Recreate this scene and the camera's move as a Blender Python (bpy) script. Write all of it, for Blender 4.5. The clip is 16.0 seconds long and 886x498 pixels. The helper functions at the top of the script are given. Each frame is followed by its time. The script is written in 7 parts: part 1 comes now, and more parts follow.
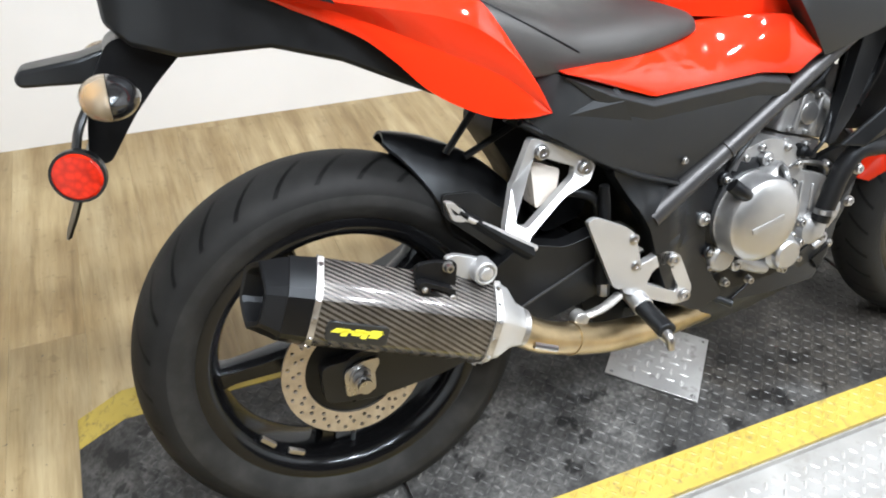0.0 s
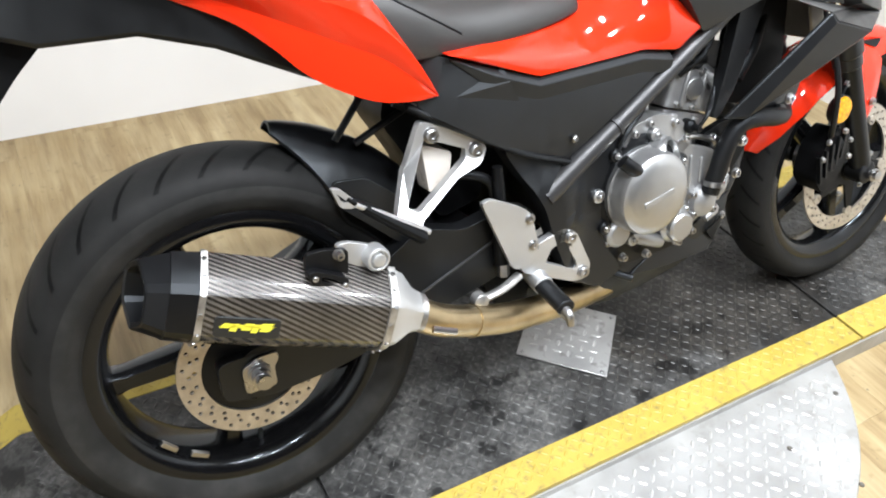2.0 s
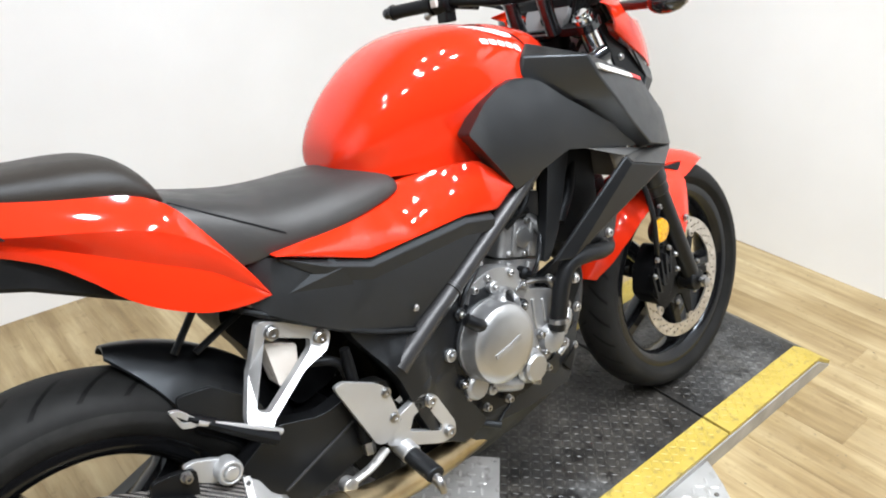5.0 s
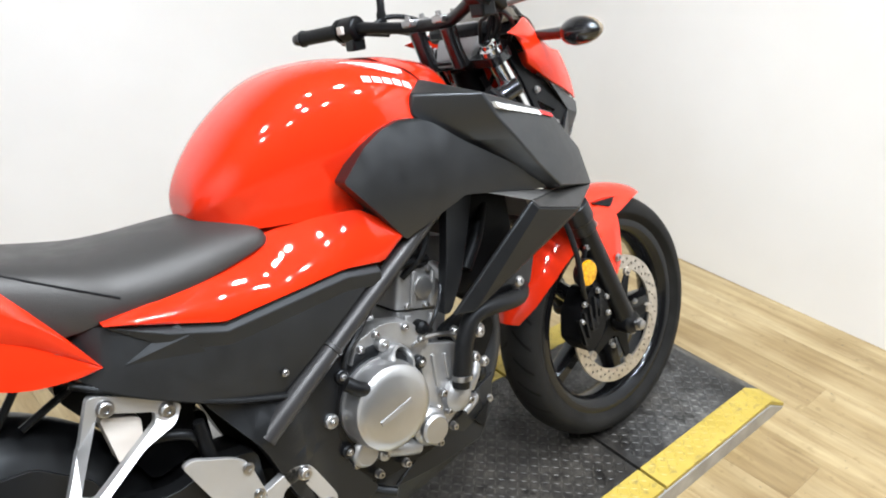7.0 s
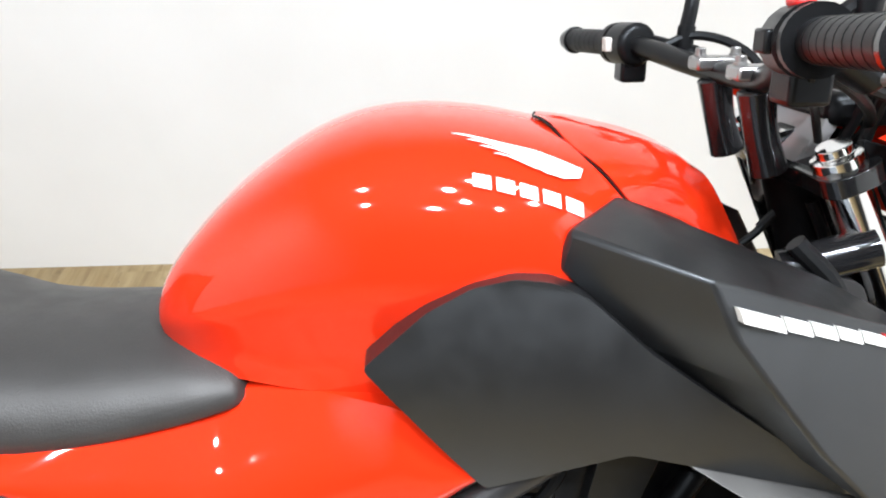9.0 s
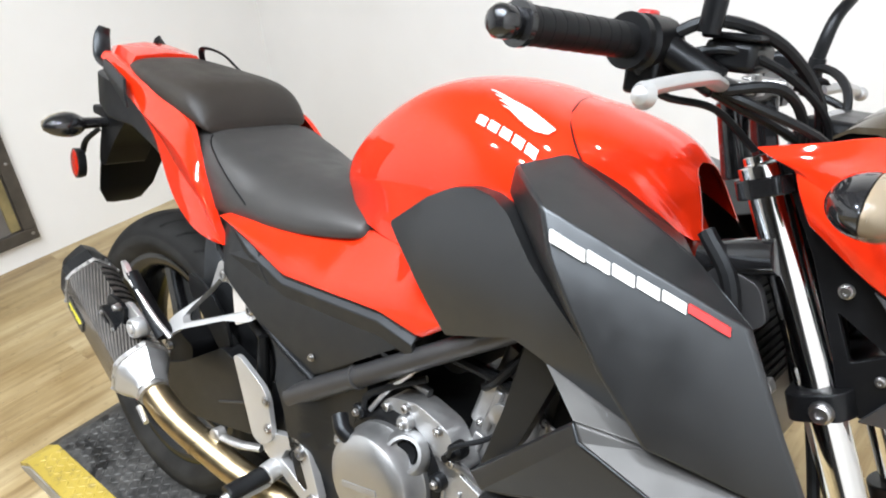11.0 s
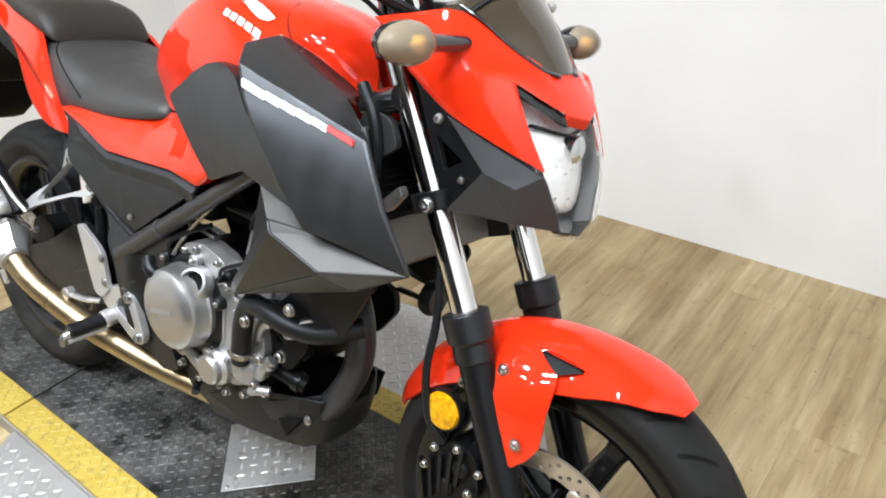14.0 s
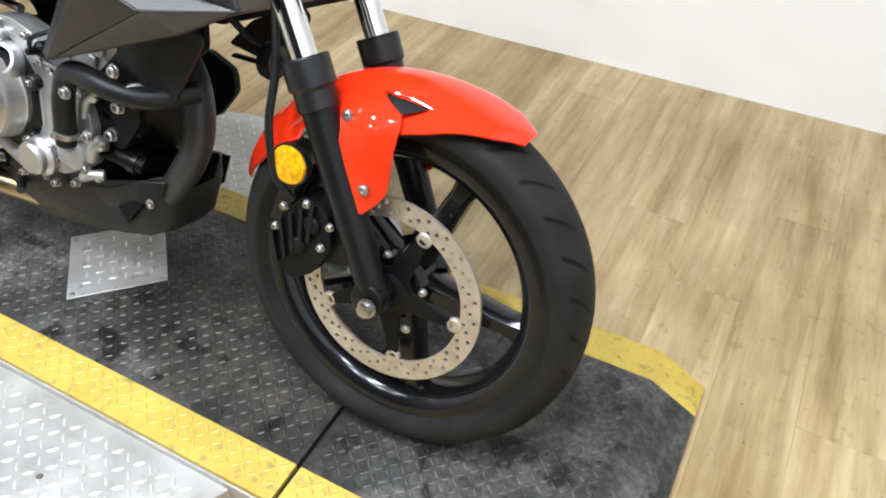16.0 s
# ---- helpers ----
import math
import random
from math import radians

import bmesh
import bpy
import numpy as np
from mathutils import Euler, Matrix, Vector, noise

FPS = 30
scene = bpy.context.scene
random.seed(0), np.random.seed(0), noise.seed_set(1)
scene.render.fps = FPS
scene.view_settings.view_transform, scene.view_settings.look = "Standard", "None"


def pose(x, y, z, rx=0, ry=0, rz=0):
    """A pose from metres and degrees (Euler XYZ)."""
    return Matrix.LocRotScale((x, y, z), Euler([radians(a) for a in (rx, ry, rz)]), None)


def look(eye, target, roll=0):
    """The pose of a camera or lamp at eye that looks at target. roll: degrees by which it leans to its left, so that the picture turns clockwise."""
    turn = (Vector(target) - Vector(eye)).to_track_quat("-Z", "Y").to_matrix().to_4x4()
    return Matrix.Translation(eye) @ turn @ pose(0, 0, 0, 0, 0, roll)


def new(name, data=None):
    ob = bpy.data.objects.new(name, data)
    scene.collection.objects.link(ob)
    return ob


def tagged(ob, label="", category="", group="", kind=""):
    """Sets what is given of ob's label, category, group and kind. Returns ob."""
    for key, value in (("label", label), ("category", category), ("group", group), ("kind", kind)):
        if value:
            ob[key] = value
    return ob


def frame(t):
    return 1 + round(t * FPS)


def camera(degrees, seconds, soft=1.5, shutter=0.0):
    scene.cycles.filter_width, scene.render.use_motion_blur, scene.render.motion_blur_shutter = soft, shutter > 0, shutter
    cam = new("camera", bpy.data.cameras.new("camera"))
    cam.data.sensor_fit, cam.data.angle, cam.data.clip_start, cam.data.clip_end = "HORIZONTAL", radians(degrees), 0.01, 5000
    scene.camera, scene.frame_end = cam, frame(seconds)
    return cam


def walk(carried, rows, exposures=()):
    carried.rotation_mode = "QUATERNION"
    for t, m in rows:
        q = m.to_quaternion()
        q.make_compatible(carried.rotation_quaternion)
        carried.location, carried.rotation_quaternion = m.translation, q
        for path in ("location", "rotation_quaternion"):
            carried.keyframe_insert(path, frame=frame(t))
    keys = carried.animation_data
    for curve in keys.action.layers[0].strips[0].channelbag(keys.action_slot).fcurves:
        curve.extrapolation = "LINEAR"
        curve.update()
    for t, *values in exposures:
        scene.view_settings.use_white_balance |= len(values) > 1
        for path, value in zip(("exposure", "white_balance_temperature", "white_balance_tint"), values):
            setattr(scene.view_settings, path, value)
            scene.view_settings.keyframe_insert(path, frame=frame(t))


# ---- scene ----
cam = camera(61.0, 16.0, soft=2.0)

PATH = [
    (0, (-0.217, -0.82, 1.158), (0.451, 0.582, -0.102), 4.0),
    (0.5, (-0.219, -0.84, 1.145), (0.421, 0.543, -0.15), 5.1),
    (1, (-0.217, -0.845, 1.144), (0.471, 0.529, -0.136), 6.0),
    (1.5, (-0.188, -0.843, 1.145), (0.585, 0.492, -0.128), 6.1),
    (2, (-0.169, -0.844, 1.147), (0.657, 0.471, -0.114), 5.2),
    (2.5, (-0.143, -0.842, 1.158), (0.77, 0.459, -0.055), 4.6),
    (3, (-0.122, -0.851, 1.177), (0.853, 0.451, 0.013), 3.4),
    (3.5, (-0.114, -0.853, 1.191), (0.923, 0.457, 0.091), 3.3),
    (5.8, (-0.088, -0.889, 1.243), (1.131, 0.393, 0.311), 1.7),
    (6, (-0.083, -0.894, 1.246), (1.172, 0.335, 0.289), 3.6),
    (6.5, (-0.024, -0.893, 1.252), (1.265, 0.306, 0.304), 1.6),
    (7, (0.135, -0.889, 1.249), (1.28, 0.439, 0.287), 0.8),
    (7.5, (0.316, -0.879, 1.278), (1.349, 0.538, 0.317), 1.4),
    (8, (0.463, -0.741, 1.248), (1.433, 0.691, 0.244), 3.2),
    (8.5, (0.585, -0.566, 1.232), (1.358, 0.925, 0.147), 2.3),
    (9, (0.721, -0.456, 1.2), (0.813, 1.198, 0.08), 0.3),
    (9.2, (0.777, -0.431, 1.19), (0.596, 1.199, 0.046), -0.2),
    (11.3, (1.35, -0.605, 1.227), (0.121, 0.642, 0.261), -6.5),
    (11.5, (1.397, -0.623, 1.231), (0.153, 0.622, 0.281), -7.1),
    (12, (1.537, -0.707, 1.239), (0.345, 0.619, 0.332), -7.7),
    (12.5, (1.642, -0.723, 1.254), (0.484, 0.633, 0.349), -6.5),
    (13, (1.691, -0.667, 1.259), (0.542, 0.685, 0.337), -4.4),
    (13.5, (1.719, -0.648, 1.233), (0.566, 0.668, 0.263), -4.8),
    (14, (1.738, -0.644, 1.196), (0.646, 0.659, 0.142), -3.8),
    (14.5, (1.753, -0.653, 1.169), (0.757, 0.66, 0.037), -2.3),
    (15, (1.765, -0.659, 1.131), (0.858, 0.649, -0.08), -1.4),
    (15.5, (1.784, -0.68, 1.098), (0.991, 0.631, -0.189), -0.3),
    (16, (1.798, -0.706, 1.067), (1.126, 0.606, -0.284), 0.9),
]
walk(cam, [(t, look(eye, target, roll)) for t, eye, target, roll in PATH],
     exposures=[(0.0, 0.4), (2.0, 0.36), (3.5, 0.28), (6.0, 0.18), (7.0, 0.2), (9.0, 0.3), (12.0, 0.25), (14.0, 0.14), (15.0, 0.24), (16.0, 0.3)])

# ---- light ----
world = bpy.data.worlds.new("world")
scene.world = world
world.use_nodes = True
world.node_tree.nodes["Background"].inputs[0].default_value = (0.94, 0.97, 1.0, 1)
world.node_tree.nodes["Background"].inputs[1].default_value = 0.2

LAMPS = [(-0.5, -1.7), (0.25, -2.1), (1.35, -1.75), (1.9, -1.2), (-0.35, -0.8), (0.6, -1.0), (0.95, -0.45), (1.6, -0.5), (0.75, -1.55)]
LAMP_W = 19.4
CEIL_Z = 3.1

# ---- materials ----
def nodes_of(name):
    m = bpy.data.materials.new(name)
    m.use_nodes = True
    nt = m.node_tree
    return m, nt, nt.nodes["Principled BSDF"]


def link(nt, a, b):
    nt.links.new(a, b)


def tex_noise(nt, scale, detail=4, rough=0.55, stretch=None, coord="Object"):
    tc = nt.nodes.new("ShaderNodeTexCoord")
    n = nt.nodes.new("ShaderNodeTexNoise")
    n.inputs["Scale"].default_value, n.inputs["Detail"].default_value, n.inputs["Roughness"].default_value = scale, detail, rough
    if stretch:
        mp = nt.nodes.new("ShaderNodeMapping")
        mp.inputs["Scale"].default_value = stretch
        link(nt, tc.outputs[coord], mp.inputs[0])
        link(nt, mp.outputs[0], n.inputs[0])
    else:
        link(nt, tc.outputs[coord], n.inputs[0])
    return n.outputs[0]


def ramp(nt, fac, stops):
    r = nt.nodes.new("ShaderNodeValToRGB")
    el = r.color_ramp.elements
    while len(el) < len(stops):
        el.new(0.5)
    for e, (p, c) in zip(el, stops):
        e.position = p
        e.color = (*c, 1) if len(c) == 3 else c
    link(nt, fac, r.inputs[0])
    return r.outputs[0]


def mixc(nt, fac, a, b, kind="MIX"):
    m = nt.nodes.new("ShaderNodeMix")
    m.data_type, m.blend_type = "RGBA", kind
    for sock, v in ((m.inputs[0], fac), (m.inputs[6], a), (m.inputs[7], b)):
        if isinstance(v, (int, float)):
            sock.default_value = v
        elif isinstance(v, tuple):
            sock.default_value = (*v, 1)
        else:
            link(nt, v, sock)
    return m.outputs[2]


def math_node(nt, op, a, b=None, c=None):
    m = nt.nodes.new("ShaderNodeMath")
    m.operation = op
    for sock, v in zip(m.inputs, (a, b, c)):
        if v is None:
            continue
        if isinstance(v, (int, float)):
            sock.default_value = v
        else:
            link(nt, v, sock)
    return m.outputs[0]


def bump(nt, b, height, strength=0.2, dist=0.002):
    n = nt.nodes.new("ShaderNodeBump")
    n.inputs["Strength"].default_value, n.inputs["Distance"].default_value = strength, dist
    link(nt, height, n.inputs["Height"])
    link(nt, n.outputs[0], b.inputs["Normal"])


def surface(name, color, rough=0.5, metal=0.0, vary=0.12, scale=9.0, grain=0.0, grain_scale=400, coat=0.0, rvary=0.12, spec=None):
    """Base colour with soft mottling, uneven gloss, and an optional fine grain."""
    m, nt, b = nodes_of(name)
    n1 = tex_noise(nt, scale, 5)
    dark = tuple(c * (1 - vary) for c in color)
    light = tuple(min(1, c * (1 + vary)) for c in color)
    link(nt, ramp(nt, n1, [(0.3, dark), (0.7, light)]), b.inputs["Base Color"])
    n2 = tex_noise(nt, scale * 4, 4)
    lo, hi = max(0.02, rough - rvary * rough), min(1, rough + rvary * rough)
    link(nt, ramp(nt, n2, [(0.3, (lo,) * 3), (0.7, (hi,) * 3)]), b.inputs["Roughness"])
    b.inputs["Metallic"].default_value = metal
    b.inputs["Coat Weight"].default_value = coat
    b.inputs["Coat Roughness"].default_value = 0.045
    if metal < 0.1 and max(color) < 0.03:
        b.inputs["Specular Tint"].default_value = (0.86, 0.93, 1.0, 1)
    if spec is not None:
        b.inputs["Specular IOR Level"].default_value = spec
    if grain:
        bump(nt, b, tex_noise(nt, grain_scale, 2), grain, 0.001)
    return m


RED = surface("red_paint", (0.66, 0.025, 0.005), 0.5, vary=0.02, coat=1.0, spec=0.02)
BLACK_PLASTIC = surface("black_plastic", (0.0062, 0.0064, 0.007), 0.37, vary=0.15, grain=0.04, grain_scale=700, spec=0.45)
# same black plastic in two tones: side parts as shaded, shroud as lit
SIDE_BLACK = surface("black_plastic_shaded", (0.0085, 0.0086, 0.009), 0.5, vary=0.15, grain=0.12, grain_scale=900, spec=0.5)
SHROUD_BLACK = surface("black_plastic_lit", (0.0115, 0.0116, 0.012), 0.38, vary=0.12, grain=0.03, grain_scale=700, spec=0.7)
# one grey fin: light and shade on its facets painted as two tones
FIN_LIT = surface("fin_paint_lit", (0.14, 0.139, 0.136), 0.4, metal=0.45, vary=0.12, grain=0.05, grain_scale=700)
FIN_SHADED = surface("fin_paint_shaded", (0.04, 0.0397, 0.039), 0.42, metal=0.35, vary=0.12, grain=0.05, grain_scale=700)
COWL_GREY = surface("cowl_grey_plastic", (0.026, 0.0265, 0.028), 0.4, vary=0.12, grain=0.05, grain_scale=700, spec=0.45)
SATIN_BLACK = surface("satin_black", (0.005, 0.005, 0.0055), 0.32, vary=0.2, grain=0.05, spec=0.25)
GLOSS_BLACK = surface("gloss_black", (0.012, 0.012, 0.013), 0.12, vary=0.1, coat=0.5)
DEEP_BLACK = surface("engine_dark", (0.0035, 0.0035, 0.0038), 0.45, vary=0.3, grain=0.1, spec=0.15)
FRAME_GREY = surface("frame_paint", (0.045, 0.045, 0.047), 0.36, metal=0.45, vary=0.15, grain=0.05, grain_scale=600)
RIM_BLACK = surface("rim_black", (0.005, 0.005, 0.0055), 0.16, vary=0.2, spec=0.4)
CHROME = surface("chrome", (0.78, 0.79, 0.8), 0.09, metal=1.0, vary=0.04)
STEEL = surface("bolt_steel", (0.4, 0.4, 0.405), 0.3, metal=1.0, vary=0.1)
STRAP = surface("strap_steel", (0.44, 0.435, 0.425), 0.38, metal=0.85, vary=0.35, scale=60, grain=0.3, grain_scale=300)
BRUSHED = surface("cast_aluminium", (0.52, 0.525, 0.53), 0.4, metal=0.75, vary=0.08, grain=0.25, grain_scale=350)
ENGINE = surface("engine_aluminium", (0.37, 0.372, 0.375), 0.42, metal=0.75, vary=0.25, grain=0.35, grain_scale=260)
CLUTCH_SILVER = surface("clutch_silver", (0.42, 0.425, 0.43), 0.34, metal=0.9, vary=0.12, grain=0.1, grain_scale=400)
GOLD = surface("heat_tinted_steel", (0.44, 0.35, 0.215), 0.33, metal=1.0, vary=0.25, scale=14, grain=0.1)
SEAT_TOP = surface("seat_vinyl", (0.024, 0.0195, 0.0155), 0.48, vary=0.12, grain=0.35, grain_scale=520, spec=0.35)
SEAT_SIDE = surface("seat_vinyl_side", (0.031, 0.0302, 0.0295), 0.45, vary=0.08, grain=0.3, grain_scale=520, spec=0.45)
WHITE_DECAL = surface("white_decal", (0.82, 0.82, 0.8), 0.35, vary=0.03)
RED_DECAL = surface("red_decal", (0.7, 0.03, 0.03), 0.35, vary=0.03)
YELLOW_DECAL = surface("yellow_decal", (0.72, 0.66, 0.05), 0.35, vary=0.05)
CLEAR_BOTTLE = surface("milky_plastic", (0.66, 0.62, 0.58), 0.3, vary=0.08)
CEIL = surface("ceiling_paint", (0.24, 0.24, 0.238), 0.9, vary=0.03, scale=2)
RADIATOR = surface("radiator_alloy", (0.15, 0.14, 0.125), 0.35, metal=0.7, vary=0.15)
CABLE = surface("cable_rubber", (0.007, 0.007, 0.0075), 0.42, vary=0.2, spec=0.25)


def reflector_mat(name, color):
    m, nt, b = nodes_of(name)
    tc = nt.nodes.new("ShaderNodeTexCoord")
    v = nt.nodes.new("ShaderNodeTexVoronoi")
    v.inputs["Scale"].default_value = 120
    link(nt, tc.outputs["Object"], v.inputs["Vector"])
    link(nt, ramp(nt, v.outputs["Distance"], [(0.0, tuple(min(1, c * 1.5) for c in color)), (0.8, tuple(c * 0.7 for c in color))]), b.inputs["Base Color"])
    b.inputs["Roughness"].default_value = 0.12
    b.inputs["Coat Weight"].default_value = 0.3
    b.inputs["Specular IOR Level"].default_value = 0.25
    bump(nt, b, v.outputs["Distance"], 0.4, 0.001)
    return m


AMBER = reflector_mat("amber_reflector", (0.56, 0.27, 0.004))
RED_REFL = reflector_mat("red_reflector", (0.5, 0.016, 0.003))


def rubber_mat(name, radius, half, dust):
    """Black rubber with slanted tread grooves on the crown of a wheel that turns round its own y."""
    m, nt, b = nodes_of(name)
    tc = nt.nodes.new("ShaderNodeTexCoord")
    sp = nt.nodes.new("ShaderNodeSeparateXYZ")
    link(nt, tc.outputs["Object"], sp.inputs[0])
    ang = math_node(nt, "ARCTAN2", sp.outputs[0], sp.outputs[2])
    ay = math_node(nt, "ABSOLUTE", sp.outputs[1])
    side = math_node(nt, "SIGN", sp.outputs[1])
    ph = math_node(nt, "ADD", math_node(nt, "MULTIPLY", ang, 30.0 / (2 * math.pi)), math_node(nt, "MULTIPLY", ay, 16.0))
    ph = math_node(nt, "ADD", ph, math_node(nt, "MULTIPLY", side, 0.25))
    saw = math_node(nt, "FRACT", ph)
    tri = math_node(nt, "ABSOLUTE", math_node(nt, "SUBTRACT", saw, 0.5))
    groove = math_node(nt, "LESS_THAN", tri, 0.065)
    band = math_node(nt, "MULTIPLY", math_node(nt, "GREATER_THAN", ay, half * 0.12), math_node(nt, "LESS_THAN", ay, half * 0.86))
    rr = math_node(nt, "SQRT", math_node(nt, "ADD", math_node(nt, "POWER", sp.outputs[0], 2.0), math_node(nt, "POWER", sp.outputs[2], 2.0)))
    crown = math_node(nt, "GREATER_THAN", rr, radius - 0.042)
    g = math_node(nt, "MULTIPLY", math_node(nt, "MULTIPLY", groove, band), crown)
    n1 = tex_noise(nt, 14, 6)
    side_c = ramp(nt, n1, [(0.25, (0.011 * dust, 0.011 * dust, 0.0108 * dust)), (0.5, (0.019 * dust, 0.0188 * dust, 0.0182 * dust)), (0.75, (0.034 * dust, 0.0335 * dust, 0.032 * dust))])
    tread_c = ramp(nt, n1, [(0.25, (0.008, 0.008, 0.0079)), (0.75, (0.017, 0.0169, 0.0166))])
    base = mixc(nt, crown, side_c, tread_c)
    link(nt, mixc(nt, g, base, (0.0015, 0.0015, 0.0015)), b.inputs["Base Color"])
    b.inputs["Roughness"].default_value = 0.6
    b.inputs["Specular IOR Level"].default_value = 0.14
    h = math_node(nt, "SUBTRACT", math_node(nt, "MULTIPLY", tex_noise(nt, 500, 3), 0.12), g)
    bump(nt, b, h, 0.7, 0.003)
    return m


def carbon_mat():
    m, nt, b = nodes_of("carbon_weave")
    tc = nt.nodes.new("ShaderNodeTexCoord")
    sp = nt.nodes.new("ShaderNodeSeparateXYZ")
    link(nt, tc.outputs["Object"], sp.inputs[0])
    u = math_node(nt, "MULTIPLY", sp.outputs[0], 215.0)
    v = math_node(nt, "MULTIPLY", math_node(nt, "ADD", sp.outputs[2], math_node(nt, "MULTIPLY", sp.outputs[1], 0.85)), 215.0)
    tw = math_node(nt, "FRACT", math_node(nt, "MULTIPLY", math_node(nt, "ADD", math_node(nt, "FLOOR", math_node(nt, "MULTIPLY", u, 2.0)), math_node(nt, "FLOOR", math_node(nt, "MULTIPLY", v, 2.0))), 0.25))
    tw = math_node(nt, "GREATER_THAN", tw, 0.4)
    n = tex_noise(nt, 20, 3)
    light = ramp(nt, n, [(0.3, (0.05, 0.045, 0.041)), (0.7, (0.14, 0.128, 0.115))])
    link(nt, mixc(nt, tw, (0.012, 0.011, 0.011), light), b.inputs["Base Color"])
    link(nt, math_node(nt, "ADD", 0.25, math_node(nt, "MULTIPLY", tw, 0.12)), b.inputs["Roughness"])
    b.inputs["Metallic"].default_value = 0.35
    b.inputs["Coat Weight"].default_value = 0.8
    b.inputs["Coat Roughness"].default_value = 0.06
    return m


CARBON = carbon_mat()


def disc_mat():
    m, nt, b = nodes_of("disc_steel")
    n = tex_noise(nt, 60, 4)
    link(nt, ramp(nt, n, [(0.3, (0.42, 0.38, 0.33)), (0.7, (0.58, 0.54, 0.48))]), b.inputs["Base Color"])
    b.inputs["Metallic"].default_value, b.inputs["Roughness"].default_value = 0.8, 0.38
    return m


DISC = disc_mat()


def glass_mat(name, color, rough=0.02, ior=1.45, weight=1.0):
    m, nt, b = nodes_of(name)
    b.inputs["Base Color"].default_value = (*color, 1)
    b.inputs["Transmission Weight"].default_value = weight
    b.inputs["Roughness"].default_value = rough
    b.inputs["IOR"].default_value = ior
    return m


LENS = glass_mat("clear_lens", (0.95, 0.96, 0.96), 0.03, 1.14)
TURN_LENS = glass_mat("turn_lens", (0.52, 0.43, 0.31), 0.14, 1.3, 0.6)
CHIN = glass_mat("frosted_lamp_rim", (0.26, 0.265, 0.27), 0.3, 1.15, 0.5)
SMOKE = surface("smoked_screen", (0.045, 0.036, 0.024), 0.12, vary=0.1, coat=0.6)


def plate_mat(name, base, spots, rough, metal):
    """Treaded steel sheet: worn paint, dark grease spots and scuffs."""
    m, nt, b = nodes_of(name)
    n1 = tex_noise(nt, 5, 6)
    n2 = tex_noise(nt, 38, 5)
    c = ramp(nt, n1, [(0.3, tuple(v * 0.75 for v in base)), (0.7, tuple(min(1, v * 1.2) for v in base))])
    g = ramp(nt, n2, [(0.56, (0, 0, 0)), (0.66, (1, 1, 1))])
    c = mixc(nt, math_node(nt, "MULTIPLY", g, 0.75), c, spots)
    n3 = tex_noise(nt, 3.2, 3)
    big = ramp(nt, n3, [(0.58, (0, 0, 0)), (0.68, (1, 1, 1))])
    c = mixc(nt, math_node(nt, "MULTIPLY", big, 0.6), c, spots)
    link(nt, c, b.inputs["Base Color"])
    link(nt, ramp(nt, n1, [(0.3, (rough * 0.75,) * 3), (0.7, (min(1, rough * 1.2),) * 3)]), b.inputs["Roughness"])
    b.inputs["Metallic"].default_value = metal
    bump(nt, b, n2, 0.15, 0.002)
    return m


def deck_mat(name, lift):
    """Dark tread plate under dry dust, with black grease blots."""
    m, nt, b = nodes_of(name)
    geo = nt.nodes.new("ShaderNodeNewGeometry")

    def at(scale, detail, rough=0.55):
        n = nt.nodes.new("ShaderNodeTexNoise")
        n.inputs["Scale"].default_value, n.inputs["Detail"].default_value, n.inputs["Roughness"].default_value = scale, detail, rough
        link(nt, geo.outputs["Position"], n.inputs[0])
        return n.outputs[0]
    dust = at(70, 6, 0.7)
    patch_n = at(5.5, 7, 0.68)
    c = ramp(nt, dust, [(0.35, tuple(v * lift for v in (0.022, 0.022, 0.0222))), (0.68, tuple(v * lift for v in (0.085, 0.084, 0.082)))])
    c = mixc(nt, 1.0, c, ramp(nt, patch_n, [(0.36, (0.3, 0.3, 0.3)), (0.49, (0.75, 0.75, 0.745)), (0.64, (1.4, 1.39, 1.36))]), "MULTIPLY")
    blot = math_node(nt, "ADD", math_node(nt, "MULTIPLY", at(13, 5, 0.6), 0.8), math_node(nt, "MULTIPLY", at(70, 3), 0.2))
    c = mixc(nt, ramp(nt, blot, [(0.56, (0, 0, 0)), (0.6, (0.85, 0.85, 0.85))]), c, (0.006, 0.006, 0.006))
    # noisy-edged ellipse under the bike, painted darker and browner into the deck colour
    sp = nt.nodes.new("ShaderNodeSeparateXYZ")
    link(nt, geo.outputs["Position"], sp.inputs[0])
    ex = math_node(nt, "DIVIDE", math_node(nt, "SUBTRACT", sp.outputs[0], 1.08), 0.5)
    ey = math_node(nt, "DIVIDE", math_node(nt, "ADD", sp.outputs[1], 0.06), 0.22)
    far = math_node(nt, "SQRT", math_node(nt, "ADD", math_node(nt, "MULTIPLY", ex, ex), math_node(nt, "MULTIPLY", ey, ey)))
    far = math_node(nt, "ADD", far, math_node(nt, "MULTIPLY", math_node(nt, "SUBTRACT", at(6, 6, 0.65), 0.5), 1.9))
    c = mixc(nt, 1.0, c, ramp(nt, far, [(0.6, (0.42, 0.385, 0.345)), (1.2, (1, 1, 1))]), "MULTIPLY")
    link(nt, c, b.inputs["Base Color"])
    link(nt, ramp(nt, blot, [(0.5, (0.52,) * 3), (0.66, (0.3,) * 3)]), b.inputs["Roughness"])
    b.inputs["Metallic"].default_value = 0.1
    b.inputs["Specular IOR Level"].default_value = 0.35
    bump(nt, b, dust, 0.2, 0.002)
    return m


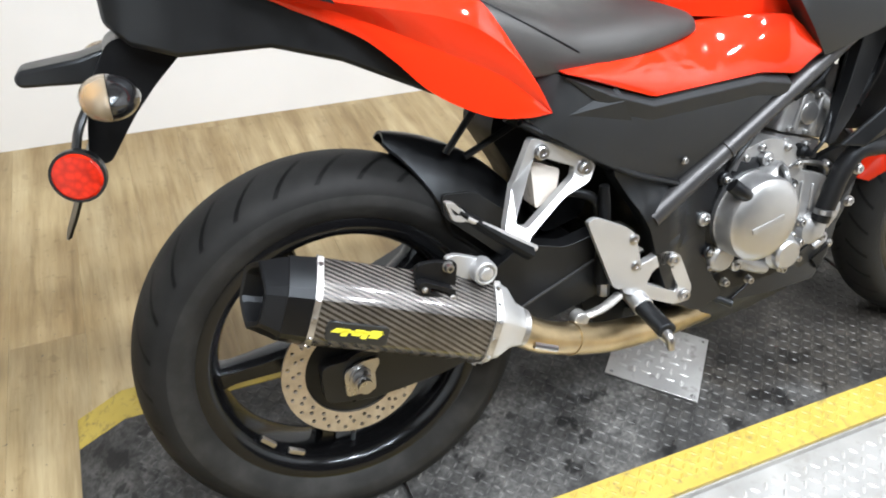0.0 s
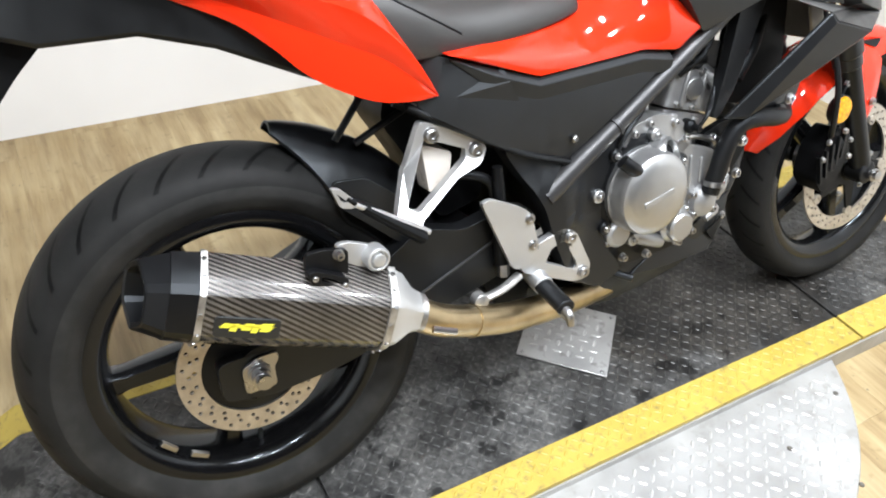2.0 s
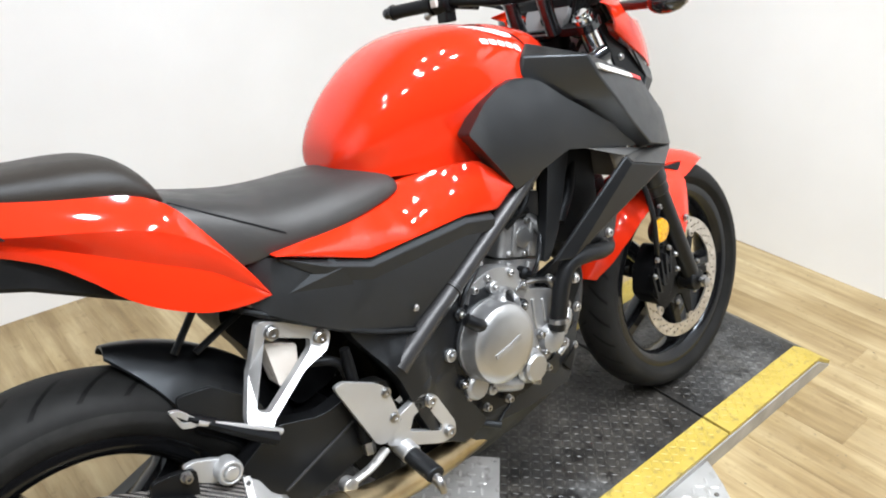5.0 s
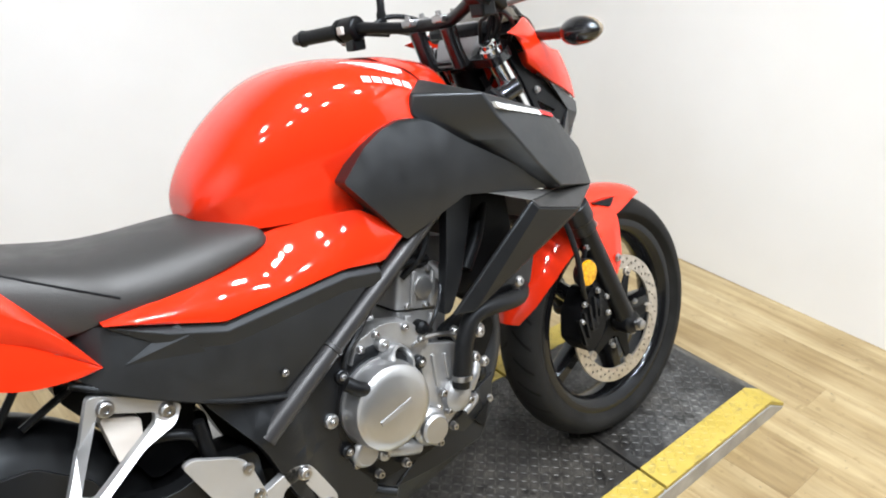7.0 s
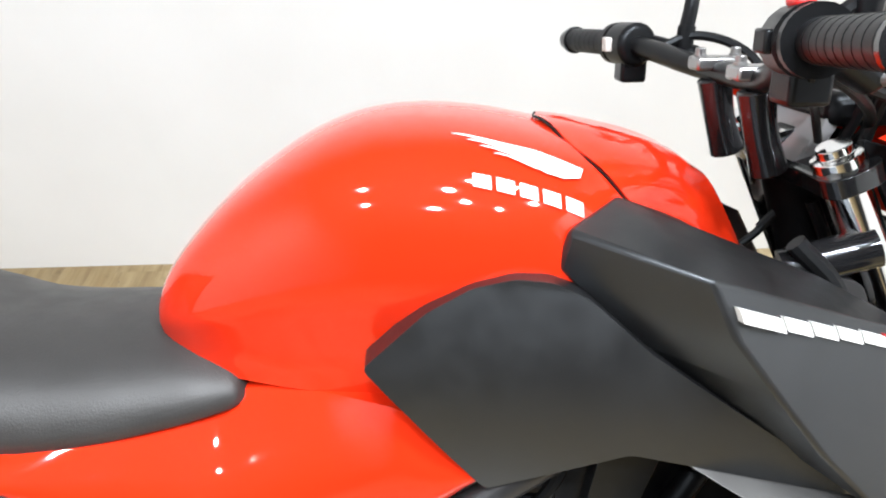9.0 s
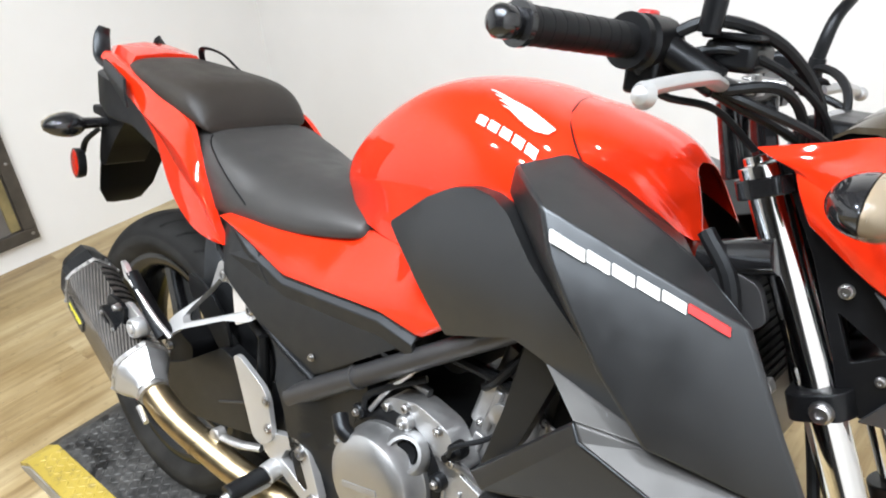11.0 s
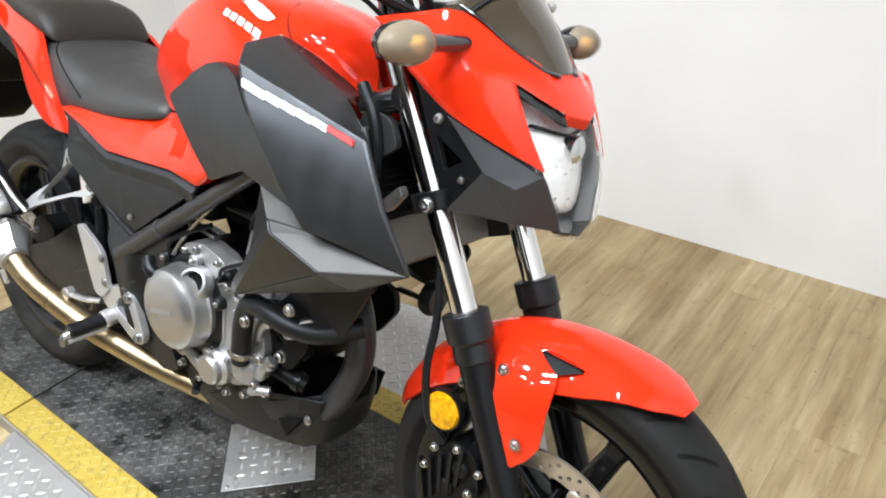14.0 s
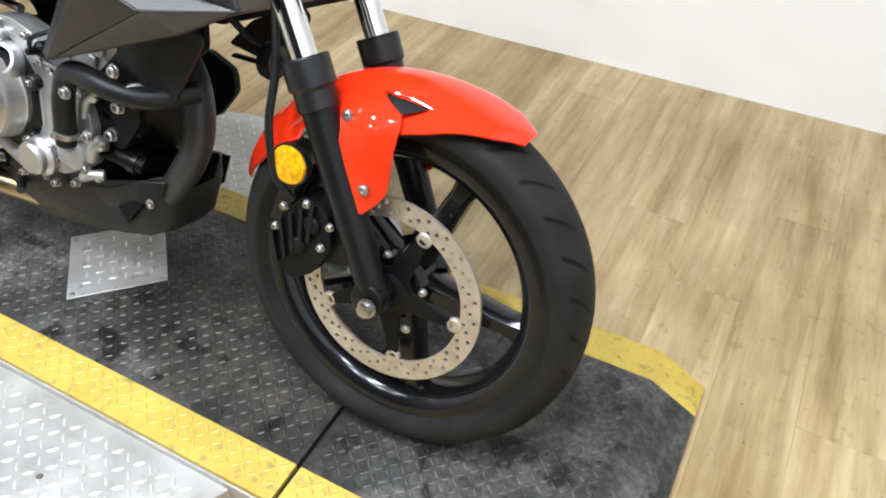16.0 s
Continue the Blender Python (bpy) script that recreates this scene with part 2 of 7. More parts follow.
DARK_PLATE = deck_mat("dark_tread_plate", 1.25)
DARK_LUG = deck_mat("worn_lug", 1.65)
LIGHT_PLATE = plate_mat("light_tread_plate", (0.4, 0.4, 0.395), (0.33, 0.325, 0.31), 0.36, 0.5)
PATCH_PLATE = plate_mat("worn_patch_plate", (0.4, 0.4, 0.395), (0.24, 0.23, 0.22), 0.35, 0.5)
RAIL_GREY = surface("rail_grey", (0.34, 0.335, 0.32), 0.45, metal=0.3, vary=0.25, scale=18)
LIGHT_LUG = surface("bright_lug", (0.5, 0.5, 0.495), 0.34, metal=0.45, vary=0.15, scale=25)


def yellow_mat():
    m, nt, b = nodes_of("yellow_stripe_paint")
    n1 = tex_noise(nt, 7, 6)
    c = ramp(nt, n1, [(0.3, (0.36, 0.26, 0.034)), (0.7, (0.47, 0.355, 0.07))])
    n2 = tex_noise(nt, 55, 6, 0.7)
    w = ramp(nt, n2, [(0.54, (0, 0, 0)), (0.66, (1, 1, 1))])
    link(nt, mixc(nt, math_node(nt, "MULTIPLY", w, 0.75), c, (0.16, 0.125, 0.05)), b.inputs["Base Color"])
    b.inputs["Roughness"].default_value = 0.5
    bump(nt, b, n2, 0.2, 0.002)
    return m


YELLOW = yellow_mat()


def wood_mat():
    m, nt, b = nodes_of("wood_plank_vinyl")
    oi = nt.nodes.new("ShaderNodeObjectInfo")
    tc = nt.nodes.new("ShaderNodeTexCoord")
    off = nt.nodes.new("ShaderNodeVectorMath")
    off.operation = "MULTIPLY_ADD"
    cv = nt.nodes.new("ShaderNodeCombineXYZ")
    for s in cv.inputs:
        link(nt, oi.outputs["Random"], s)
    link(nt, cv.outputs[0], off.inputs[0])
    off.inputs[1].default_value = (37, 61, 17)
    link(nt, tc.outputs["Object"], off.inputs[2])
    def noise_at(scale, stretch, detail, rough=0.6):
        mp = nt.nodes.new("ShaderNodeMapping")
        mp.inputs["Scale"].default_value = stretch
        link(nt, off.outputs[0], mp.inputs[0])
        n = nt.nodes.new("ShaderNodeTexNoise")
        n.inputs["Scale"].default_value, n.inputs["Detail"].default_value, n.inputs["Roughness"].default_value = scale, detail, rough
        link(nt, mp.outputs[0], n.inputs[0])
        return n.outputs[0]
    broad = noise_at(3.0, (4.5, 0.45, 1), 4)
    grain = noise_at(9.0, (5.0, 0.35, 1), 6, 0.65)
    fine = noise_at(40.0, (6.0, 0.3, 1), 3)
    c = ramp(nt, broad, [(0.28, (0.29, 0.212, 0.108)), (0.46, (0.4, 0.316, 0.178)), (0.66, (0.485, 0.405, 0.255))])
    g = ramp(nt, grain, [(0.34, (0.68, 0.62, 0.53)), (0.6, (1.06, 1.05, 1.03))])
    c = mixc(nt, 0.6, c, g, "MULTIPLY")
    c = mixc(nt, 0.2, c, ramp(nt, fine, [(0.35, (0.7, 0.65, 0.6)), (0.6, (1, 1, 1))]), "MULTIPLY")
    smear = noise_at(6.0, (3.2, 0.3, 1), 5, 0.7)
    c = mixc(nt, 0.55, c, ramp(nt, smear, [(0.36, (0.62, 0.56, 0.48)), (0.5, (1, 0.99, 0.98)), (0.7, (1.12, 1.13, 1.15))]), "MULTIPLY")
    mk = nt.nodes.new("ShaderNodeMapping")
    mk.inputs["Scale"].default_value = (4.2, 2.0, 1)
    link(nt, off.outputs[0], mk.inputs[0])
    knot = nt.nodes.new("ShaderNodeTexVoronoi")
    knot.inputs["Scale"].default_value = 1.0
    link(nt, mk.outputs[0], knot.inputs["Vector"])
    kd = math_node(nt, "ADD", knot.outputs["Distance"], math_node(nt, "MULTIPLY", math_node(nt, "SUBTRACT", grain, 0.5), 0.12))
    c = mixc(nt, ramp(nt, kd, [(0.02, (0.75, 0.75, 0.75)), (0.055, (0.45, 0.45, 0.45)), (0.11, (0, 0, 0))]), c, (0.13, 0.09, 0.05))
    tone = ramp(nt, oi.outputs["Random"], [(0.0, (0.86, 0.84, 0.79)), (0.5, (0.91, 0.89, 0.84)), (1.0, (0.96, 0.945, 0.905))])
    c = mixc(nt, 1.0, c, tone, "MULTIPLY")
    geo = nt.nodes.new("ShaderNodeNewGeometry")
    def floor_noise(scale, detail):
        n = nt.nodes.new("ShaderNodeTexNoise")
        n.inputs["Scale"].default_value, n.inputs["Detail"].default_value = scale, detail
        link(nt, geo.outputs["Position"], n.inputs[0])
        return n.outputs[0]
    c = mixc(nt, 0.8, c, ramp(nt, floor_noise(2.3, 4), [(0.36, (0.64, 0.57, 0.46)), (0.58, (1.02, 1.02, 1.02))]), "MULTIPLY")
    c = mixc(nt, 0.4, c, ramp(nt, floor_noise(34, 5), [(0.30, (0.55, 0.52, 0.46)), (0.38, (1, 1, 1))]), "MULTIPLY")
    c = mixc(nt, ramp(nt, floor_noise(110, 2), [(0.735, (0, 0, 0)), (0.75, (1, 1, 1))]), c, (0.1, 0.085, 0.06))
    link(nt, c, b.inputs["Base Color"])
    link(nt, ramp(nt, floor_noise(5, 4), [(0.3, (0.34,) * 3), (0.7, (0.5,) * 3)]), b.inputs["Roughness"])
    bump(nt, b, grain, 0.12, 0.002)
    return m


WOOD = wood_mat()
JOINT = surface("floor_joint", (0.34, 0.26, 0.16), 0.7)


def wall_mat():
    m, nt, b = nodes_of("white_wall_paint")
    n1 = tex_noise(nt, 1.1, 4)
    link(nt, ramp(nt, n1, [(0.3, (0.73, 0.722, 0.705)), (0.7, (0.81, 0.807, 0.8))]), b.inputs["Base Color"])
    b.inputs["Roughness"].default_value = 0.7
    bump(nt, b, tex_noise(nt, 130, 3), 0.08, 0.002)
    return m


WALL = wall_mat()
WALL_DIM = surface("unseen_wall_dark", (0.05, 0.05, 0.053), 0.8, vary=0.08, scale=2)
MESH_DARK = surface("vent_frame_paint", (0.05, 0.043, 0.035), 0.5, vary=0.4, scale=20)
MESH_STEEL = surface("expanded_mesh_steel", (0.3, 0.29, 0.27), 0.4, metal=0.6, vary=0.3)
MESH_WOOD = surface("vent_inner_wood", (0.2, 0.16, 0.07), 0.6, vary=0.35, scale=14)
VENT_BACK = surface("vent_back", (0.12, 0.11, 0.1), 0.8)
BADGE = surface("badge_black", (0.015, 0.015, 0.015), 0.3)
LAMP_GREY = surface("lamp_surround_grey", (0.3, 0.3, 0.305), 0.3, vary=0.1)
HEADLAMP = surface("lamp_reflector", (0.9, 0.9, 0.91), 0.3, metal=0.6, vary=0.12, scale=40)
m_l, nt_l, b_l = nodes_of("lamp_glow")
b_l.inputs["Emission Color"].default_value = (0.93, 0.96, 1, 1)
b_l.inputs["Emission Strength"].default_value = 30
GLOW = m_l
TYRE_F = rubber_mat("tyre_rubber_front", 0.286, 0.055, 0.45)
TYRE_R = rubber_mat("tyre_rubber_rear", 0.305, 0.074, 1.1)

# ---- mesh helpers ----
def finish(name, bm, material, parent=None, label="", angle=35.0, bevel=0.0, segs=2):
    bmesh.ops.recalc_face_normals(bm, faces=bm.faces[:])
    me = bpy.data.meshes.new(name)
    bm.to_mesh(me)
    bm.free()
    me.materials.append(material)
    me.shade_smooth()
    me.set_sharp_from_angle(angle=radians(angle))
    ob = new(name, me)
    if parent is not None:
        ob.parent = parent
    if bevel:
        md = ob.modifiers.new("bevel", "BEVEL")
        md.width, md.segments, md.limit_method, md.angle_limit = bevel, segs, "ANGLE", radians(38)
    if label:
        tagged(ob, label)
    return ob


def part(name, bm, material, parent, label="", **kw):
    return finish(name, bm, material, parent, label, **kw)


def box(bm, lo, hi):
    vs = [bm.verts.new((x, y, z)) for x in (lo[0], hi[0]) for y in (lo[1], hi[1]) for z in (lo[2], hi[2])]
    for f in ((0, 1, 3, 2), (4, 6, 7, 5), (0, 4, 5, 1), (2, 3, 7, 6), (0, 2, 6, 4), (1, 5, 7, 3)):
        bm.faces.new([vs[i] for i in f])
    return vs


def boxed(lo, hi):
    bm = bmesh.new()
    box(bm, lo, hi)
    return bm


def spline(points, per=6):
    """Points along a smooth curve through the given ones."""
    p = [Vector(q) for q in points]
    p = [2 * p[0] - p[1]] + p + [2 * p[-1] - p[-2]]
    out = []
    for i in range(1, len(p) - 2):
        for k in range(per):
            t = k / per
            a, b, c, d = p[i - 1], p[i], p[i + 1], p[i + 2]
            out.append(0.5 * ((2 * b) + (c - a) * t + (2 * a - 5 * b + 4 * c - d) * t * t + (3 * b - a - 3 * c + d) * t ** 3))
    out.append(p[-2].copy())
    return out


def tube(bm, points, radius, sides=12, per=6, smooth=True, flat=1.0):
    pts = spline(points, per) if smooth and len(points) > 2 else [Vector(q) for q in points]
    n = len(pts)
    rad = radius if callable(radius) else (lambda s: radius)
    ref = Vector((0, 0, 1))
    rings = []
    u = None
    for i, q in enumerate(pts):
        d = (pts[min(i + 1, n - 1)] - pts[max(i - 1, 0)]).normalized()
        if u is None:
            u = d.cross(ref if abs(d.z) < 0.95 else Vector((1, 0, 0))).normalized()
        u = (u - d * u.dot(d)).normalized()
        v = d.cross(u)
        r = rad(i / max(1, n - 1))
        rings.append([bm.verts.new(q + r * (math.cos(a) * u + flat * math.sin(a) * v)) for a in (2 * math.pi * k / sides for k in range(sides))])
    for a, b in zip(rings, rings[1:]):
        for k in range(sides):
            bm.faces.new((a[k], a[(k + 1) % sides], b[(k + 1) % sides], b[k]))
    bm.faces.new(rings[0])
    bm.faces.new(rings[-1])
    return bm


def tubed(points, radius, **kw):
    return tube(bmesh.new(), points, radius, **kw)


def lathe(bm, profile, centre=(0, 0, 0), sides=48, closed=False, axis="y"):
    """Turns (radius, along) pairs round the axis."""
    c = Vector(centre)
    rings = []
    for r, h in profile:
        ring = []
        for k in range(sides):
            a = 2 * math.pi * k / sides
            s, t = r * math.sin(a), r * math.cos(a)
            o = Vector((s, h, t)) if axis == "y" else (Vector((s, t, h)) if axis == "z" else Vector((h, s, t)))
            ring.append(bm.verts.new(c + o))
        rings.append(ring)
    pairs = list(zip(rings, rings[1:]))
    if closed:
        pairs.append((rings[-1], rings[0]))
    for a, b in pairs:
        for k in range(sides):
            bm.faces.new((a[k], a[(k + 1) % sides], b[(k + 1) % sides], b[k]))
    if not closed:
        for ring in (rings[0], rings[-1]):
            if (ring[0].co - ring[sides // 2].co).length > 1e-5:
                bm.faces.new(ring)
    return bm


def lathed(profile, centre=(0, 0, 0), **kw):
    return lathe(bmesh.new(), profile, centre, **kw)


def cutout(outer, holes, ya, yb, plane="xz"):
    """A flat plate with real holes, between y = ya and y = yb."""
    bm = bmesh.new()
    edges = []
    for loop in [outer] + list(holes):
        vs = [bm.verts.new((x, ya, z)) for x, z in loop]
        edges += [bm.edges.new((vs[i], vs[(i + 1) % len(vs)])) for i in range(len(vs))]
    bmesh.ops.triangle_fill(bm, edges=edges, use_beauty=True)
    got = bmesh.ops.extrude_face_region(bm, geom=bm.faces[:])
    for v in got["geom"]:
        if isinstance(v, bmesh.types.BMVert):
            v.co.y = yb
    return bm


def circle(cx, cz, r, n=10, a0=0.0):
    return [(cx + r * math.cos(a0 + 2 * math.pi * k / n), cz + r * math.sin(a0 + 2 * math.pi * k / n)) for k in range(n)]


def round_poly(poly, r, n=4):
    """Rounds the corners of a polygon of (x, z)."""
    out = []
    for i, p in enumerate(poly):
        p = Vector(p)
        a, b = Vector(poly[i - 1]), Vector(poly[(i + 1) % len(poly)])
        ra = min(r, (a - p).length * 0.45, (b - p).length * 0.45)
        s, e = p + (a - p).normalized() * ra, p + (b - p).normalized() * ra
        for k in range(n + 1):
            t = k / n
            q = s * (1 - t) ** 2 + p * 2 * t * (1 - t) + e * t * t
            out.append((q.x, q.y))
    return out


def panel(outline, depth, thick, cuts=4, side=1, fine=0.028):
    """A curved skin over a side outline of (x, z): depth(x, z) gives its y, thick its material inwards."""
    bm = bmesh.new()
    vs = [bm.verts.new((x, 0, z)) for x, z in outline]
    edges = [bm.edges.new((vs[i], vs[(i + 1) % len(vs)])) for i in range(len(vs))]
    bmesh.ops.triangle_fill(bm, edges=edges, use_beauty=True)
    for _ in range(cuts):
        long = [e for e in bm.edges if e.calc_length() > fine]
        if not long:
            break
        bmesh.ops.subdivide_edges(bm, edges=long, cuts=1)
        bmesh.ops.triangulate(bm, faces=[f for f in bm.faces if len(f.verts) > 3])
    outer = bm.faces[:]
    got = bmesh.ops.extrude_face_region(bm, geom=outer)
    inner = {v for v in got["geom"] if isinstance(v, bmesh.types.BMVert)}
    for v in bm.verts:
        y = depth(v.co.x, v.co.z)
        v.co.y = side * (y + (thick if v in inner else 0.0))
    return bm


def resample(points, n):
    """n + 1 points at even steps along a smooth curve through the given ones."""
    fine = spline(points, 8)
    run = [0.0]
    for a, b in zip(fine, fine[1:]):
        run.append(run[-1] + (b - a).length)
    out, k = [], 0
    for i in range(n + 1):
        t = run[-1] * i / n
        while k < len(fine) - 2 and run[k + 1] < t:
            k += 1
        out.append(fine[k].lerp(fine[k + 1], min(1.0, (t - run[k]) / max(1e-9, run[k + 1] - run[k]))))
    return out


def sheet(rows, thick, side=1):
    """A moulded skin through rows of points, thickened inwards; rows have negative y on the right."""
    bm = bmesh.new()
    grid = [[bm.verts.new((p[0], side * p[1], p[2])) for p in row] for row in rows]
    for a, b in zip(grid, grid[1:]):
        for k in range(len(a) - 1):
            bm.faces.new((a[k], a[k + 1], b[k + 1], b[k]))
    got = bmesh.ops.extrude_face_region(bm, geom=bm.faces[:])
    for v in got["geom"]:
        if isinstance(v, bmesh.types.BMVert):
            v.co.y += side * thick
    bmesh.ops.remove_doubles(bm, verts=bm.verts[:], dist=0.0002)
    return bm


def strips(lines, n, steps, bulge=0.0):
    """Rows between successive lines, each resampled to n steps; bulge swells the skin between them."""
    res = [resample(l, n) for l in lines]
    rows = [res[0]]
    for a, b, m in zip(res, res[1:], steps):
        for j in range(1, m + 1):
            t = j / m
            rows.append([p.lerp(q, t) + Vector((0, -bulge * math.sin(math.pi * t), 0)) for p, q in zip(a, b)])
    return rows


def facets(verts, faces, thick=0.006, side=1, inward=(0, 1, 0)):
    """A faceted moulded skin with thickness; verts have negative y on the right of the machine."""
    bm = bmesh.new()
    vs = [bm.verts.new((x, side * y, z)) for x, y, z in verts]
    for f in faces:
        bm.faces.new([vs[i] for i in f])
    bmesh.ops.recalc_face_normals(bm, faces=bm.faces[:])
    got = bmesh.ops.extrude_face_region(bm, geom=bm.faces[:])
    d = Vector((inward[0], side * inward[1], inward[2])) * thick
    for v in got["geom"]:
        if isinstance(v, bmesh.types.BMVert):
            v.co += d
    return bm


def loft(rings, caps=True):
    bm = bmesh.new()
    rs = [[bm.verts.new(p) for p in ring] for ring in rings]
    n = len(rs[0])
    for a, b in zip(rs, rs[1:]):
        for k in range(n):
            bm.faces.new((a[k], a[(k + 1) % n], b[(k + 1) % n], b[k]))
    if caps:
        bm.faces.new(rs[0])
        bm.faces.new(rs[-1])
    return bm


def bolt(parent, at, r=0.008, h=0.006, axis="y", sgn=-1, material=None, name="bolt"):
    """A hex-socket bolt head, proud of the surface at the given place."""
    r *= 0.8
    prof = [(r * 1.25, 0), (r * 1.25, sgn * h * 0.25), (r, sgn * h * 0.3), (r, sgn * h * 0.85), (r * 0.82, sgn * h), (r * 0.45, sgn * h), (r * 0.42, sgn * h * 0.5)]
    return part(name, lathed(prof, at, sides=16, axis=axis), material or STEEL, parent)


# ---- room ----
X0, X1, Y0, Y1, FLOOR = -1.49, 2.32, -5.5, 1.378, -0.07
room_floor = finish("floor", boxed((X0 - 0.1, Y0 - 0.1, FLOOR - 0.12), (X1 + 0.1, Y1 + 0.1, FLOOR - 0.004)), JOINT)
tagged(room_floor, "light oak plank floor with grey-brown streaks", "floor", kind="structure")
# unseen south and far east walls, added dark to shape what panels reflect
EAST_END = -2.4
WALLS = (("wall_north", (X0 - 0.12, Y1, FLOOR - 0.004), (X1 + 0.12, Y1 + 0.12, CEIL_Z), WALL, "plain white painted wall"),
         ("wall_south", (X0 - 0.12, Y0 - 0.12, FLOOR - 0.004), (X1 + 0.12, Y0, CEIL_Z), WALL_DIM, "unseen wall added dark grey to darken reflections"),
         ("wall_east_1", (X1, EAST_END, FLOOR - 0.004), (X1 + 0.12, Y1, CEIL_Z), WALL, "plain white painted wall"),
         ("wall_east_2", (X1, Y0, FLOOR - 0.004), (X1 + 0.12, EAST_END, CEIL_Z), WALL_DIM, "unseen wall added dark grey to darken reflections"),
         ("wall_west", (X0 - 0.12, Y0, FLOOR - 0.004), (X0, Y1, CEIL_Z), WALL, "plain white painted wall"))
for nm, lo, hi, mat, lab in WALLS:
    tagged(finish(nm, boxed(lo, hi), mat), lab, "wall", kind="structure")
# ceiling out of view, toned grey so that black parts reflect less light
tagged(finish("ceiling", boxed((X0 - 0.12, Y0 - 0.12, CEIL_Z), (X1 + 0.12, Y1 + 0.12, CEIL_Z + 0.1)), CEIL), "unseen ceiling, toned grey to dull reflections", "ceiling", kind="structure")


def ceiling_light(x, y):
    e = new("ceiling_light")
    e.location = (x, y, CEIL_Z)
    tagged(e, "round recessed ceiling downlight with bright lamp", "light", "ceiling lights")
    part("housing", lathed([(0.105, 0), (0.105, -0.012), (0.085, -0.018), (0.08, -0.004), (0.075, 0)], axis="z", sides=32), CEIL, e)
    part("bulb", lathed([(0.07, -0.002), (0.07, -0.006), (0.02, -0.008)], axis="z", sides=24), GLOW, e)
    lamp = bpy.data.lights.new("lamp", "AREA")
    lamp.shape, lamp.size, lamp.energy, lamp.color = "DISK", 0.13, LAMP_W, (0.90, 0.945, 1.0)
    lamp.spread = radians(150)
    lo = new("lamp", lamp)
    lo.parent, lo.location = e, (0, 0, -0.03)


for x, y in LAMPS:
    ceiling_light(x, y)

# ---- lift platform ----
PX0, PX1, PY0, PY1, PZ = -0.45, 1.842, -0.302, 0.28, -0.005
STRIP = 0.073
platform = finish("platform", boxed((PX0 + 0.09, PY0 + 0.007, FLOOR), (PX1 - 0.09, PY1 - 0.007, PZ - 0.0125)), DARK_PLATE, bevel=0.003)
tagged(platform, "low steel display platform of dark tread plate with yellow edges", "platform")
SEAMS = [PX0, 0.078, 1.301, PX1]


def deck(bm, x0, x1, y0, y1, z, thick=0.012):
    """A deck sheet whose free ends at the platform's ends slope down to the floor."""
    xs = [x0, x1]
    if x0 == PX0:
        xs = [x0, x0 + 0.09, x1]
    if x1 == PX1:
        xs = xs[:-1] + [x1 - 0.09, x1]
    prof = [(x, FLOOR + 0.014 if x in (PX0, PX1) else z) for x in xs]
    top = [[bm.verts.new((x, y, zz)) for x, zz in prof] for y in (y0, y1)]
    bot = [[bm.verts.new((x, y, zz - thick)) for x, zz in prof] for y in (y0, y1)]
    for i in range(len(prof) - 1):
        bm.faces.new((top[0][i], top[0][i + 1], top[1][i + 1], top[1][i]))
        bm.faces.new((bot[0][i], bot[1][i], bot[1][i + 1], bot[0][i + 1]))
        bm.faces.new((top[0][i], bot[0][i], bot[0][i + 1], top[0][i + 1]))
        bm.faces.new((top[1][i], top[1][i + 1], bot[1][i + 1], bot[1][i]))
    for i in (0, -1):
        bm.faces.new((top[0][i], top[1][i], bot[1][i], bot[0][i]))


for a, b in zip(SEAMS, SEAMS[1:]):
    xa, xb = a + (0.004 if a != PX0 else 0), b - (0.004 if b != PX1 else 0)
    bm = bmesh.new()
    deck(bm, xa, xb, PY0 + STRIP, PY1 - STRIP, PZ)
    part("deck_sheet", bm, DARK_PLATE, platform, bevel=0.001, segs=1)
    for ya, yb in ((PY0, PY0 + STRIP), (PY1 - STRIP, PY1)):
        bm = bmesh.new()
        deck(bm, xa, xb, ya, yb, PZ + 0.0006)
        part("edge_stripe", bm, YELLOW, platform, "worn yellow safety stripe", bevel=0.001, segs=1)


for y0, y1 in ((PY0 - 0.003, PY0 + 0.006), (PY1 - 0.006, PY1 + 0.003)):
    bm = bmesh.new()
    prof = [(PX0, FLOOR + 0.001), (PX0 + 0.09, PZ - 0.0125), (PX1 - 0.09, PZ - 0.0125), (PX1, FLOOR + 0.001)]
    vs = [[bm.verts.new((x, y, z)) for x, z in prof + [(PX1 - 0.02, FLOOR), (PX0 + 0.02, FLOOR)]] for y in (y0, y1)]
    bm.faces.new(vs[0])
    bm.faces.new(vs[1])
    for k in range(6):
        bm.faces.new((vs[0][k], vs[0][(k + 1) % 6], vs[1][(k + 1) % 6], vs[1][k]))
    part("side_rail", bm, RAIL_GREY, platform, "scuffed grey steel side rail", bevel=0.001)


def lug(bm, x, y, z, ang, l=0.0082, w=0.0036, h=0.0015):
    c, s = math.cos(ang), math.sin(ang)
    P = lambda u, v, k: bm.append((x + u * c - v * s, y + u * s + v * c, z + k))
    P(-l, 0, 0), P(-l * 0.5, -w * 0.8, 0), P(l * 0.5, -w * 0.8, 0), P(l, 0, 0), P(l * 0.5, w * 0.8, 0), P(-l * 0.5, w * 0.8, 0), P(-l * 0.5, 0, h), P(l * 0.5, 0, h)


LUG_FACES = [(0, 1, 6), (1, 2, 7, 6), (2, 3, 7), (3, 4, 7), (4, 5, 6, 7), (5, 0, 6)]


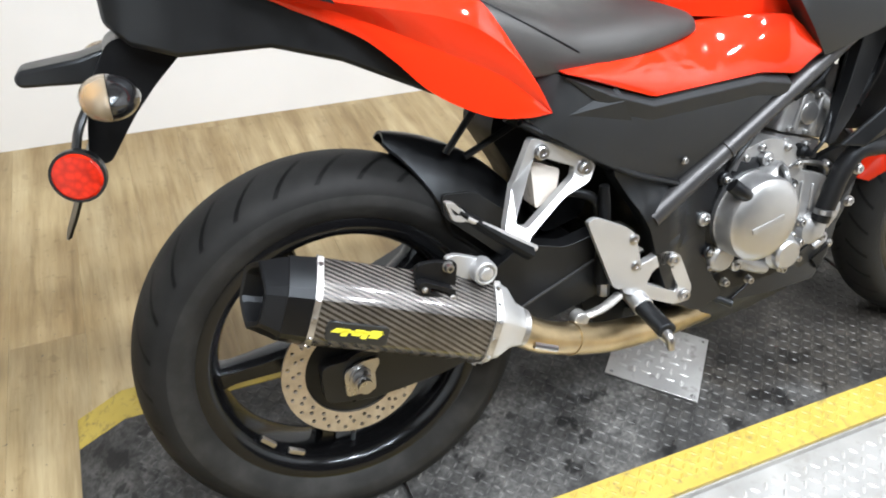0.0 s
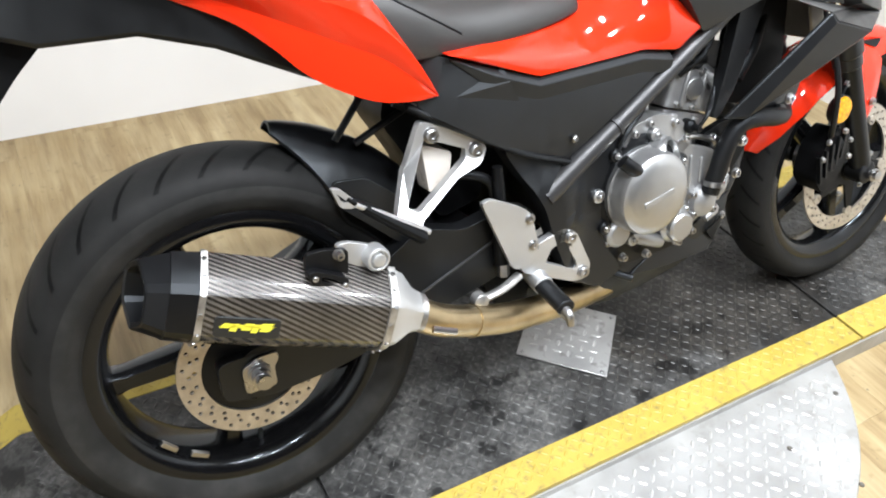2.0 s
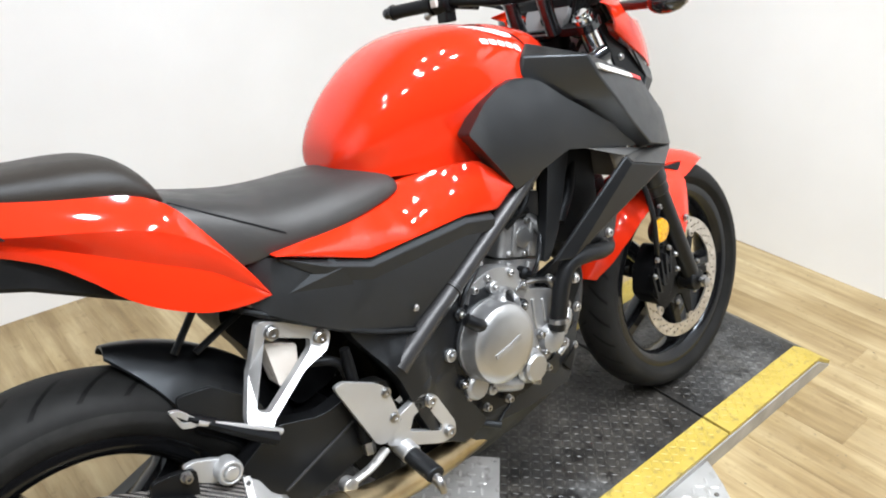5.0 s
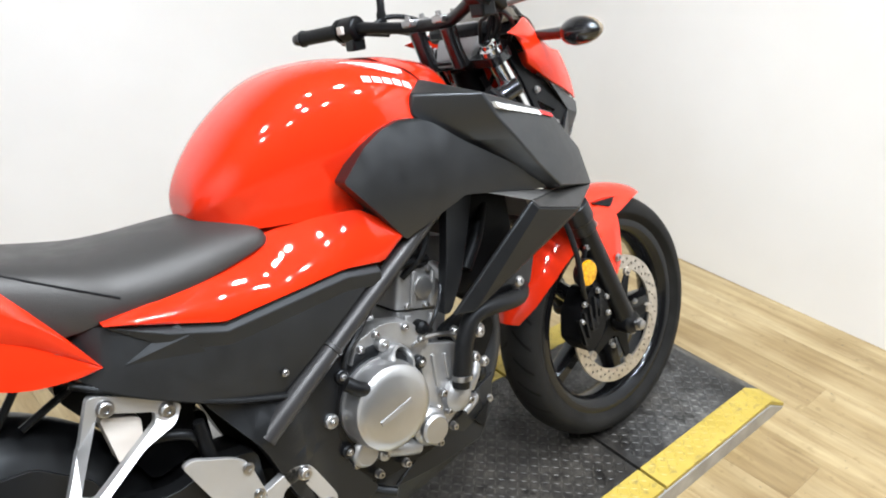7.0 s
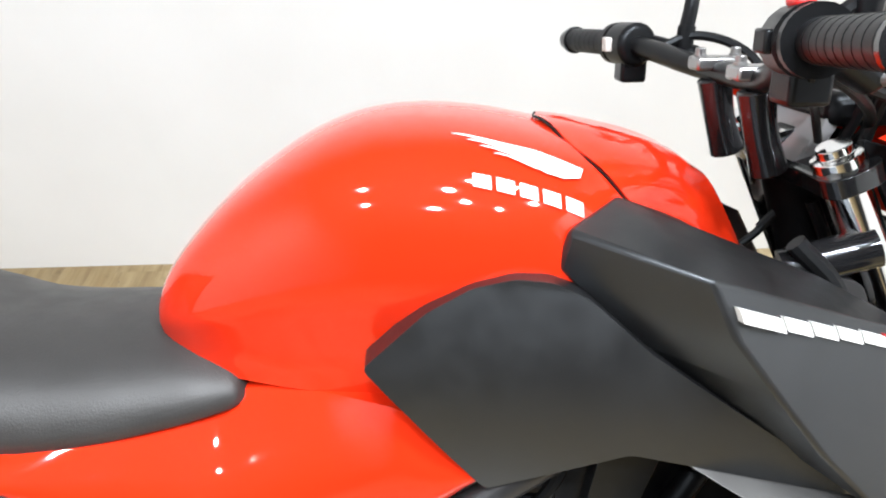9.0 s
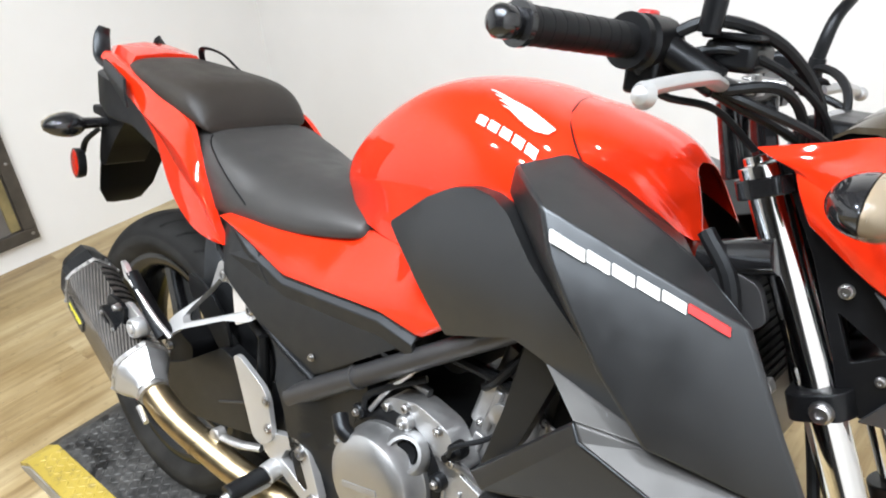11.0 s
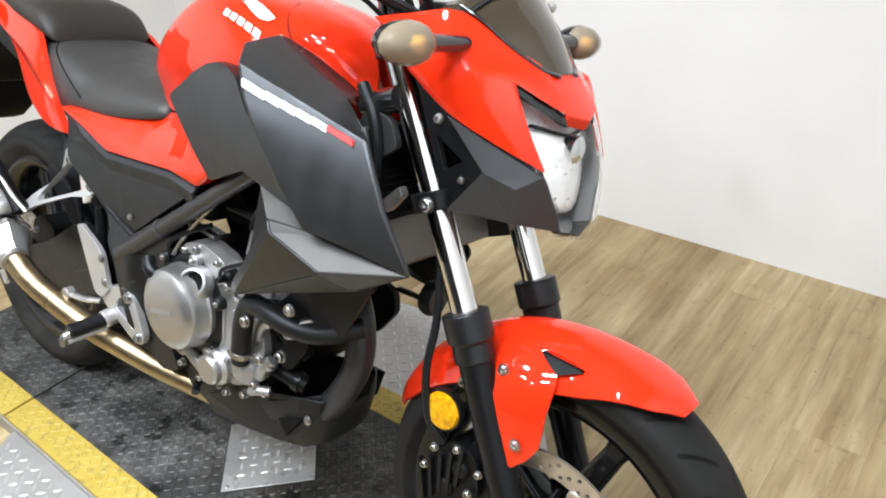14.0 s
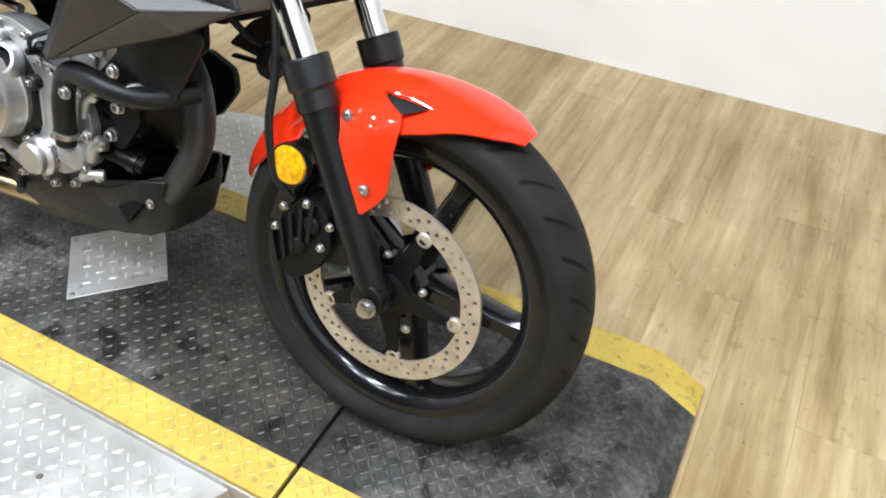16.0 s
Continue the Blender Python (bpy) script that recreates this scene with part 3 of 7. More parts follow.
def lugs(name, inside, x0, x1, y0, y1, z, pitch, material, parent, label, turn=0.0, size=(0.0082, 0.0036, 0.0014), near=lambda x, y: abs(x - 1.1) * 0.3 + abs(y + 0.35)):
    verts, faces, spots = [], [], []
    nx, ny = int((x1 - x0) / pitch) + 1, int((y1 - y0) / pitch) + 1
    for i in range(nx):
        for j in range(ny):
            x, y = x0 + (i + 0.5) * pitch, y0 + (j + 0.5) * pitch
            if inside(x, y):
                spots.append((x, y, turn + (math.pi / 4 if (i + j) % 2 else -math.pi / 4)))
    spots.sort(key=lambda p: near(p[0], p[1]))
    one = []
    lug(one, 0, 0, 0, 0, *size)
    lug_me = bpy.data.meshes.new("lug")
    lug_me.from_pydata(one, [], LUG_FACES)
    lug_me.materials.append(material)
    for x, y, a in spots[:300]:
        ob = new("lug", lug_me)
        ob.parent = parent
        ob.matrix_local = pose(x, y, z, 0, 0, math.degrees(a))
    if len(spots) <= 300:
        return None
    for x, y, a in spots[300:]:
        k = len(verts)
        lug(verts, x, y, z, a, *size)
        faces += [tuple(k + q for q in f) for f in LUG_FACES]
    me = bpy.data.meshes.new(name)
    me.from_pydata(verts, [], faces)
    me.materials.append(material)
    ob = new(name, me)
    ob.parent = parent
    return tagged(ob, label, kind="stuff")


def off_seam(x, y):
    return min(abs(x - SEAMS[1]), abs(x - SEAMS[2])) > 0.014 and PX0 + 0.1 < x < PX1 - 0.1


lugs("lug_field", lambda x, y: off_seam(x, y) and PY0 + STRIP + 0.008 < y < PY1 - STRIP - 0.008, PX0, PX1, PY0, PY1, PZ, 0.0172, DARK_LUG, platform, "raised tread lugs worn shiny")
lugs("stripe_lug_field", lambda x, y: off_seam(x, y) and not PY0 + STRIP - 0.008 < y < PY1 - STRIP + 0.008 and PY0 + 0.01 < y < PY1 - 0.01, PX0, PX1, PY0, PY1, PZ + 0.0006, 0.0172, YELLOW, platform, "raised tread lugs under yellow paint")

# round turntable plate below the platform
TC, TR, TZ = Vector((0.66, -0.02)), 0.622, -0.034
turntable = finish("turntable", lathed([(0.02, FLOOR), (TR, FLOOR), (TR, TZ - 0.003), (TR - 0.003, TZ), (0.02, TZ)], (TC.x, TC.y, 0), sides=96, axis="z"), LIGHT_PLATE)
tagged(turntable, "round turntable of bright silver tread plate", "turntable")
lugs("lug_field", lambda x, y: (Vector((x, y)) - TC).length < TR - 0.02 and not PY0 - 0.01 < y < PY1 + 0.01, TC.x - TR, TC.x + TR, TC.y - TR, TC.y + TR, TZ, 0.0245, LIGHT_LUG, turntable, "raised bright tread lugs", size=(0.0105, 0.0042, 0.0014))

for x, y in ((0.93, -0.43), (0.75, -0.47), (1.135, -0.375), (0.99, -0.55), (0.47, -0.52), (0.28, -0.45), (1.05, 0.33), (0.32, 0.4)):
    part("screw", lathed([(0.003, TZ + 0.0005), (0.0055, TZ + 0.0005), (0.0055, TZ + 0.002), (0.0045, TZ + 0.003), (0.002, TZ + 0.0025)], (x, y, 0), sides=12, axis="z"), RADIATOR, turntable, "dark round screw head")
# square bright patch plate screwed on the deck
patch = finish("patch_plate", boxed((-0.095, -0.095, 0), (0.095, 0.095, 0.003)), PATCH_PLATE, bevel=0.001)
patch.matrix_world = pose(0.691, -0.012, PZ + 0.0018, 0, 0, 45)
tagged(patch, "square silver tread plate screwed onto the dark deck", "metal plate")
lugs("lug_field", lambda x, y: abs(x) < 0.078 and abs(y) < 0.078, -0.095, 0.095, -0.095, 0.095, 0.003, 0.0245, LIGHT_LUG, patch, "raised bright tread lugs", turn=math.pi / 4, size=(0.0105, 0.0042, 0.0015))
for sx in (-1, 1):
    for sy in (-1, 1):
        bolt(patch, (sx * 0.084, sy * 0.084, 0.003), 0.005, 0.0025, axis="z", sgn=1, name="screw")

# vent panel on the west wall
vent = new("wall_vent")
vent.location = (X0, 0, 0)
tagged(vent, "dark steel framed wall vent with diamond wire mesh", "vent")
VY0, VY1, VZ0, VZ1 = -0.75, 0.235, 0.015, 1.05
part("back", boxed((0.001, VY0 + 0.02, VZ0 + 0.02), (0.004, VY1 - 0.02, VZ1 - 0.02)), VENT_BACK, vent)
for lo, hi in (((0.004, VY0, VZ0), (0.022, VY1, VZ0 + 0.045)), ((0.004, VY0, VZ1 - 0.045), (0.022, VY1, VZ1)), ((0.004, VY0, VZ0 + 0.045), (0.022, VY0 + 0.045, VZ1 - 0.045)), ((0.004, VY1 - 0.045, VZ0 + 0.045), (0.022, VY1, VZ1 - 0.045))):
    part("frame_bar", boxed(lo, hi), MESH_DARK, vent, bevel=0.002)
part("inner_slat", boxed((0.005, VY1 - 0.085, VZ0 + 0.05), (0.014, VY1 - 0.05, VZ1 - 0.05)), MESH_WOOD, vent, "weathered wooden strip", bevel=0.002)
verts, faces = [], []
def strand(a, b, w=0.0016):
    a, b = Vector(a), Vector(b)
    n = Vector((0, -(b - a).z, (b - a).y)).normalized() * w
    k = len(verts)
    for p in (a - n, a + n, b + n, b - n):
        verts.append((0.008, p.y, p.z))
    for p in (a - n, a + n, b + n, b - n):
        verts.append((0.0105, p.y, p.z))
    faces.extend([(k + 4, k + 5, k + 6, k + 7), (k, k + 3, k + 2, k + 1), (k, k + 1, k + 5, k + 4), (k + 2, k + 3, k + 7, k + 6), (k + 1, k + 2, k + 6, k + 5), (k + 3, k, k + 4, k + 7)])
MW, MH = 0.026, 0.012
for i in range(30):
    for j in range(70):
        y, z = VY0 + 0.05 + i * MW, VZ0 + 0.05 + j * MH
        if y + MW < VY1 - 0.085 and z + MH < VZ1 - 0.05:
            s = 1 if (i + j) % 2 else -1
            strand((0, y, z + (0 if s > 0 else MH)), (0, y + MW, z + (MH if s > 0 else 0)))
me = bpy.data.meshes.new("wire_mesh")
me.from_pydata(verts, [], faces)
me.materials.append(MESH_STEEL)
ob = new("wire_mesh", me)
ob.parent = vent
tagged(ob, "expanded diamond steel mesh", kind="stuff")
for z in (0.03, 0.3, 0.58, 0.86):
    bolt(vent, (0.022, VY1 - 0.02, z + 0.01), 0.006, 0.004, axis="x", sgn=1, name="screw")

# ---- motorcycle ----
bike = new("motorcycle")
bike.matrix_world = pose(0, -0.076, 0, -15, 0, 0)
tagged(bike, "red and black naked motorcycle leaning on its side stand", "motorcycle")
RAX, FAX = Vector((0.0, 0, 0.295)), Vector((1.38, 0, 0.278))


def tyre_profile(R, half, rim):
    """A tyre's closed section as (radius, y)."""
    pts = []
    for k in range(17):
        a = math.pi * (k / 16)
        y = -half * math.cos(a)
        s = math.sin(a)
        pts.append((R - (R - rim) * 0.62 * (1 - s ** 0.75), y))
    side = [(rim + (R - rim) * 0.3, half * 0.97), (rim + 0.012, half * 0.84), (rim, half * 0.72)]
    return pts + side + [(r, -y) for r, y in reversed(side)]


def disc_plate(c, r_out, r_in, ya, yb, rows, waves=0):
    holes = [circle(c.x, c.z, r_in, 60)]
    for n, r, hr, off in rows:
        for k in range(n):
            a = 2 * math.pi * (k + off) / n
            holes.append(circle(c.x + r * math.cos(a), c.z + r * math.sin(a), hr, 7))
    return cutout(circle(c.x, c.z, r_out, 72), holes, ya, yb)


def spoke(bm, c, ang, spread, r0, r1, w0, w1, d0, d1):
    """One tapered cast spoke, from the hub to the rim."""
    n = 7
    rings = []
    for i in range(n):
        t = i / (n - 1)
        r = r0 + (r1 - r0) * t
        a = ang + spread * t ** 0.8
        w = w0 + (w1 - w0) * t + 0.006 * max(0, t - 0.85) / 0.15
        d = d0 + (d1 - d0) * t
        u, v = Vector((math.cos(a), 0, math.sin(a))), Vector((-math.sin(a), 0, math.cos(a)))
        ctr = c + u * r
        sec = [(-1, -0.6), (-0.6, -1), (0.6, -1), (1, -0.6), (1, 0.6), (0.6, 1), (-0.6, 1), (-1, 0.6)]
        rings.append([bm.verts.new(ctr + v * (w * p) + Vector((0, d * q, 0))) for p, q in sec])
    for a, b in zip(rings, rings[1:]):
        for k in range(8):
            bm.faces.new((a[k], a[(k + 1) % 8], b[(k + 1) % 8], b[k]))
    bm.faces.new(rings[0])
    bm.faces.new(rings[-1])


def wheel(name, c, R, half, rim, material, phase, label):
    bm = bmesh.new()
    w = half * 0.78
    lathe(bm, [(rim + 0.006, -w), (rim + 0.006, -w + 0.006), (rim - 0.006, -w + 0.012), (rim - 0.016, -w * 0.5), (rim - 0.02, 0), (rim - 0.016, w * 0.5), (rim - 0.006, w - 0.012), (rim + 0.006, w - 0.006), (rim + 0.006, w),
               (rim - 0.006, w + 0.001), (rim - 0.02, w - 0.006), (rim - 0.03, w * 0.5), (rim - 0.034, 0), (rim - 0.03, -w * 0.5), (rim - 0.02, -w + 0.006), (rim - 0.006, -w - 0.001)], c, sides=96, closed=True)
    wh = part(name, bm, RIM_BLACK, bike, label, angle=40)
    part("hub", lathed([(0.018, -0.055), (0.05, -0.05), (0.052, -0.03), (0.042, -0.02), (0.042, 0.02), (0.052, 0.03), (0.05, 0.05), (0.018, 0.055)], c, sides=40), RIM_BLACK, wh)
    for k in range(5):
        bm = bmesh.new()
        spoke(bm, c, phase + 2 * math.pi * k / 5, 0.0, 0.036, rim - 0.024, 0.021, 0.0145, 0.026, 0.02)
        part("spoke", bm, RIM_BLACK, wh, angle=40)
    t = part("tyre", lathed(tyre_profile(R, half, rim), sides=120, closed=True), material, wh, "black rubber road tyre with slanted tread grooves", angle=60)
    t.location = c
    return wh


rear_wheel = wheel("rear_wheel", RAX, 0.305, 0.074, 0.218, TYRE_R, radians(184), "black cast alloy rear wheel with five spokes")
front_wheel = wheel("front_wheel", FAX, 0.286, 0.055, 0.222, TYRE_F, radians(66), "black cast alloy front wheel with five spokes")
# wheel weights clipped to the rear rim
for a in (222, 238):
    u = Vector((math.cos(radians(a)), 0, math.sin(radians(a))))
    wt = part("wheel_weight", boxed((-0.014, -0.004, -0.004), (0.014, 0.004, 0.004)), STEEL, rear_wheel, bevel=0.001)
    wt.matrix_local = Matrix.Translation(RAX + u * 0.186 + Vector((0, -0.045, 0))) @ pose(0, 0, 0, 0, 90 - a, 0)
part("valve_stem", tubed([RAX + Vector((0, -0.02, -0.188)), RAX + Vector((0, -0.03, -0.165))], 0.004, sides=8), STEEL, rear_wheel)

# discs
fd = part("brake_disc", disc_plate(FAX, 0.148, 0.117, -0.062, -0.0575, [(26, 0.139, 0.0036, 0), (26, 0.131, 0.0036, 0.4), (26, 0.1235, 0.0034, 0.75)]), DISC, front_wheel, "drilled steel brake disc", angle=30)
carrier = [(0.042 if k % 2 else 0.112, radians(65) + 2 * math.pi * k / 10) for k in range(10)]
pts = []
for r, a in carrier:
    for da in ((-0.055, 0.055) if r > 0.1 else (-0.2, 0.2)):
        pts.append((FAX.x + r * math.cos(a + da), FAX.z + r * math.sin(a + da)))
part("disc_carrier", cutout(pts, [circle(FAX.x, FAX.z, 0.03, 20)], -0.064, -0.058), DEEP_BLACK, front_wheel, bevel=0.0015)
for k in range(5):
    a = radians(65) + 2 * math.pi * k / 5
    part("disc_button", lathed([(0.0065, -0.058), (0.0115, -0.0575), (0.0115, -0.0632), (0.0095, -0.0645), (0.0068, -0.064)], (FAX.x + 0.111 * math.cos(a), 0, FAX.z + 0.111 * math.sin(a)), sides=18), DISC, fd)
    bolt(front_wheel, (FAX.x + 0.062 * math.cos(a + 0.5), -0.066, FAX.z + 0.062 * math.sin(a + 0.5)), 0.0065, 0.006)
part("hub_cover", lathed([(0.03, -0.05), (0.031, -0.064), (0.024, -0.068), (0.016, -0.069)], FAX, sides=32), DEEP_BLACK, front_wheel)
part("brake_disc", disc_plate(RAX, 0.11, 0.076, -0.096, -0.0915, [(24, 0.102, 0.0034, 0), (24, 0.093, 0.0034, 0.5), (24, 0.085, 0.0034, 0.25)]), DISC, rear_wheel, "drilled steel brake disc", angle=30)
part("disc_carrier", lathed([(0.03, -0.055), (0.078, -0.085), (0.08, -0.0915), (0.05, -0.098), (0.02, -0.1)], RAX, sides=36), SATIN_BLACK, rear_wheel)

# ---- fork ----
def fork_x(z):
    return 1.243 - (0.49 if z > 0.58 else 0.434) * (z - 0.58)


FY = 0.09
for s in (-1, 1):
    y = s * FY
    leg = part("fork_leg", tubed([(fork_x(0.265) + 0.004, y, 0.265), (fork_x(0.32) + 0.002, y, 0.32), (fork_x(0.45), y, 0.45), (fork_x(0.58), y, 0.58)], lambda t: 0.0215 + 0.004 * t, sides=20, smooth=False), SATIN_BLACK, bike, "satin black fork lower leg")
    part("axle_lug", lathed([(0.016, y - 0.022), (0.0255, y - 0.02), (0.0255, y + 0.02), (0.016, y + 0.022)], (FAX.x - 0.008, 0, FAX.z + 0.004), sides=24), SATIN_BLACK, leg, bevel=0.002)
    part("dust_boot", tubed([(fork_x(0.53), y, 0.53), (fork_x(0.555), y, 0.555), (fork_x(0.556), y, 0.556), (fork_x(0.592), y, 0.592)], lambda t: 0.0285 if t < 0.5 else 0.0325, sides=22, smooth=False), BLACK_PLASTIC, leg, bevel=0.002)
    part("stanchion", tubed([(fork_x(0.58), y, 0.58), (fork_x(0.922), y, 0.922)], 0.0188, sides=24, smooth=False), CHROME, leg, "polished chrome fork tube")
    part("fork_cap", tubed([(fork_x(0.918), y, 0.918), (fork_x(0.93), y, 0.93), (fork_x(0.931), y, 0.931), (fork_x(0.938), y, 0.938)], lambda t: 0.021 if t < 0.5 else 0.0145, sides=24, smooth=False), CHROME, leg, "polished fork cap", bevel=0.001)
axle = part("front_axle", lathed([(0.0095, -0.128), (0.0095, 0.128)], FAX, sides=6), STEEL, bike)
part("axle_nut", lathed([(0.0145, -0.118), (0.0145, -0.121), (0.0105, -0.122), (0.0105, -0.13), (0.005, -0.131)], FAX, sides=18), STEEL, axle)
lower_clamp = part("lower_triple_clamp", cutout(round_poly([(-0.118, -0.026), (0.118, -0.026), (0.118, 0.026), (0.05, 0.045), (-0.05, 0.045), (-0.118, 0.026)], 0.018), [], -0.013, 0.013), SATIN_BLACK, bike, bevel=0.004)
lower_clamp.matrix_local = Matrix.Translation((fork_x(0.73), 0, 0.73)) @ pose(0, 0, 0, 0, -22, 0) @ pose(0, 0, 0, 90, 0, 90)
for s in (-1, 1):
    bolt(bike, (fork_x(0.73) + 0.008, s * 0.117, 0.73), 0.011, 0.009, sgn=s, name="clamp_bolt")
upper_clamp = part("upper_triple_clamp", cutout(round_poly([(-0.116, -0.024), (0.116, -0.024), (0.116, 0.024), (0.05, 0.045), (-0.05, 0.045), (-0.116, 0.024)], 0.018), [], -0.009, 0.009), GLOSS_BLACK, bike, "glossy black upper fork bridge", bevel=0.004)
upper_clamp.matrix_local = Matrix.Translation((fork_x(0.912), 0, 0.912)) @ pose(0, 0, 0, 0, -22, 0) @ pose(0, 0, 0, 90, 0, 90)
part("steering_head", tubed([(1.155, 0, 0.70), (1.085, 0, 0.9)], 0.03, sides=20, smooth=False), DEEP_BLACK, bike)
part("steering_nut", tubed([(1.082, 0, 0.915), (1.072, 0, 0.938)], 0.016, sides=6, smooth=False), CHROME, bike)

# front brake caliper, hose and amber reflector on the near leg
cal = part("brake_caliper", cutout(round_poly([(1.205, 0.30), (1.235, 0.262), (1.275, 0.285), (1.305, 0.335), (1.295, 0.39), (1.255, 0.405), (1.215, 0.36)], 0.012), [], -0.102, -0.045), DEEP_BLACK, bike, "black two-piston brake caliper", bevel=0.005)
for k in range(5):
    part("caliper_fin", cutout(round_poly([(1.214 + 0.013 * k, 0.29 + 0.012 * k), (1.22 + 0.013 * k, 0.288 + 0.012 * k), (1.205 + 0.018 * k, 0.35 + 0.012 * k), (1.199 + 0.018 * k, 0.352 + 0.012 * k)], 0.002), [], -0.11, -0.1), SATIN_BLACK, cal, bevel=0.001)
part("piston_cap", lathed([(0.014, -0.1), (0.014, -0.106), (0.01, -0.109), (0.004, -0.109)], (1.25, 0, 0.325), sides=18), DEEP_BLACK, cal, bevel=0.001)
part("piston_cap", lathed([(0.014, -0.1), (0.014, -0.106), (0.01, -0.109), (0.004, -0.109)], (1.272, 0, 0.365), sides=18), DEEP_BLACK, cal, bevel=0.001)
for p in ((1.292, -0.108, 0.338), (1.266, -0.108, 0.398), (1.212, -0.105, 0.345), (1.225, -0.104, 0.38), (1.3, -0.1, 0.37)):
    bolt(cal, p, 0.0065, 0.007)
part("caliper_bracket", cutout(round_poly([(1.28, 0.30), (1.33, 0.31), (1.315, 0.42), (1.275, 0.41)], 0.01), [], -0.088, -0.076), SATIN_BLACK, cal, bevel=0.002)
part("brake_hose", tubed([(1.235, -0.1, 0.39), (1.215, -0.115, 0.43), (1.205, -0.118, 0.5), (1.2, -0.1, 0.57), (1.175, -0.075, 0.66), (1.13, -0.05, 0.78), (1.08, -0.05, 0.88)], 0.006, sides=10), CABLE, bike)
refl = part("side_reflector", lathed([(0.0265, -0.104), (0.0285, -0.106), (0.0285, -0.112), (0.026, -0.1165), (0.012, -0.1185)], (1.236, 0, 0.448), sides=32), AMBER, bike, "round amber side reflector")
part("reflector_cup", lathed([(0.012, -0.098), (0.029, -0.1), (0.0305, -0.104), (0.0305, -0.113), (0.0288, -0.113)], (1.236, 0, 0.448), sides=32), BLACK_PLASTIC, refl)
part("reflector_stay", tubed([(1.236, -0.1, 0.46), (1.25, -0.1, 0.49), (1.262, -0.095, 0.51)], 0.007, sides=8, flat=0.5), SATIN_BLACK, refl)
bolt(refl, (1.256, -0.1, 0.497), 0.008, 0.006)

# ---- front fender ----
EDGE_R = [(55, 0.3), (62, 0.298), (66, 0.293), (73, 0.281), (82, 0.258), (91, 0.244), (125, 0.246), (150, 0.268), (165, 0.292)]
HALF_W = [(58, 0.012), (61.5, 0.03), (66, 0.055), (73, 0.07), (84, 0.076), (140, 0.076), (155, 0.056), (163, 0.03)]


def along(table, x):
    """Reads a value off a table of (x, value) pairs."""
    if x <= table[0][0]:
        return table[0][1]
    for (xa, va), (xb, vb) in zip(table, table[1:]):
        if x <= xb:
            return va + (vb - va) * (x - xa) / (xb - xa)
    return table[-1][1]


def fender(a0, a1, r, n=34):
    rings = []
    for i in range(n + 1):
        a = a0 + (a1 - a0) * i / n
        w, er = along(HALF_W, a), along(EDGE_R, a)
        u = Vector((math.cos(radians(a)), 0, math.sin(radians(a))))
        ring = []
        for k in range(19):
            q = -1 + k / 9
            ring.append(FAX + u * (r - (r - er) * abs(q) ** 2.4) + Vector((0, w * q, 0)))
        for k in range(18, -1, -1):
            q = -1 + k / 9
            ring.append(FAX + u * (r - 0.003 - (r - er) * abs(q) ** 2.4) + Vector((0, w * q * 0.96, 0)))
        rings.append(ring)
    return loft(rings)


FEN_R = 0.309


def arm_depth(x, z):
    """Lies on the fender above its edge and flares outwards over the fork below it."""
    rho, a = math.hypot(x - FAX.x, z - FAX.z), math.degrees(math.atan2(z - FAX.z, x - FAX.x))
    er, w = along(EDGE_R, a), along(HALF_W, a)
    q = max(0.0, min(1.0, (FEN_R - rho) / (FEN_R - er)))
    return -w * q ** 0.417 - 0.003 * max(0.0, min(1.0, (0.562 - z) / 0.02)) - 0.021 * max(0.0, min(1.0, (0.575 - z) / 0.08)) * max(0.0, min(1.0, (1.42 - x) / 0.07))


fen = part("front_fender", fender(163, 60, FEN_R), RED, bike, "glossy red front fender", angle=50)
VENT = round_poly([(1.341, 0.5625), (1.376, 0.5475), (1.407, 0.5595)], 0.003)
for s in (-1, 1):
    rows = []
    for z, xa, xb in ((0.556, 1.283, 1.368), (0.548, 1.279, 1.374), (0.538, 1.279, 1.379), (0.524, 1.284, 1.381), (0.5, 1.296, 1.379), (0.47, 1.311, 1.378), (0.445, 1.324, 1.377), (0.425, 1.334, 1.366), (0.406, 1.342, 1.347)):
        rows.append([(x, arm_depth(x, z), z) for x in (xa + (xb - xa) * k / 12 for k in range(13))])
    bm = sheet(rows, 0.004, -s)
    br = part("fender_arm", bm, RED, fen, angle=50, bevel=0.0012)
    # uncut: black patch laid on the skin stands for shade inside the vent
    part("fender_vent_patch", panel(VENT, lambda x, z: arm_depth(x, z) - 0.0035, 0.006, side=-s, fine=0.008), DEEP_BLACK, br, "black triangular patch for the shade inside the vent")
    part("vent_lip", tubed([Vector((x, s * (-arm_depth(x, z) + 0.0008), z)) for x, z in ((1.336, 0.565), (1.355, 0.5655), (1.38, 0.5645), (1.412, 0.5605))], 0.0016, sides=6), RED, br)
    for p in ((1.305, 0.53), (1.349, 0.444)):
        bolt(br, (p[0], s * (0.002 - arm_depth(*p)), p[1]), 0.0085, 0.006, sgn=s)

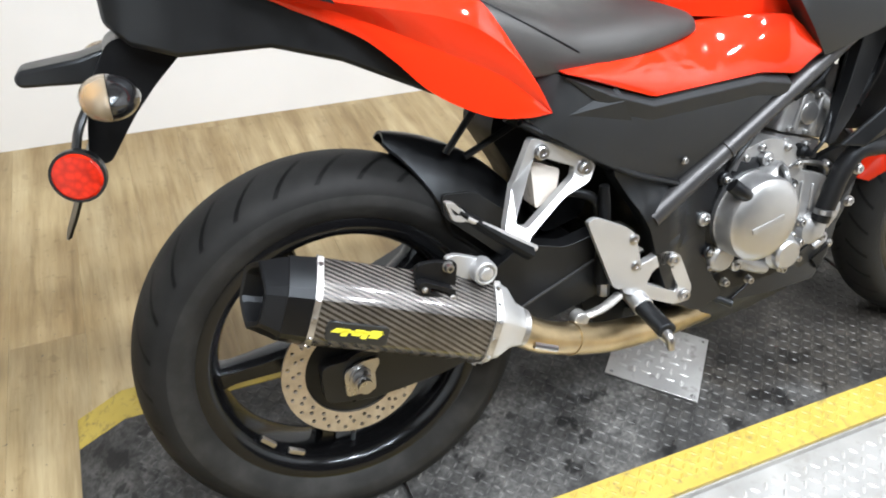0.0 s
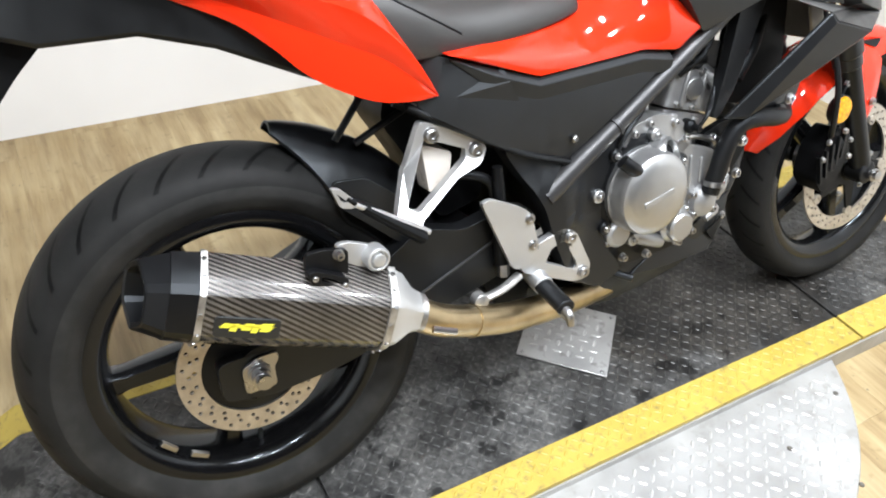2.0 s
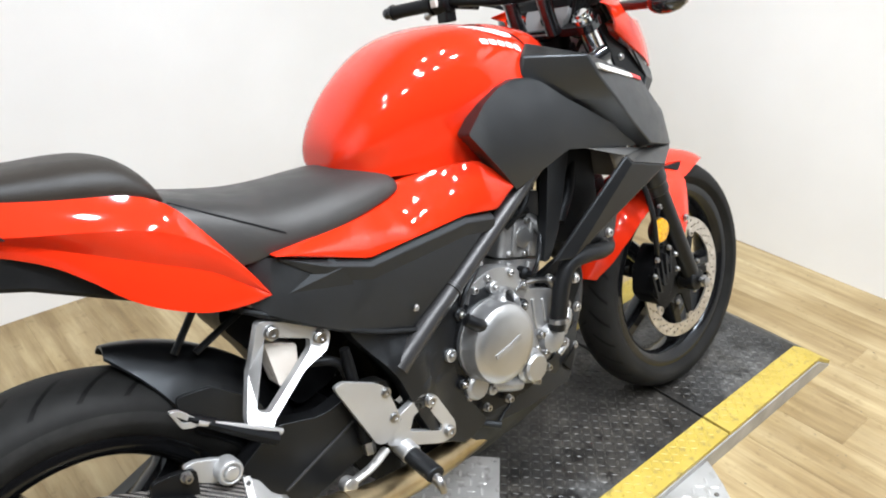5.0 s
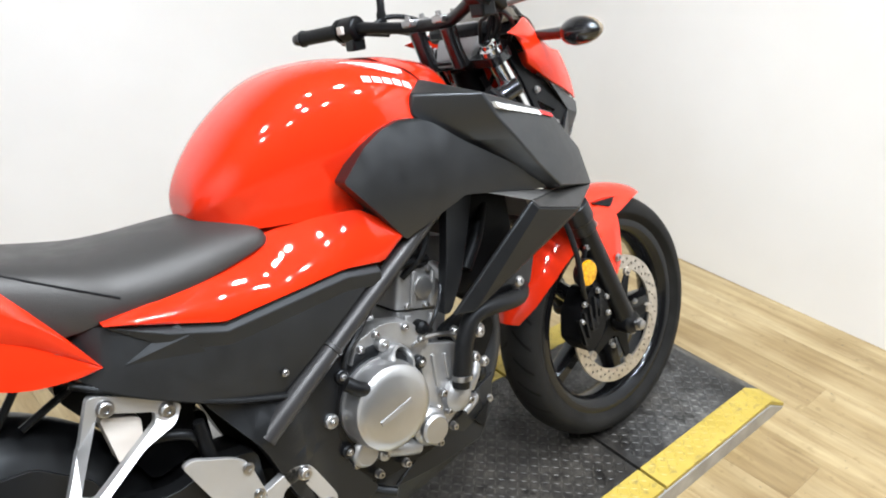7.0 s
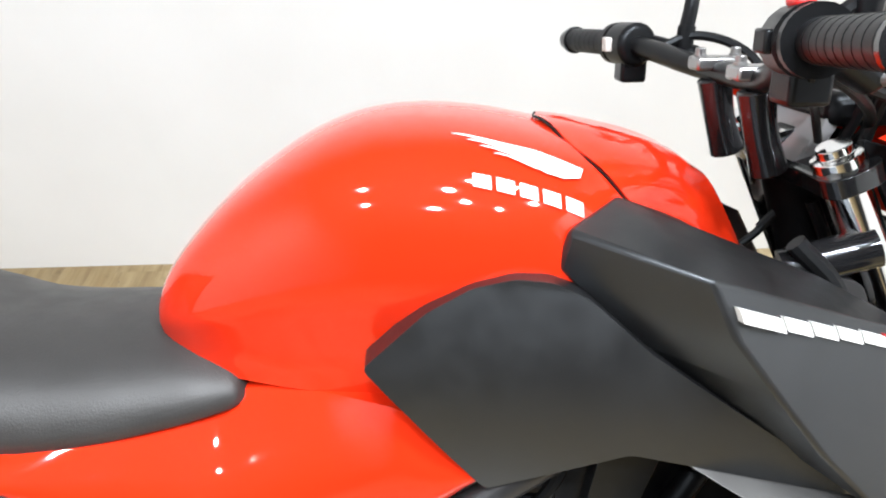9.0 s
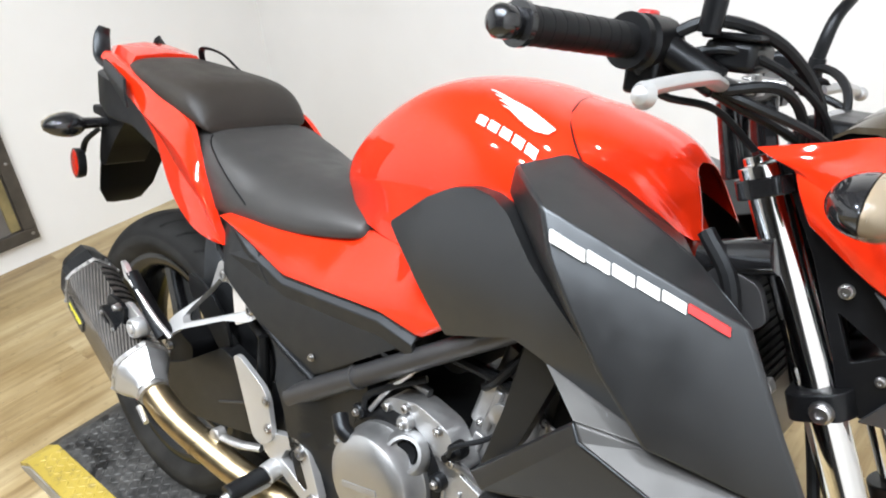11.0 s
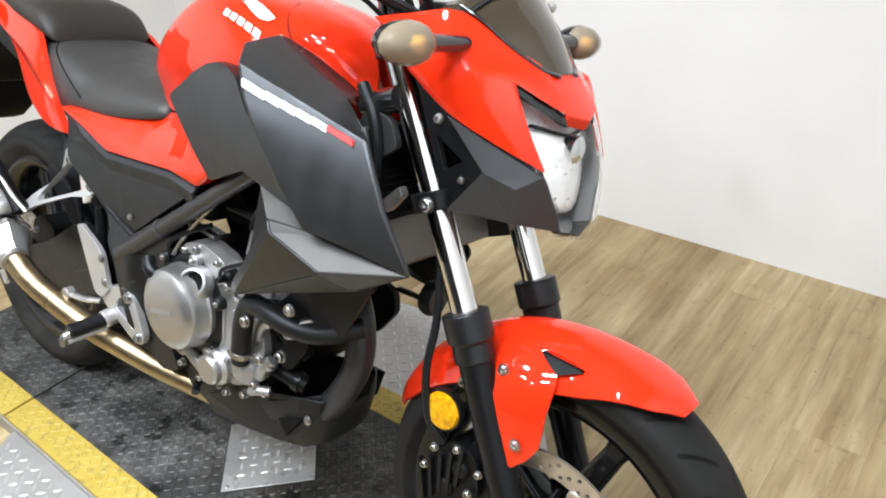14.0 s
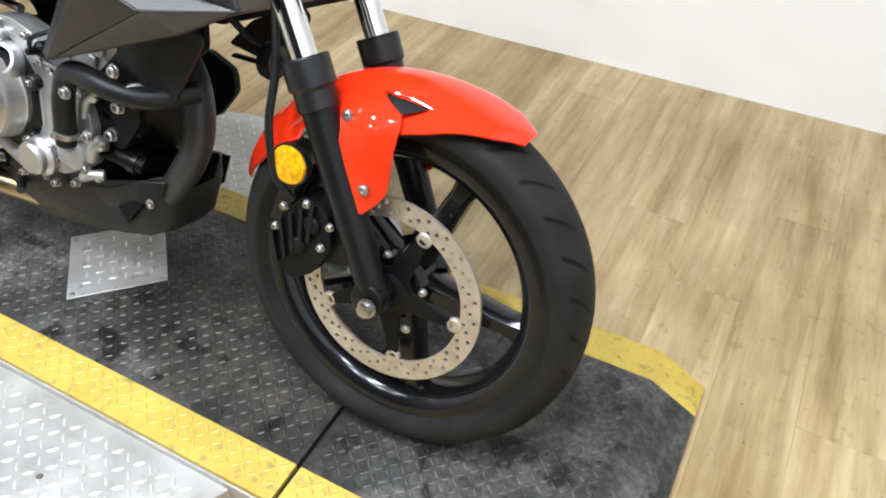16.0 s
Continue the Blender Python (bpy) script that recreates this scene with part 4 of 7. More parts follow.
# ---- swingarm ----
for s in (-1, 1):
    prof = round_poly([(-0.055, 0.262), (-0.055, 0.325), (0.04, 0.328), (0.15, 0.372), (0.27, 0.446), (0.345, 0.425), (0.42, 0.44), (0.475, 0.43), (0.475, 0.345), (0.40, 0.325), (0.25, 0.287), (0.12, 0.258), (0.02, 0.25)], 0.015)
    part("swingarm", cutout(prof, [], s * 0.118, s * 0.086), BLACK_PLASTIC, bike, "satin black box-section swingarm", bevel=0.006)
part("swingarm_bridge", boxed((0.33, -0.09, 0.35), (0.40, 0.09, 0.41)), SATIN_BLACK, bike, bevel=0.008)
part("shock_linkage", cutout(round_poly([(0.39, 0.37), (0.50, 0.37), (0.55, 0.30), (0.54, 0.2), (0.47, 0.2), (0.41, 0.27)], 0.02), [], -0.07, 0.09), DEEP_BLACK, bike, "black cast shock linkage", bevel=0.006)
# ridge coloured lighter than the swingarm to paint in its lit edge
part("swingarm_rib", tubed([(0.262, -0.119, 0.338), (0.40, -0.119, 0.393)], 0.0025, sides=8), FRAME_GREY, bike)
ax = part("rear_axle", lathed([(0.011, -0.15), (0.011, 0.15)], RAX, sides=20), STEEL, bike)
part("axle_washer", cutout(round_poly([(-0.024, 0.268), (-0.024, 0.31), (0.0, 0.322), (0.03, 0.322), (0.03, 0.31), (0.022, 0.3), (0.022, 0.268)], 0.008), [], -0.123, -0.119), STEEL, ax, bevel=0.001)
part("axle_nut", lathed([(0.018, -0.123), (0.018, -0.126), (0.0145, -0.127), (0.0145, -0.139), (0.007, -0.14)], RAX, sides=12), STEEL, ax)
part("caliper_bracket", cutout(round_poly([(-0.06, 0.305), (-0.02, 0.25), (0.0, 0.255), (0.03, 0.272), (0.1, 0.3), (0.1, 0.335), (0.0, 0.335)], 0.01), [], -0.117, -0.105), SATIN_BLACK, bike, bevel=0.003)
rcal = part("rear_caliper", cutout(round_poly([(0.075, 0.36), (0.11, 0.345), (0.17, 0.37), (0.175, 0.41), (0.12, 0.425), (0.085, 0.405)], 0.012), [], -0.115, -0.06), DEEP_BLACK, bike, "black rear brake caliper", bevel=0.005)
bolt(rcal, (0.1, -0.115, 0.385), 0.008, 0.008)
# hugger over the rear tyre
def hugger():
    rings = []
    for i in range(19):
        t = i / 18
        a = radians(73 - 65 * t)
        r = 0.338 + 0.05 * min(t, 0.65)
        w = 0.022 + 0.06 * min(1, t * 3.5) ** 0.6
        drop = 0.012 + 0.1 * min(1, t * 2.4)
        ring = []
        for k in range(13):
            q = -1 + k / 6
            rr = r - drop * abs(q) ** 2.4
            ring.append((RAX.x + rr * math.cos(a), w * q, RAX.z + rr * math.sin(a)))
        for k in range(12, -1, -1):
            q = -1 + k / 6
            rr = r - 0.004 - drop * abs(q) ** 2.4
            ring.append((RAX.x + rr * math.cos(a), w * q * 0.95, RAX.z + rr * math.sin(a)))
        rings.append(ring)
    return loft(rings)


part("rear_hugger", hugger(), BLACK_PLASTIC, bike, "black plastic rear tyre hugger", angle=45)
part("hugger_skirt", panel(round_poly([(0.148, 0.545), (0.20, 0.54), (0.26, 0.49), (0.275, 0.44), (0.245, 0.425), (0.19, 0.475), (0.15, 0.51)], 0.01), lambda x, z: -0.105, 0.006), BLACK_PLASTIC, bike, bevel=0.002)

# ---- exhaust ----
A, B = Vector((-0.07, -0.178, 0.468)), Vector((0.162, -0.208, 0.388))
ax_d = (B - A).normalized()
ax_u = (Vector((0, 0, 1)) - ax_d * ax_d.z).normalized()
ax_v = ax_d.cross(ax_u)


def can_ring(t, w, h, n=28, cut=0.0):
    """A six-sided section with softly rounded corners at t along the can."""
    c = A + (B - A) * t
    out = []
    for k in range(n):
        a = 2 * math.pi * k / n
        hexr = 1.0 / max(abs(math.cos(a - q)) for q in (radians(60), radians(120), radians(180))) * 0.8 + 0.2
        out.append(c + ax_u * (h * hexr * math.sin(a)) + ax_v * (w * hexr * math.cos(a)))
    return out


can = part("exhaust_can", loft([can_ring(0, 0.046, 0.056), can_ring(0.5, 0.046, 0.056), can_ring(1, 0.045, 0.054)]), CARBON, bike, "carbon fibre exhaust can", angle=28)
for t0, t1 in ((-0.006, 0.026), (0.968, 1.008)):
    strap = part("strap_ring", loft([can_ring(t0, 0.0475, 0.0575), can_ring(t1, 0.0475, 0.0575)]), STRAP, can, "riveted silver strap", angle=28)
    for k in range(14):
        c = can_ring((t0 + t1) / 2, 0.0475, 0.0575)[2 * k]
        n = (c - (A + (B - A) * ((t0 + t1) / 2))).normalized()
        part("rivet", tubed([c - n * 0.001, c + n * 0.0022], 0.003, sides=8), STEEL, strap)
def mouth_ring(t, w, h, slant):
    """A can section cut at a slant, so that its mouth opens outwards."""
    return [p - ax_d * (slant * (p - A).dot(ax_v) * (1 if ax_v.y > 0 else -1)) for p in can_ring(t, w, h)]


part("end_cap", loft([can_ring(-0.005, 0.0455, 0.0555), mouth_ring(-0.14, 0.0445, 0.053, 0.02), mouth_ring(-0.145, 0.043, 0.0515, 0.03), mouth_ring(-0.275, 0.035, 0.042, 0.3), mouth_ring(-0.285, 0.0335, 0.04, 0.32), mouth_ring(-0.28, 0.029, 0.034, 0.32), mouth_ring(-0.2, 0.027, 0.03, 0.2), mouth_ring(-0.02, 0.024, 0.026, 0)]), SATIN_BLACK, can, "matte black exhaust end cap", angle=14)
part("end_cone", loft([can_ring(1.005, 0.0455, 0.0545), can_ring(1.06, 0.042, 0.05), can_ring(1.14, 0.03, 0.032), can_ring(1.2, 0.0265, 0.0265)]), BRUSHED, can, "silver exhaust reducer cone", angle=30)
for q in (14, 10, 18):
    c = can_ring(-0.05, 0.0445, 0.054)[q % 28]
    n = (c - (A + (B - A) * -0.05)).normalized()
    part("cap_screw", tubed([c - n * 0.002, c + n * 0.004], 0.0038, sides=10), STEEL, can)
# badge: dark plate with bright yellow strokes, no letters
bc = A + (B - A) * 0.24
out_n = (-ax_v if ax_v.y > 0 else ax_v)
bm = cutout(round_poly([(-0.04, -0.014), (0.04, -0.014), (0.04, 0.013), (-0.04, 0.013)], 0.006), [], -0.0015, 0.0015)
badge = part("badge", bm, BADGE, can, "small dark badge with yellow strokes", bevel=0.001)
badge_m = Matrix.Translation(bc + out_n * 0.047 + ax_u * -0.012) @ Matrix((( ax_d.x, -out_n.x, ax_u.x, 0), (ax_d.y, -out_n.y, ax_u.y, 0), (ax_d.z, -out_n.z, ax_u.z, 0), (0, 0, 0, 1)))
badge.matrix_local = badge_m
for x, z, w, h in ((-0.034, 0.0, 0.068, 0.0035), (-0.034, -0.001, 0.02, 0.006), (-0.022, -0.005, 0.012, 0.01), (-0.008, -0.003, 0.016, 0.009), (0.004, -0.006, 0.011, 0.011), (0.014, -0.004, 0.017, 0.006), (0.012, 0.003, 0.02, 0.004)):
    bm = cutout([(x, z), (x + w * 0.7, z), (x + w, z + h), (x + w * 0.3, z + h)], [], -0.0022, -0.001)
    part("badge_stroke", bm, YELLOW_DECAL, badge)
pipe_pts = [B + ax_d * 0.04, (0.25, -0.206, 0.34), (0.31, -0.19, 0.31), (0.38, -0.17, 0.28), (0.45, -0.146, 0.257), (0.55, -0.11, 0.228), (0.66, -0.07, 0.205), (0.8, -0.04, 0.2)]
pipe = part("exhaust_pipe", tubed(pipe_pts, 0.0245, sides=22), GOLD, bike, "heat-tinted golden exhaust pipe")
part("pipe_clamp", tubed([B + ax_d * 0.05, B + ax_d * 0.058], 0.0268, sides=22, smooth=False), STRAP, pipe)
part("clamp_screw", tubed([B + ax_d * 0.06 + Vector((0, -0.03, -0.012)), B + ax_d * 0.095 + Vector((0, -0.032, -0.013))], 0.005, sides=8), STEEL, pipe)
part("weld_bead", lathed([(0.0262, -0.002), (0.0262, 0.002)], (0, 0, 0), sides=22), GOLD, pipe).matrix_local = Matrix.Translation((0.31, -0.19, 0.31)) @ Vector((0.13, 0.036, -0.06)).to_track_quat("Y", "Z").to_matrix().to_4x4()
mount = part("muffler_mount", cutout(round_poly([(0.066, 0.502), (0.09, 0.502), (0.122, 0.494), (0.118, 0.462), (0.112, 0.442), (0.07, 0.462), (0.062, 0.482)], 0.007), [], -0.214, -0.206), SATIN_BLACK, bike, "black folded muffler hanger plate", bevel=0.002)
part("mount_foot", cutout(round_poly([(0.06, 0.482), (0.07, 0.484), (0.113, 0.462), (0.111, 0.443), (0.066, 0.464)], 0.006), [round_poly([(0.078, 0.473), (0.102, 0.46), (0.101, 0.454), (0.077, 0.466)], 0.002)], -0.228, -0.214), SATIN_BLACK, mount, bevel=0.003)
bolt(mount, (0.107, -0.214, 0.492), 0.0075, 0.012)
for p in ((0.0695, -0.228, 0.473), (0.107, -0.228, 0.4525)):
    bolt(mount, p, 0.0042, 0.003)
link_ = part("mount_link", cutout(round_poly([(0.108, 0.499), (0.124, 0.5), (0.15, 0.49), (0.176, 0.476), (0.174, 0.456), (0.148, 0.454), (0.116, 0.474)], 0.008), [], -0.205, -0.196), BRUSHED, bike, "cast silver muffler link", bevel=0.002)
part("mount_cushion", lathed([(0.008, -0.196), (0.0175, -0.2), (0.0175, -0.219), (0.015, -0.223), (0.0125, -0.223), (0.012, -0.219), (0.0095, -0.219), (0.009, -0.225), (0.004, -0.226)], (0.159, 0, 0.471), sides=28), BRUSHED, link_, "silver rubber-mount bush", bevel=0.0008)

# ---- footrest castings ----
def flare(bm, z0, k):
    """Leans the lower end of a casting outwards."""
    for v in bm.verts:
        v.co.y -= k * max(0.0, z0 - v.co.z)
    return bm


HANG = [(0.278, 0.612), (0.296, 0.606), (0.372, 0.57), (0.388, 0.55), (0.37, 0.534), (0.322, 0.524),
        (0.243, 0.489), (0.232, 0.474), (0.21, 0.492), (0.213, 0.503), (0.25, 0.549)]
HANG_HOLE = [(0.284, 0.586), (0.351, 0.557), (0.348, 0.543), (0.245, 0.499), (0.231, 0.506)]
HANG_K = 1.05
hang = part("passenger_hanger", flare(cutout(round_poly(HANG, 0.01), [round_poly(HANG_HOLE, 0.005)], -0.128, -0.114), 0.545, HANG_K), BRUSHED, bike, "cast silver passenger footrest bracket", bevel=0.0035)
bolt(hang, (0.294, -0.128, 0.589), 0.012, 0.008)
bolt(hang, (0.366, -0.128, 0.553), 0.012, 0.008)
foot2 = part("passenger_footrest", tubed([(0.232, -0.2, 0.478), (0.185, -0.202, 0.515), (0.13, -0.2, 0.56)], lambda t: 0.018 - 0.007 * t, sides=14, flat=0.6), DEEP_BLACK, bike, "folded black passenger footpeg")
part("footrest_arm", cutout(round_poly([(0.11, 0.578), (0.122, 0.575), (0.144, 0.552), (0.136, 0.545), (0.12, 0.55)], 0.004), [round_poly([(0.117, 0.57), (0.131, 0.555), (0.123, 0.557)], 0.002)], -0.21, -0.202), BRUSHED, foot2, "silver footpeg arm", bevel=0.002)
part("footrest_edge", tubed([(0.14, -0.209, 0.55), (0.21, -0.207, 0.505), (0.245, -0.2, 0.48)], 0.0045, sides=10), BRUSHED, foot2)

heel = part("heel_plate", cutout(round_poly([(0.356, 0.478), (0.372, 0.482), (0.428, 0.455), (0.445, 0.44), (0.458, 0.388), (0.46, 0.372), (0.437, 0.348), (0.41, 0.352)], 0.012), [], -0.157, -0.148), BRUSHED, bike, "cast silver heel guard plate", bevel=0.003)
step_b = part("footrest_bracket", cutout(round_poly([(0.44, 0.374), (0.512, 0.396), (0.538, 0.382), (0.57, 0.312), (0.56, 0.29), (0.535, 0.29), (0.43, 0.338), (0.425, 0.36)], 0.01),
              [round_poly([(0.488, 0.366), (0.515, 0.372), (0.54, 0.322), (0.535, 0.314), (0.475, 0.343)], 0.006)], -0.152, -0.138), BRUSHED, bike, "cast silver rider footrest bracket", bevel=0.0035)
bolt(step_b, (0.524, -0.152, 0.377), 0.0115, 0.008)
bolt(step_b, (0.552, -0.152, 0.305), 0.0115, 0.008)
bolt(heel, (0.442, -0.157, 0.432), 0.009, 0.004)
bolt(heel, (0.448, -0.157, 0.385), 0.009, 0.004)
peg = part("footpeg", tubed([(0.46, -0.16, 0.315), (0.457, -0.195, 0.311), (0.454, -0.236, 0.307)], lambda t: 0.0165, sides=14, flat=0.75), CABLE, bike, "rubber covered rider footpeg", bevel=0.002)
part("peg_base", tubed([(0.462, -0.13, 0.322), (0.46, -0.17, 0.313)], 0.0175, sides=14, smooth=False), BRUSHED, peg, bevel=0.002)
part("peg_tip", tubed([(0.454, -0.232, 0.302), (0.454, -0.244, 0.297), (0.455, -0.247, 0.28)], lambda t: 0.0095 - 0.004 * t, sides=12), STEEL, peg)
part("peg_rail", tubed([(0.463, -0.165, 0.297), (0.456, -0.24, 0.288)], 0.006, sides=10), BRUSHED, peg)
ped = part("brake_pedal", tubed([(0.424, -0.15, 0.335), (0.385, -0.165, 0.33), (0.34, -0.172, 0.328)], 0.0085, sides=12, flat=0.7), STRAP, bike, "silver rear brake arm")
part("pedal_eye", lathed([(0.006, -0.16), (0.013, -0.163), (0.013, -0.18), (0.006, -0.183)], (0.337, 0, 0.328), sides=18), STRAP, ped, bevel=0.001)
mc = part("rear_master_cylinder", tubed([(0.405, -0.13, 0.355), (0.402, -0.132, 0.47), (0.40, -0.132, 0.52)], lambda t: 0.013 - 0.005 * t, sides=14), DEEP_BLACK, bike)
part("adjuster_nut", tubed([(0.405, -0.135, 0.335), (0.405, -0.135, 0.356)], 0.01, sides=6), STEEL, mc)
res = part("brake_reservoir", cutout(round_poly([(0.286, 0.572), (0.336, 0.552), (0.33, 0.512), (0.295, 0.494)], 0.008), [], -0.11, -0.075), CLEAR_BOTTLE, bike, "milky brake fluid reservoir", bevel=0.004)
part("reservoir_hose", tubed([(0.318, -0.1, 0.515), (0.36, -0.112, 0.51), (0.392, -0.118, 0.495), (0.402, -0.118, 0.46), (0.395, -0.118, 0.43)], 0.0075, sides=12), CABLE, bike)

# ---- frame ----
for s in (-1, 1):
    part("frame_spar", tubed([(0.89, s * 0.138, 0.718), (0.75, s * 0.139, 0.627), (0.62, s * 0.139, 0.542), (0.55, s * 0.139, 0.497), (0.483, s * 0.138, 0.452)], lambda t: 0.0135 + 0.005 * t, sides=16), FRAME_GREY, bike, "dark grey painted frame tube")
    part("frame_ring", lathed([(0.0165, -0.004), (0.0185, -0.003), (0.0185, 0.003), (0.0165, 0.004)], sides=18), FRAME_GREY, bike).matrix_local = Matrix.Translation((0.62, s * 0.139, 0.542)) @ Vector((0.12, 0, 0.077)).to_track_quat("Y", "Z").to_matrix().to_4x4()
    part("down_tube", tubed([(1.06, s * 0.04, 0.72), (0.98, s * 0.09, 0.62), (0.93, s * 0.1, 0.56)], 0.013, sides=14), DEEP_BLACK, bike)
    part("pivot_plate", panel(round_poly([(0.41, 0.545), (0.47, 0.56), (0.60, 0.56), (0.64, 0.53), (0.612, 0.46), (0.60, 0.40), (0.61, 0.34), (0.655, 0.27), (0.6, 0.25), (0.53, 0.29), (0.5, 0.36), (0.475, 0.44)], 0.015), lambda x, z: -0.134 - 0.018 * max(0.0, min(1.0, (0.5 - z) / 0.03)) * max(0.0, min(1.0, (0.56 - x) / 0.03)), 0.034, side=-s), BLACK_PLASTIC, bike, "black plastic frame cover", bevel=0.006)
    part("subframe_rail", tubed([(0.265, s * 0.118, 0.634), (0.34, s * 0.132, 0.59), (0.44, s * 0.138, 0.536), (0.53, s * 0.138, 0.501)], 0.0085, sides=12, flat=0.7), SATIN_BLACK, bike, "black subframe rail")
part("subframe_tube", tubed([(0.44, -0.118, 0.535), (0.35, -0.112, 0.59), (0.26, -0.09, 0.64)], 0.012, sides=12), DEEP_BLACK, bike)
part("subframe_tube", tubed([(0.44, 0.118, 0.535), (0.35, 0.112, 0.59), (0.26, 0.09, 0.64)], 0.012, sides=12), DEEP_BLACK, bike)
STRUT_A = (Vector((0.226, -0.06, 0.65)), Vector((0.176, -0.06, 0.588)))
STRUT_B = (Vector((0.292, -0.06, 0.616)), Vector((0.205, -0.06, 0.578)))
for dx in (0, 0.075):
    part("fender_strut", tubed([STRUT_A[0] + (STRUT_B[0] - STRUT_A[0]) * dx / 0.075, STRUT_A[1] + (STRUT_B[1] - STRUT_A[1]) * dx / 0.075], 0.0055, sides=10), SATIN_BLACK, bike)
part("inner_fender", panel(round_poly([(0.27, 0.66), (0.33, 0.63), (0.42, 0.55), (0.42, 0.44), (0.34, 0.42), (0.30, 0.52), (0.25, 0.60)], 0.02), lambda x, z: -0.05, 0.1), DEEP_BLACK, bike)
part("shock_spring", tubed([(0.36, 0.0, 0.42), (0.47, 0.0, 0.62)], 0.035, sides=16), DEEP_BLACK, bike)

# ---- engine ----
crank = part("crankcase", cutout(round_poly([(0.57, 0.45), (0.60, 0.50), (0.70, 0.515), (0.80, 0.475), (0.85, 0.45), (0.862, 0.38), (0.845, 0.30), (0.79, 0.27), (0.68, 0.265), (0.60, 0.30), (0.565, 0.37)], 0.025), [], -0.118, 0.118), SATIN_BLACK, bike, "dark cast engine crankcase", bevel=0.008)
part("case_front", cutout(round_poly([(0.735, 0.50), (0.80, 0.472), (0.872, 0.446), (0.885, 0.40), (0.868, 0.335), (0.80, 0.30), (0.75, 0.33), (0.72, 0.42)], 0.02), [], -0.128, -0.11), ENGINE, crank, "bare aluminium case half", bevel=0.006)
cc = (0.686, 0, 0.418)
part("case_shoulder", cutout(round_poly([(0.645, 0.49), (0.668, 0.528), (0.72, 0.54), (0.775, 0.525), (0.81, 0.475), (0.76, 0.44), (0.68, 0.44)], 0.014), [], -0.128, -0.09), ENGINE, crank, "bare aluminium case shoulder", bevel=0.006)
for p in ((0.672, 0.515), (0.705, 0.527), (0.762, 0.518), (0.79, 0.485)):
    bolt(crank, (p[0], -0.128, p[1]), 0.0075, 0.008)
part("frame_brace", tubed([(0.595, -0.1, 0.562), (0.72, -0.1, 0.545)], 0.0065, sides=12), STEEL, bike, "bare steel frame brace")
cover = part("clutch_cover", lathed([(0.077, -0.134), (0.077, -0.142), (0.0745, -0.146), (0.0735, -0.166), (0.0705, -0.175), (0.063, -0.181), (0.052, -0.1845), (0.025, -0.1865), (0.003, -0.187)], cc, sides=56), CLUTCH_SILVER, crank, "silver clutch cover with maker's bar", angle=30)
part("case_rim", lathed([(0.078, -0.10), (0.095, -0.105), (0.095, -0.128), (0.085, -0.134), (0.077, -0.134)], cc, sides=48), SATIN_BLACK, crank)
part("cover_gasket", lathed([(0.07, -0.119), (0.0815, -0.119), (0.0815, -0.133), (0.07, -0.135)], cc, sides=56), DEEP_BLACK, crank)
part("cover_mark", cutout([(0.652, 0.405), (0.714, 0.420), (0.712, 0.428), (0.650, 0.413)], [], -0.188, -0.185), ENGINE, cover)
for k, a in enumerate((20, 75, 130, 175, 215, 262, 318)):
    u = Vector((math.cos(radians(a)), 0, math.sin(radians(a))))
    part("cover_boss", lathed([(0.012, -0.12), (0.012, -0.14), (0.009, -0.143), (0.004, -0.143)], Vector(cc) + u * 0.094, sides=14), CLUTCH_SILVER if k % 2 else SATIN_BLACK, crank, bevel=0.001)
    bolt(crank, tuple(Vector(cc) + u * 0.094 + Vector((0, -0.142, 0))), 0.006, 0.006)
fill = part("oil_filler", lathed([(0.036, 0.03), (0.034, 0.008), (0.029, -0.006), (0.025, -0.011), (0.0205, -0.0115), (0.018, 0.004)], sides=32), CLUTCH_SILVER, crank, "raised oil filler neck")
fill.matrix_local = Matrix.Translation((0.727, -0.15, 0.476)) @ Vector((0, -1, 0)).rotation_difference(Vector((0.35, -0.8, 0.42))).to_matrix().to_4x4()
# black disc in the neck, for the shade inside the open filler hole
part("filler_hole_dark", lathed([(0.0184, 0.02), (0.0184, 0.0), (0.015, -0.004), (0.003, -0.002)], sides=20), DEEP_BLACK, fill)
part("cable_guide", tubed([(0.655, -0.165, 0.462), (0.632, -0.172, 0.476), (0.616, -0.165, 0.49)], 0.012, sides=12), SATIN_BLACK, crank)
cap = part("oil_filter_cap", lathed([(0.034, -0.115), (0.034, -0.14), (0.028, -0.147), (0.027, -0.156), (0.023, -0.16), (0.01, -0.16)], (0.77, 0, 0.329), sides=32), CLUTCH_SILVER, crank, "round silver oil filter cap", angle=30)
for a in (40, 150, 280):
    bolt(cap, (0.77 + 0.036 * math.cos(radians(a)), -0.135, 0.329 + 0.036 * math.sin(radians(a))), 0.006, 0.006)
part("pivot_cap", lathed([(0.03, -0.115), (0.03, -0.128), (0.026, -0.134), (0.02, -0.132), (0.012, -0.132)], (0.572, 0, 0.38), sides=28), SATIN_BLACK, bike, "black pivot cap", bevel=0.001)
part("water_pump", lathed([(0.03, -0.1), (0.032, -0.125), (0.028, -0.14), (0.018, -0.148), (0.008, -0.15)], (0.842, 0, 0.355), sides=24), ENGINE, crank, "aluminium water pump")
for p in ((0.818, -0.13, 0.335), (0.868, -0.13, 0.335), (0.86, -0.13, 0.385), (0.812, -0.132, 0.375), (0.888, -0.11, 0.372), (0.83, -0.12, 0.295), (0.79, -0.126, 0.285), (0.715, -0.126, 0.282), (0.66, -0.126, 0.29), (0.62, -0.126, 0.33)):
    bolt(crank, p, 0.008, 0.012)
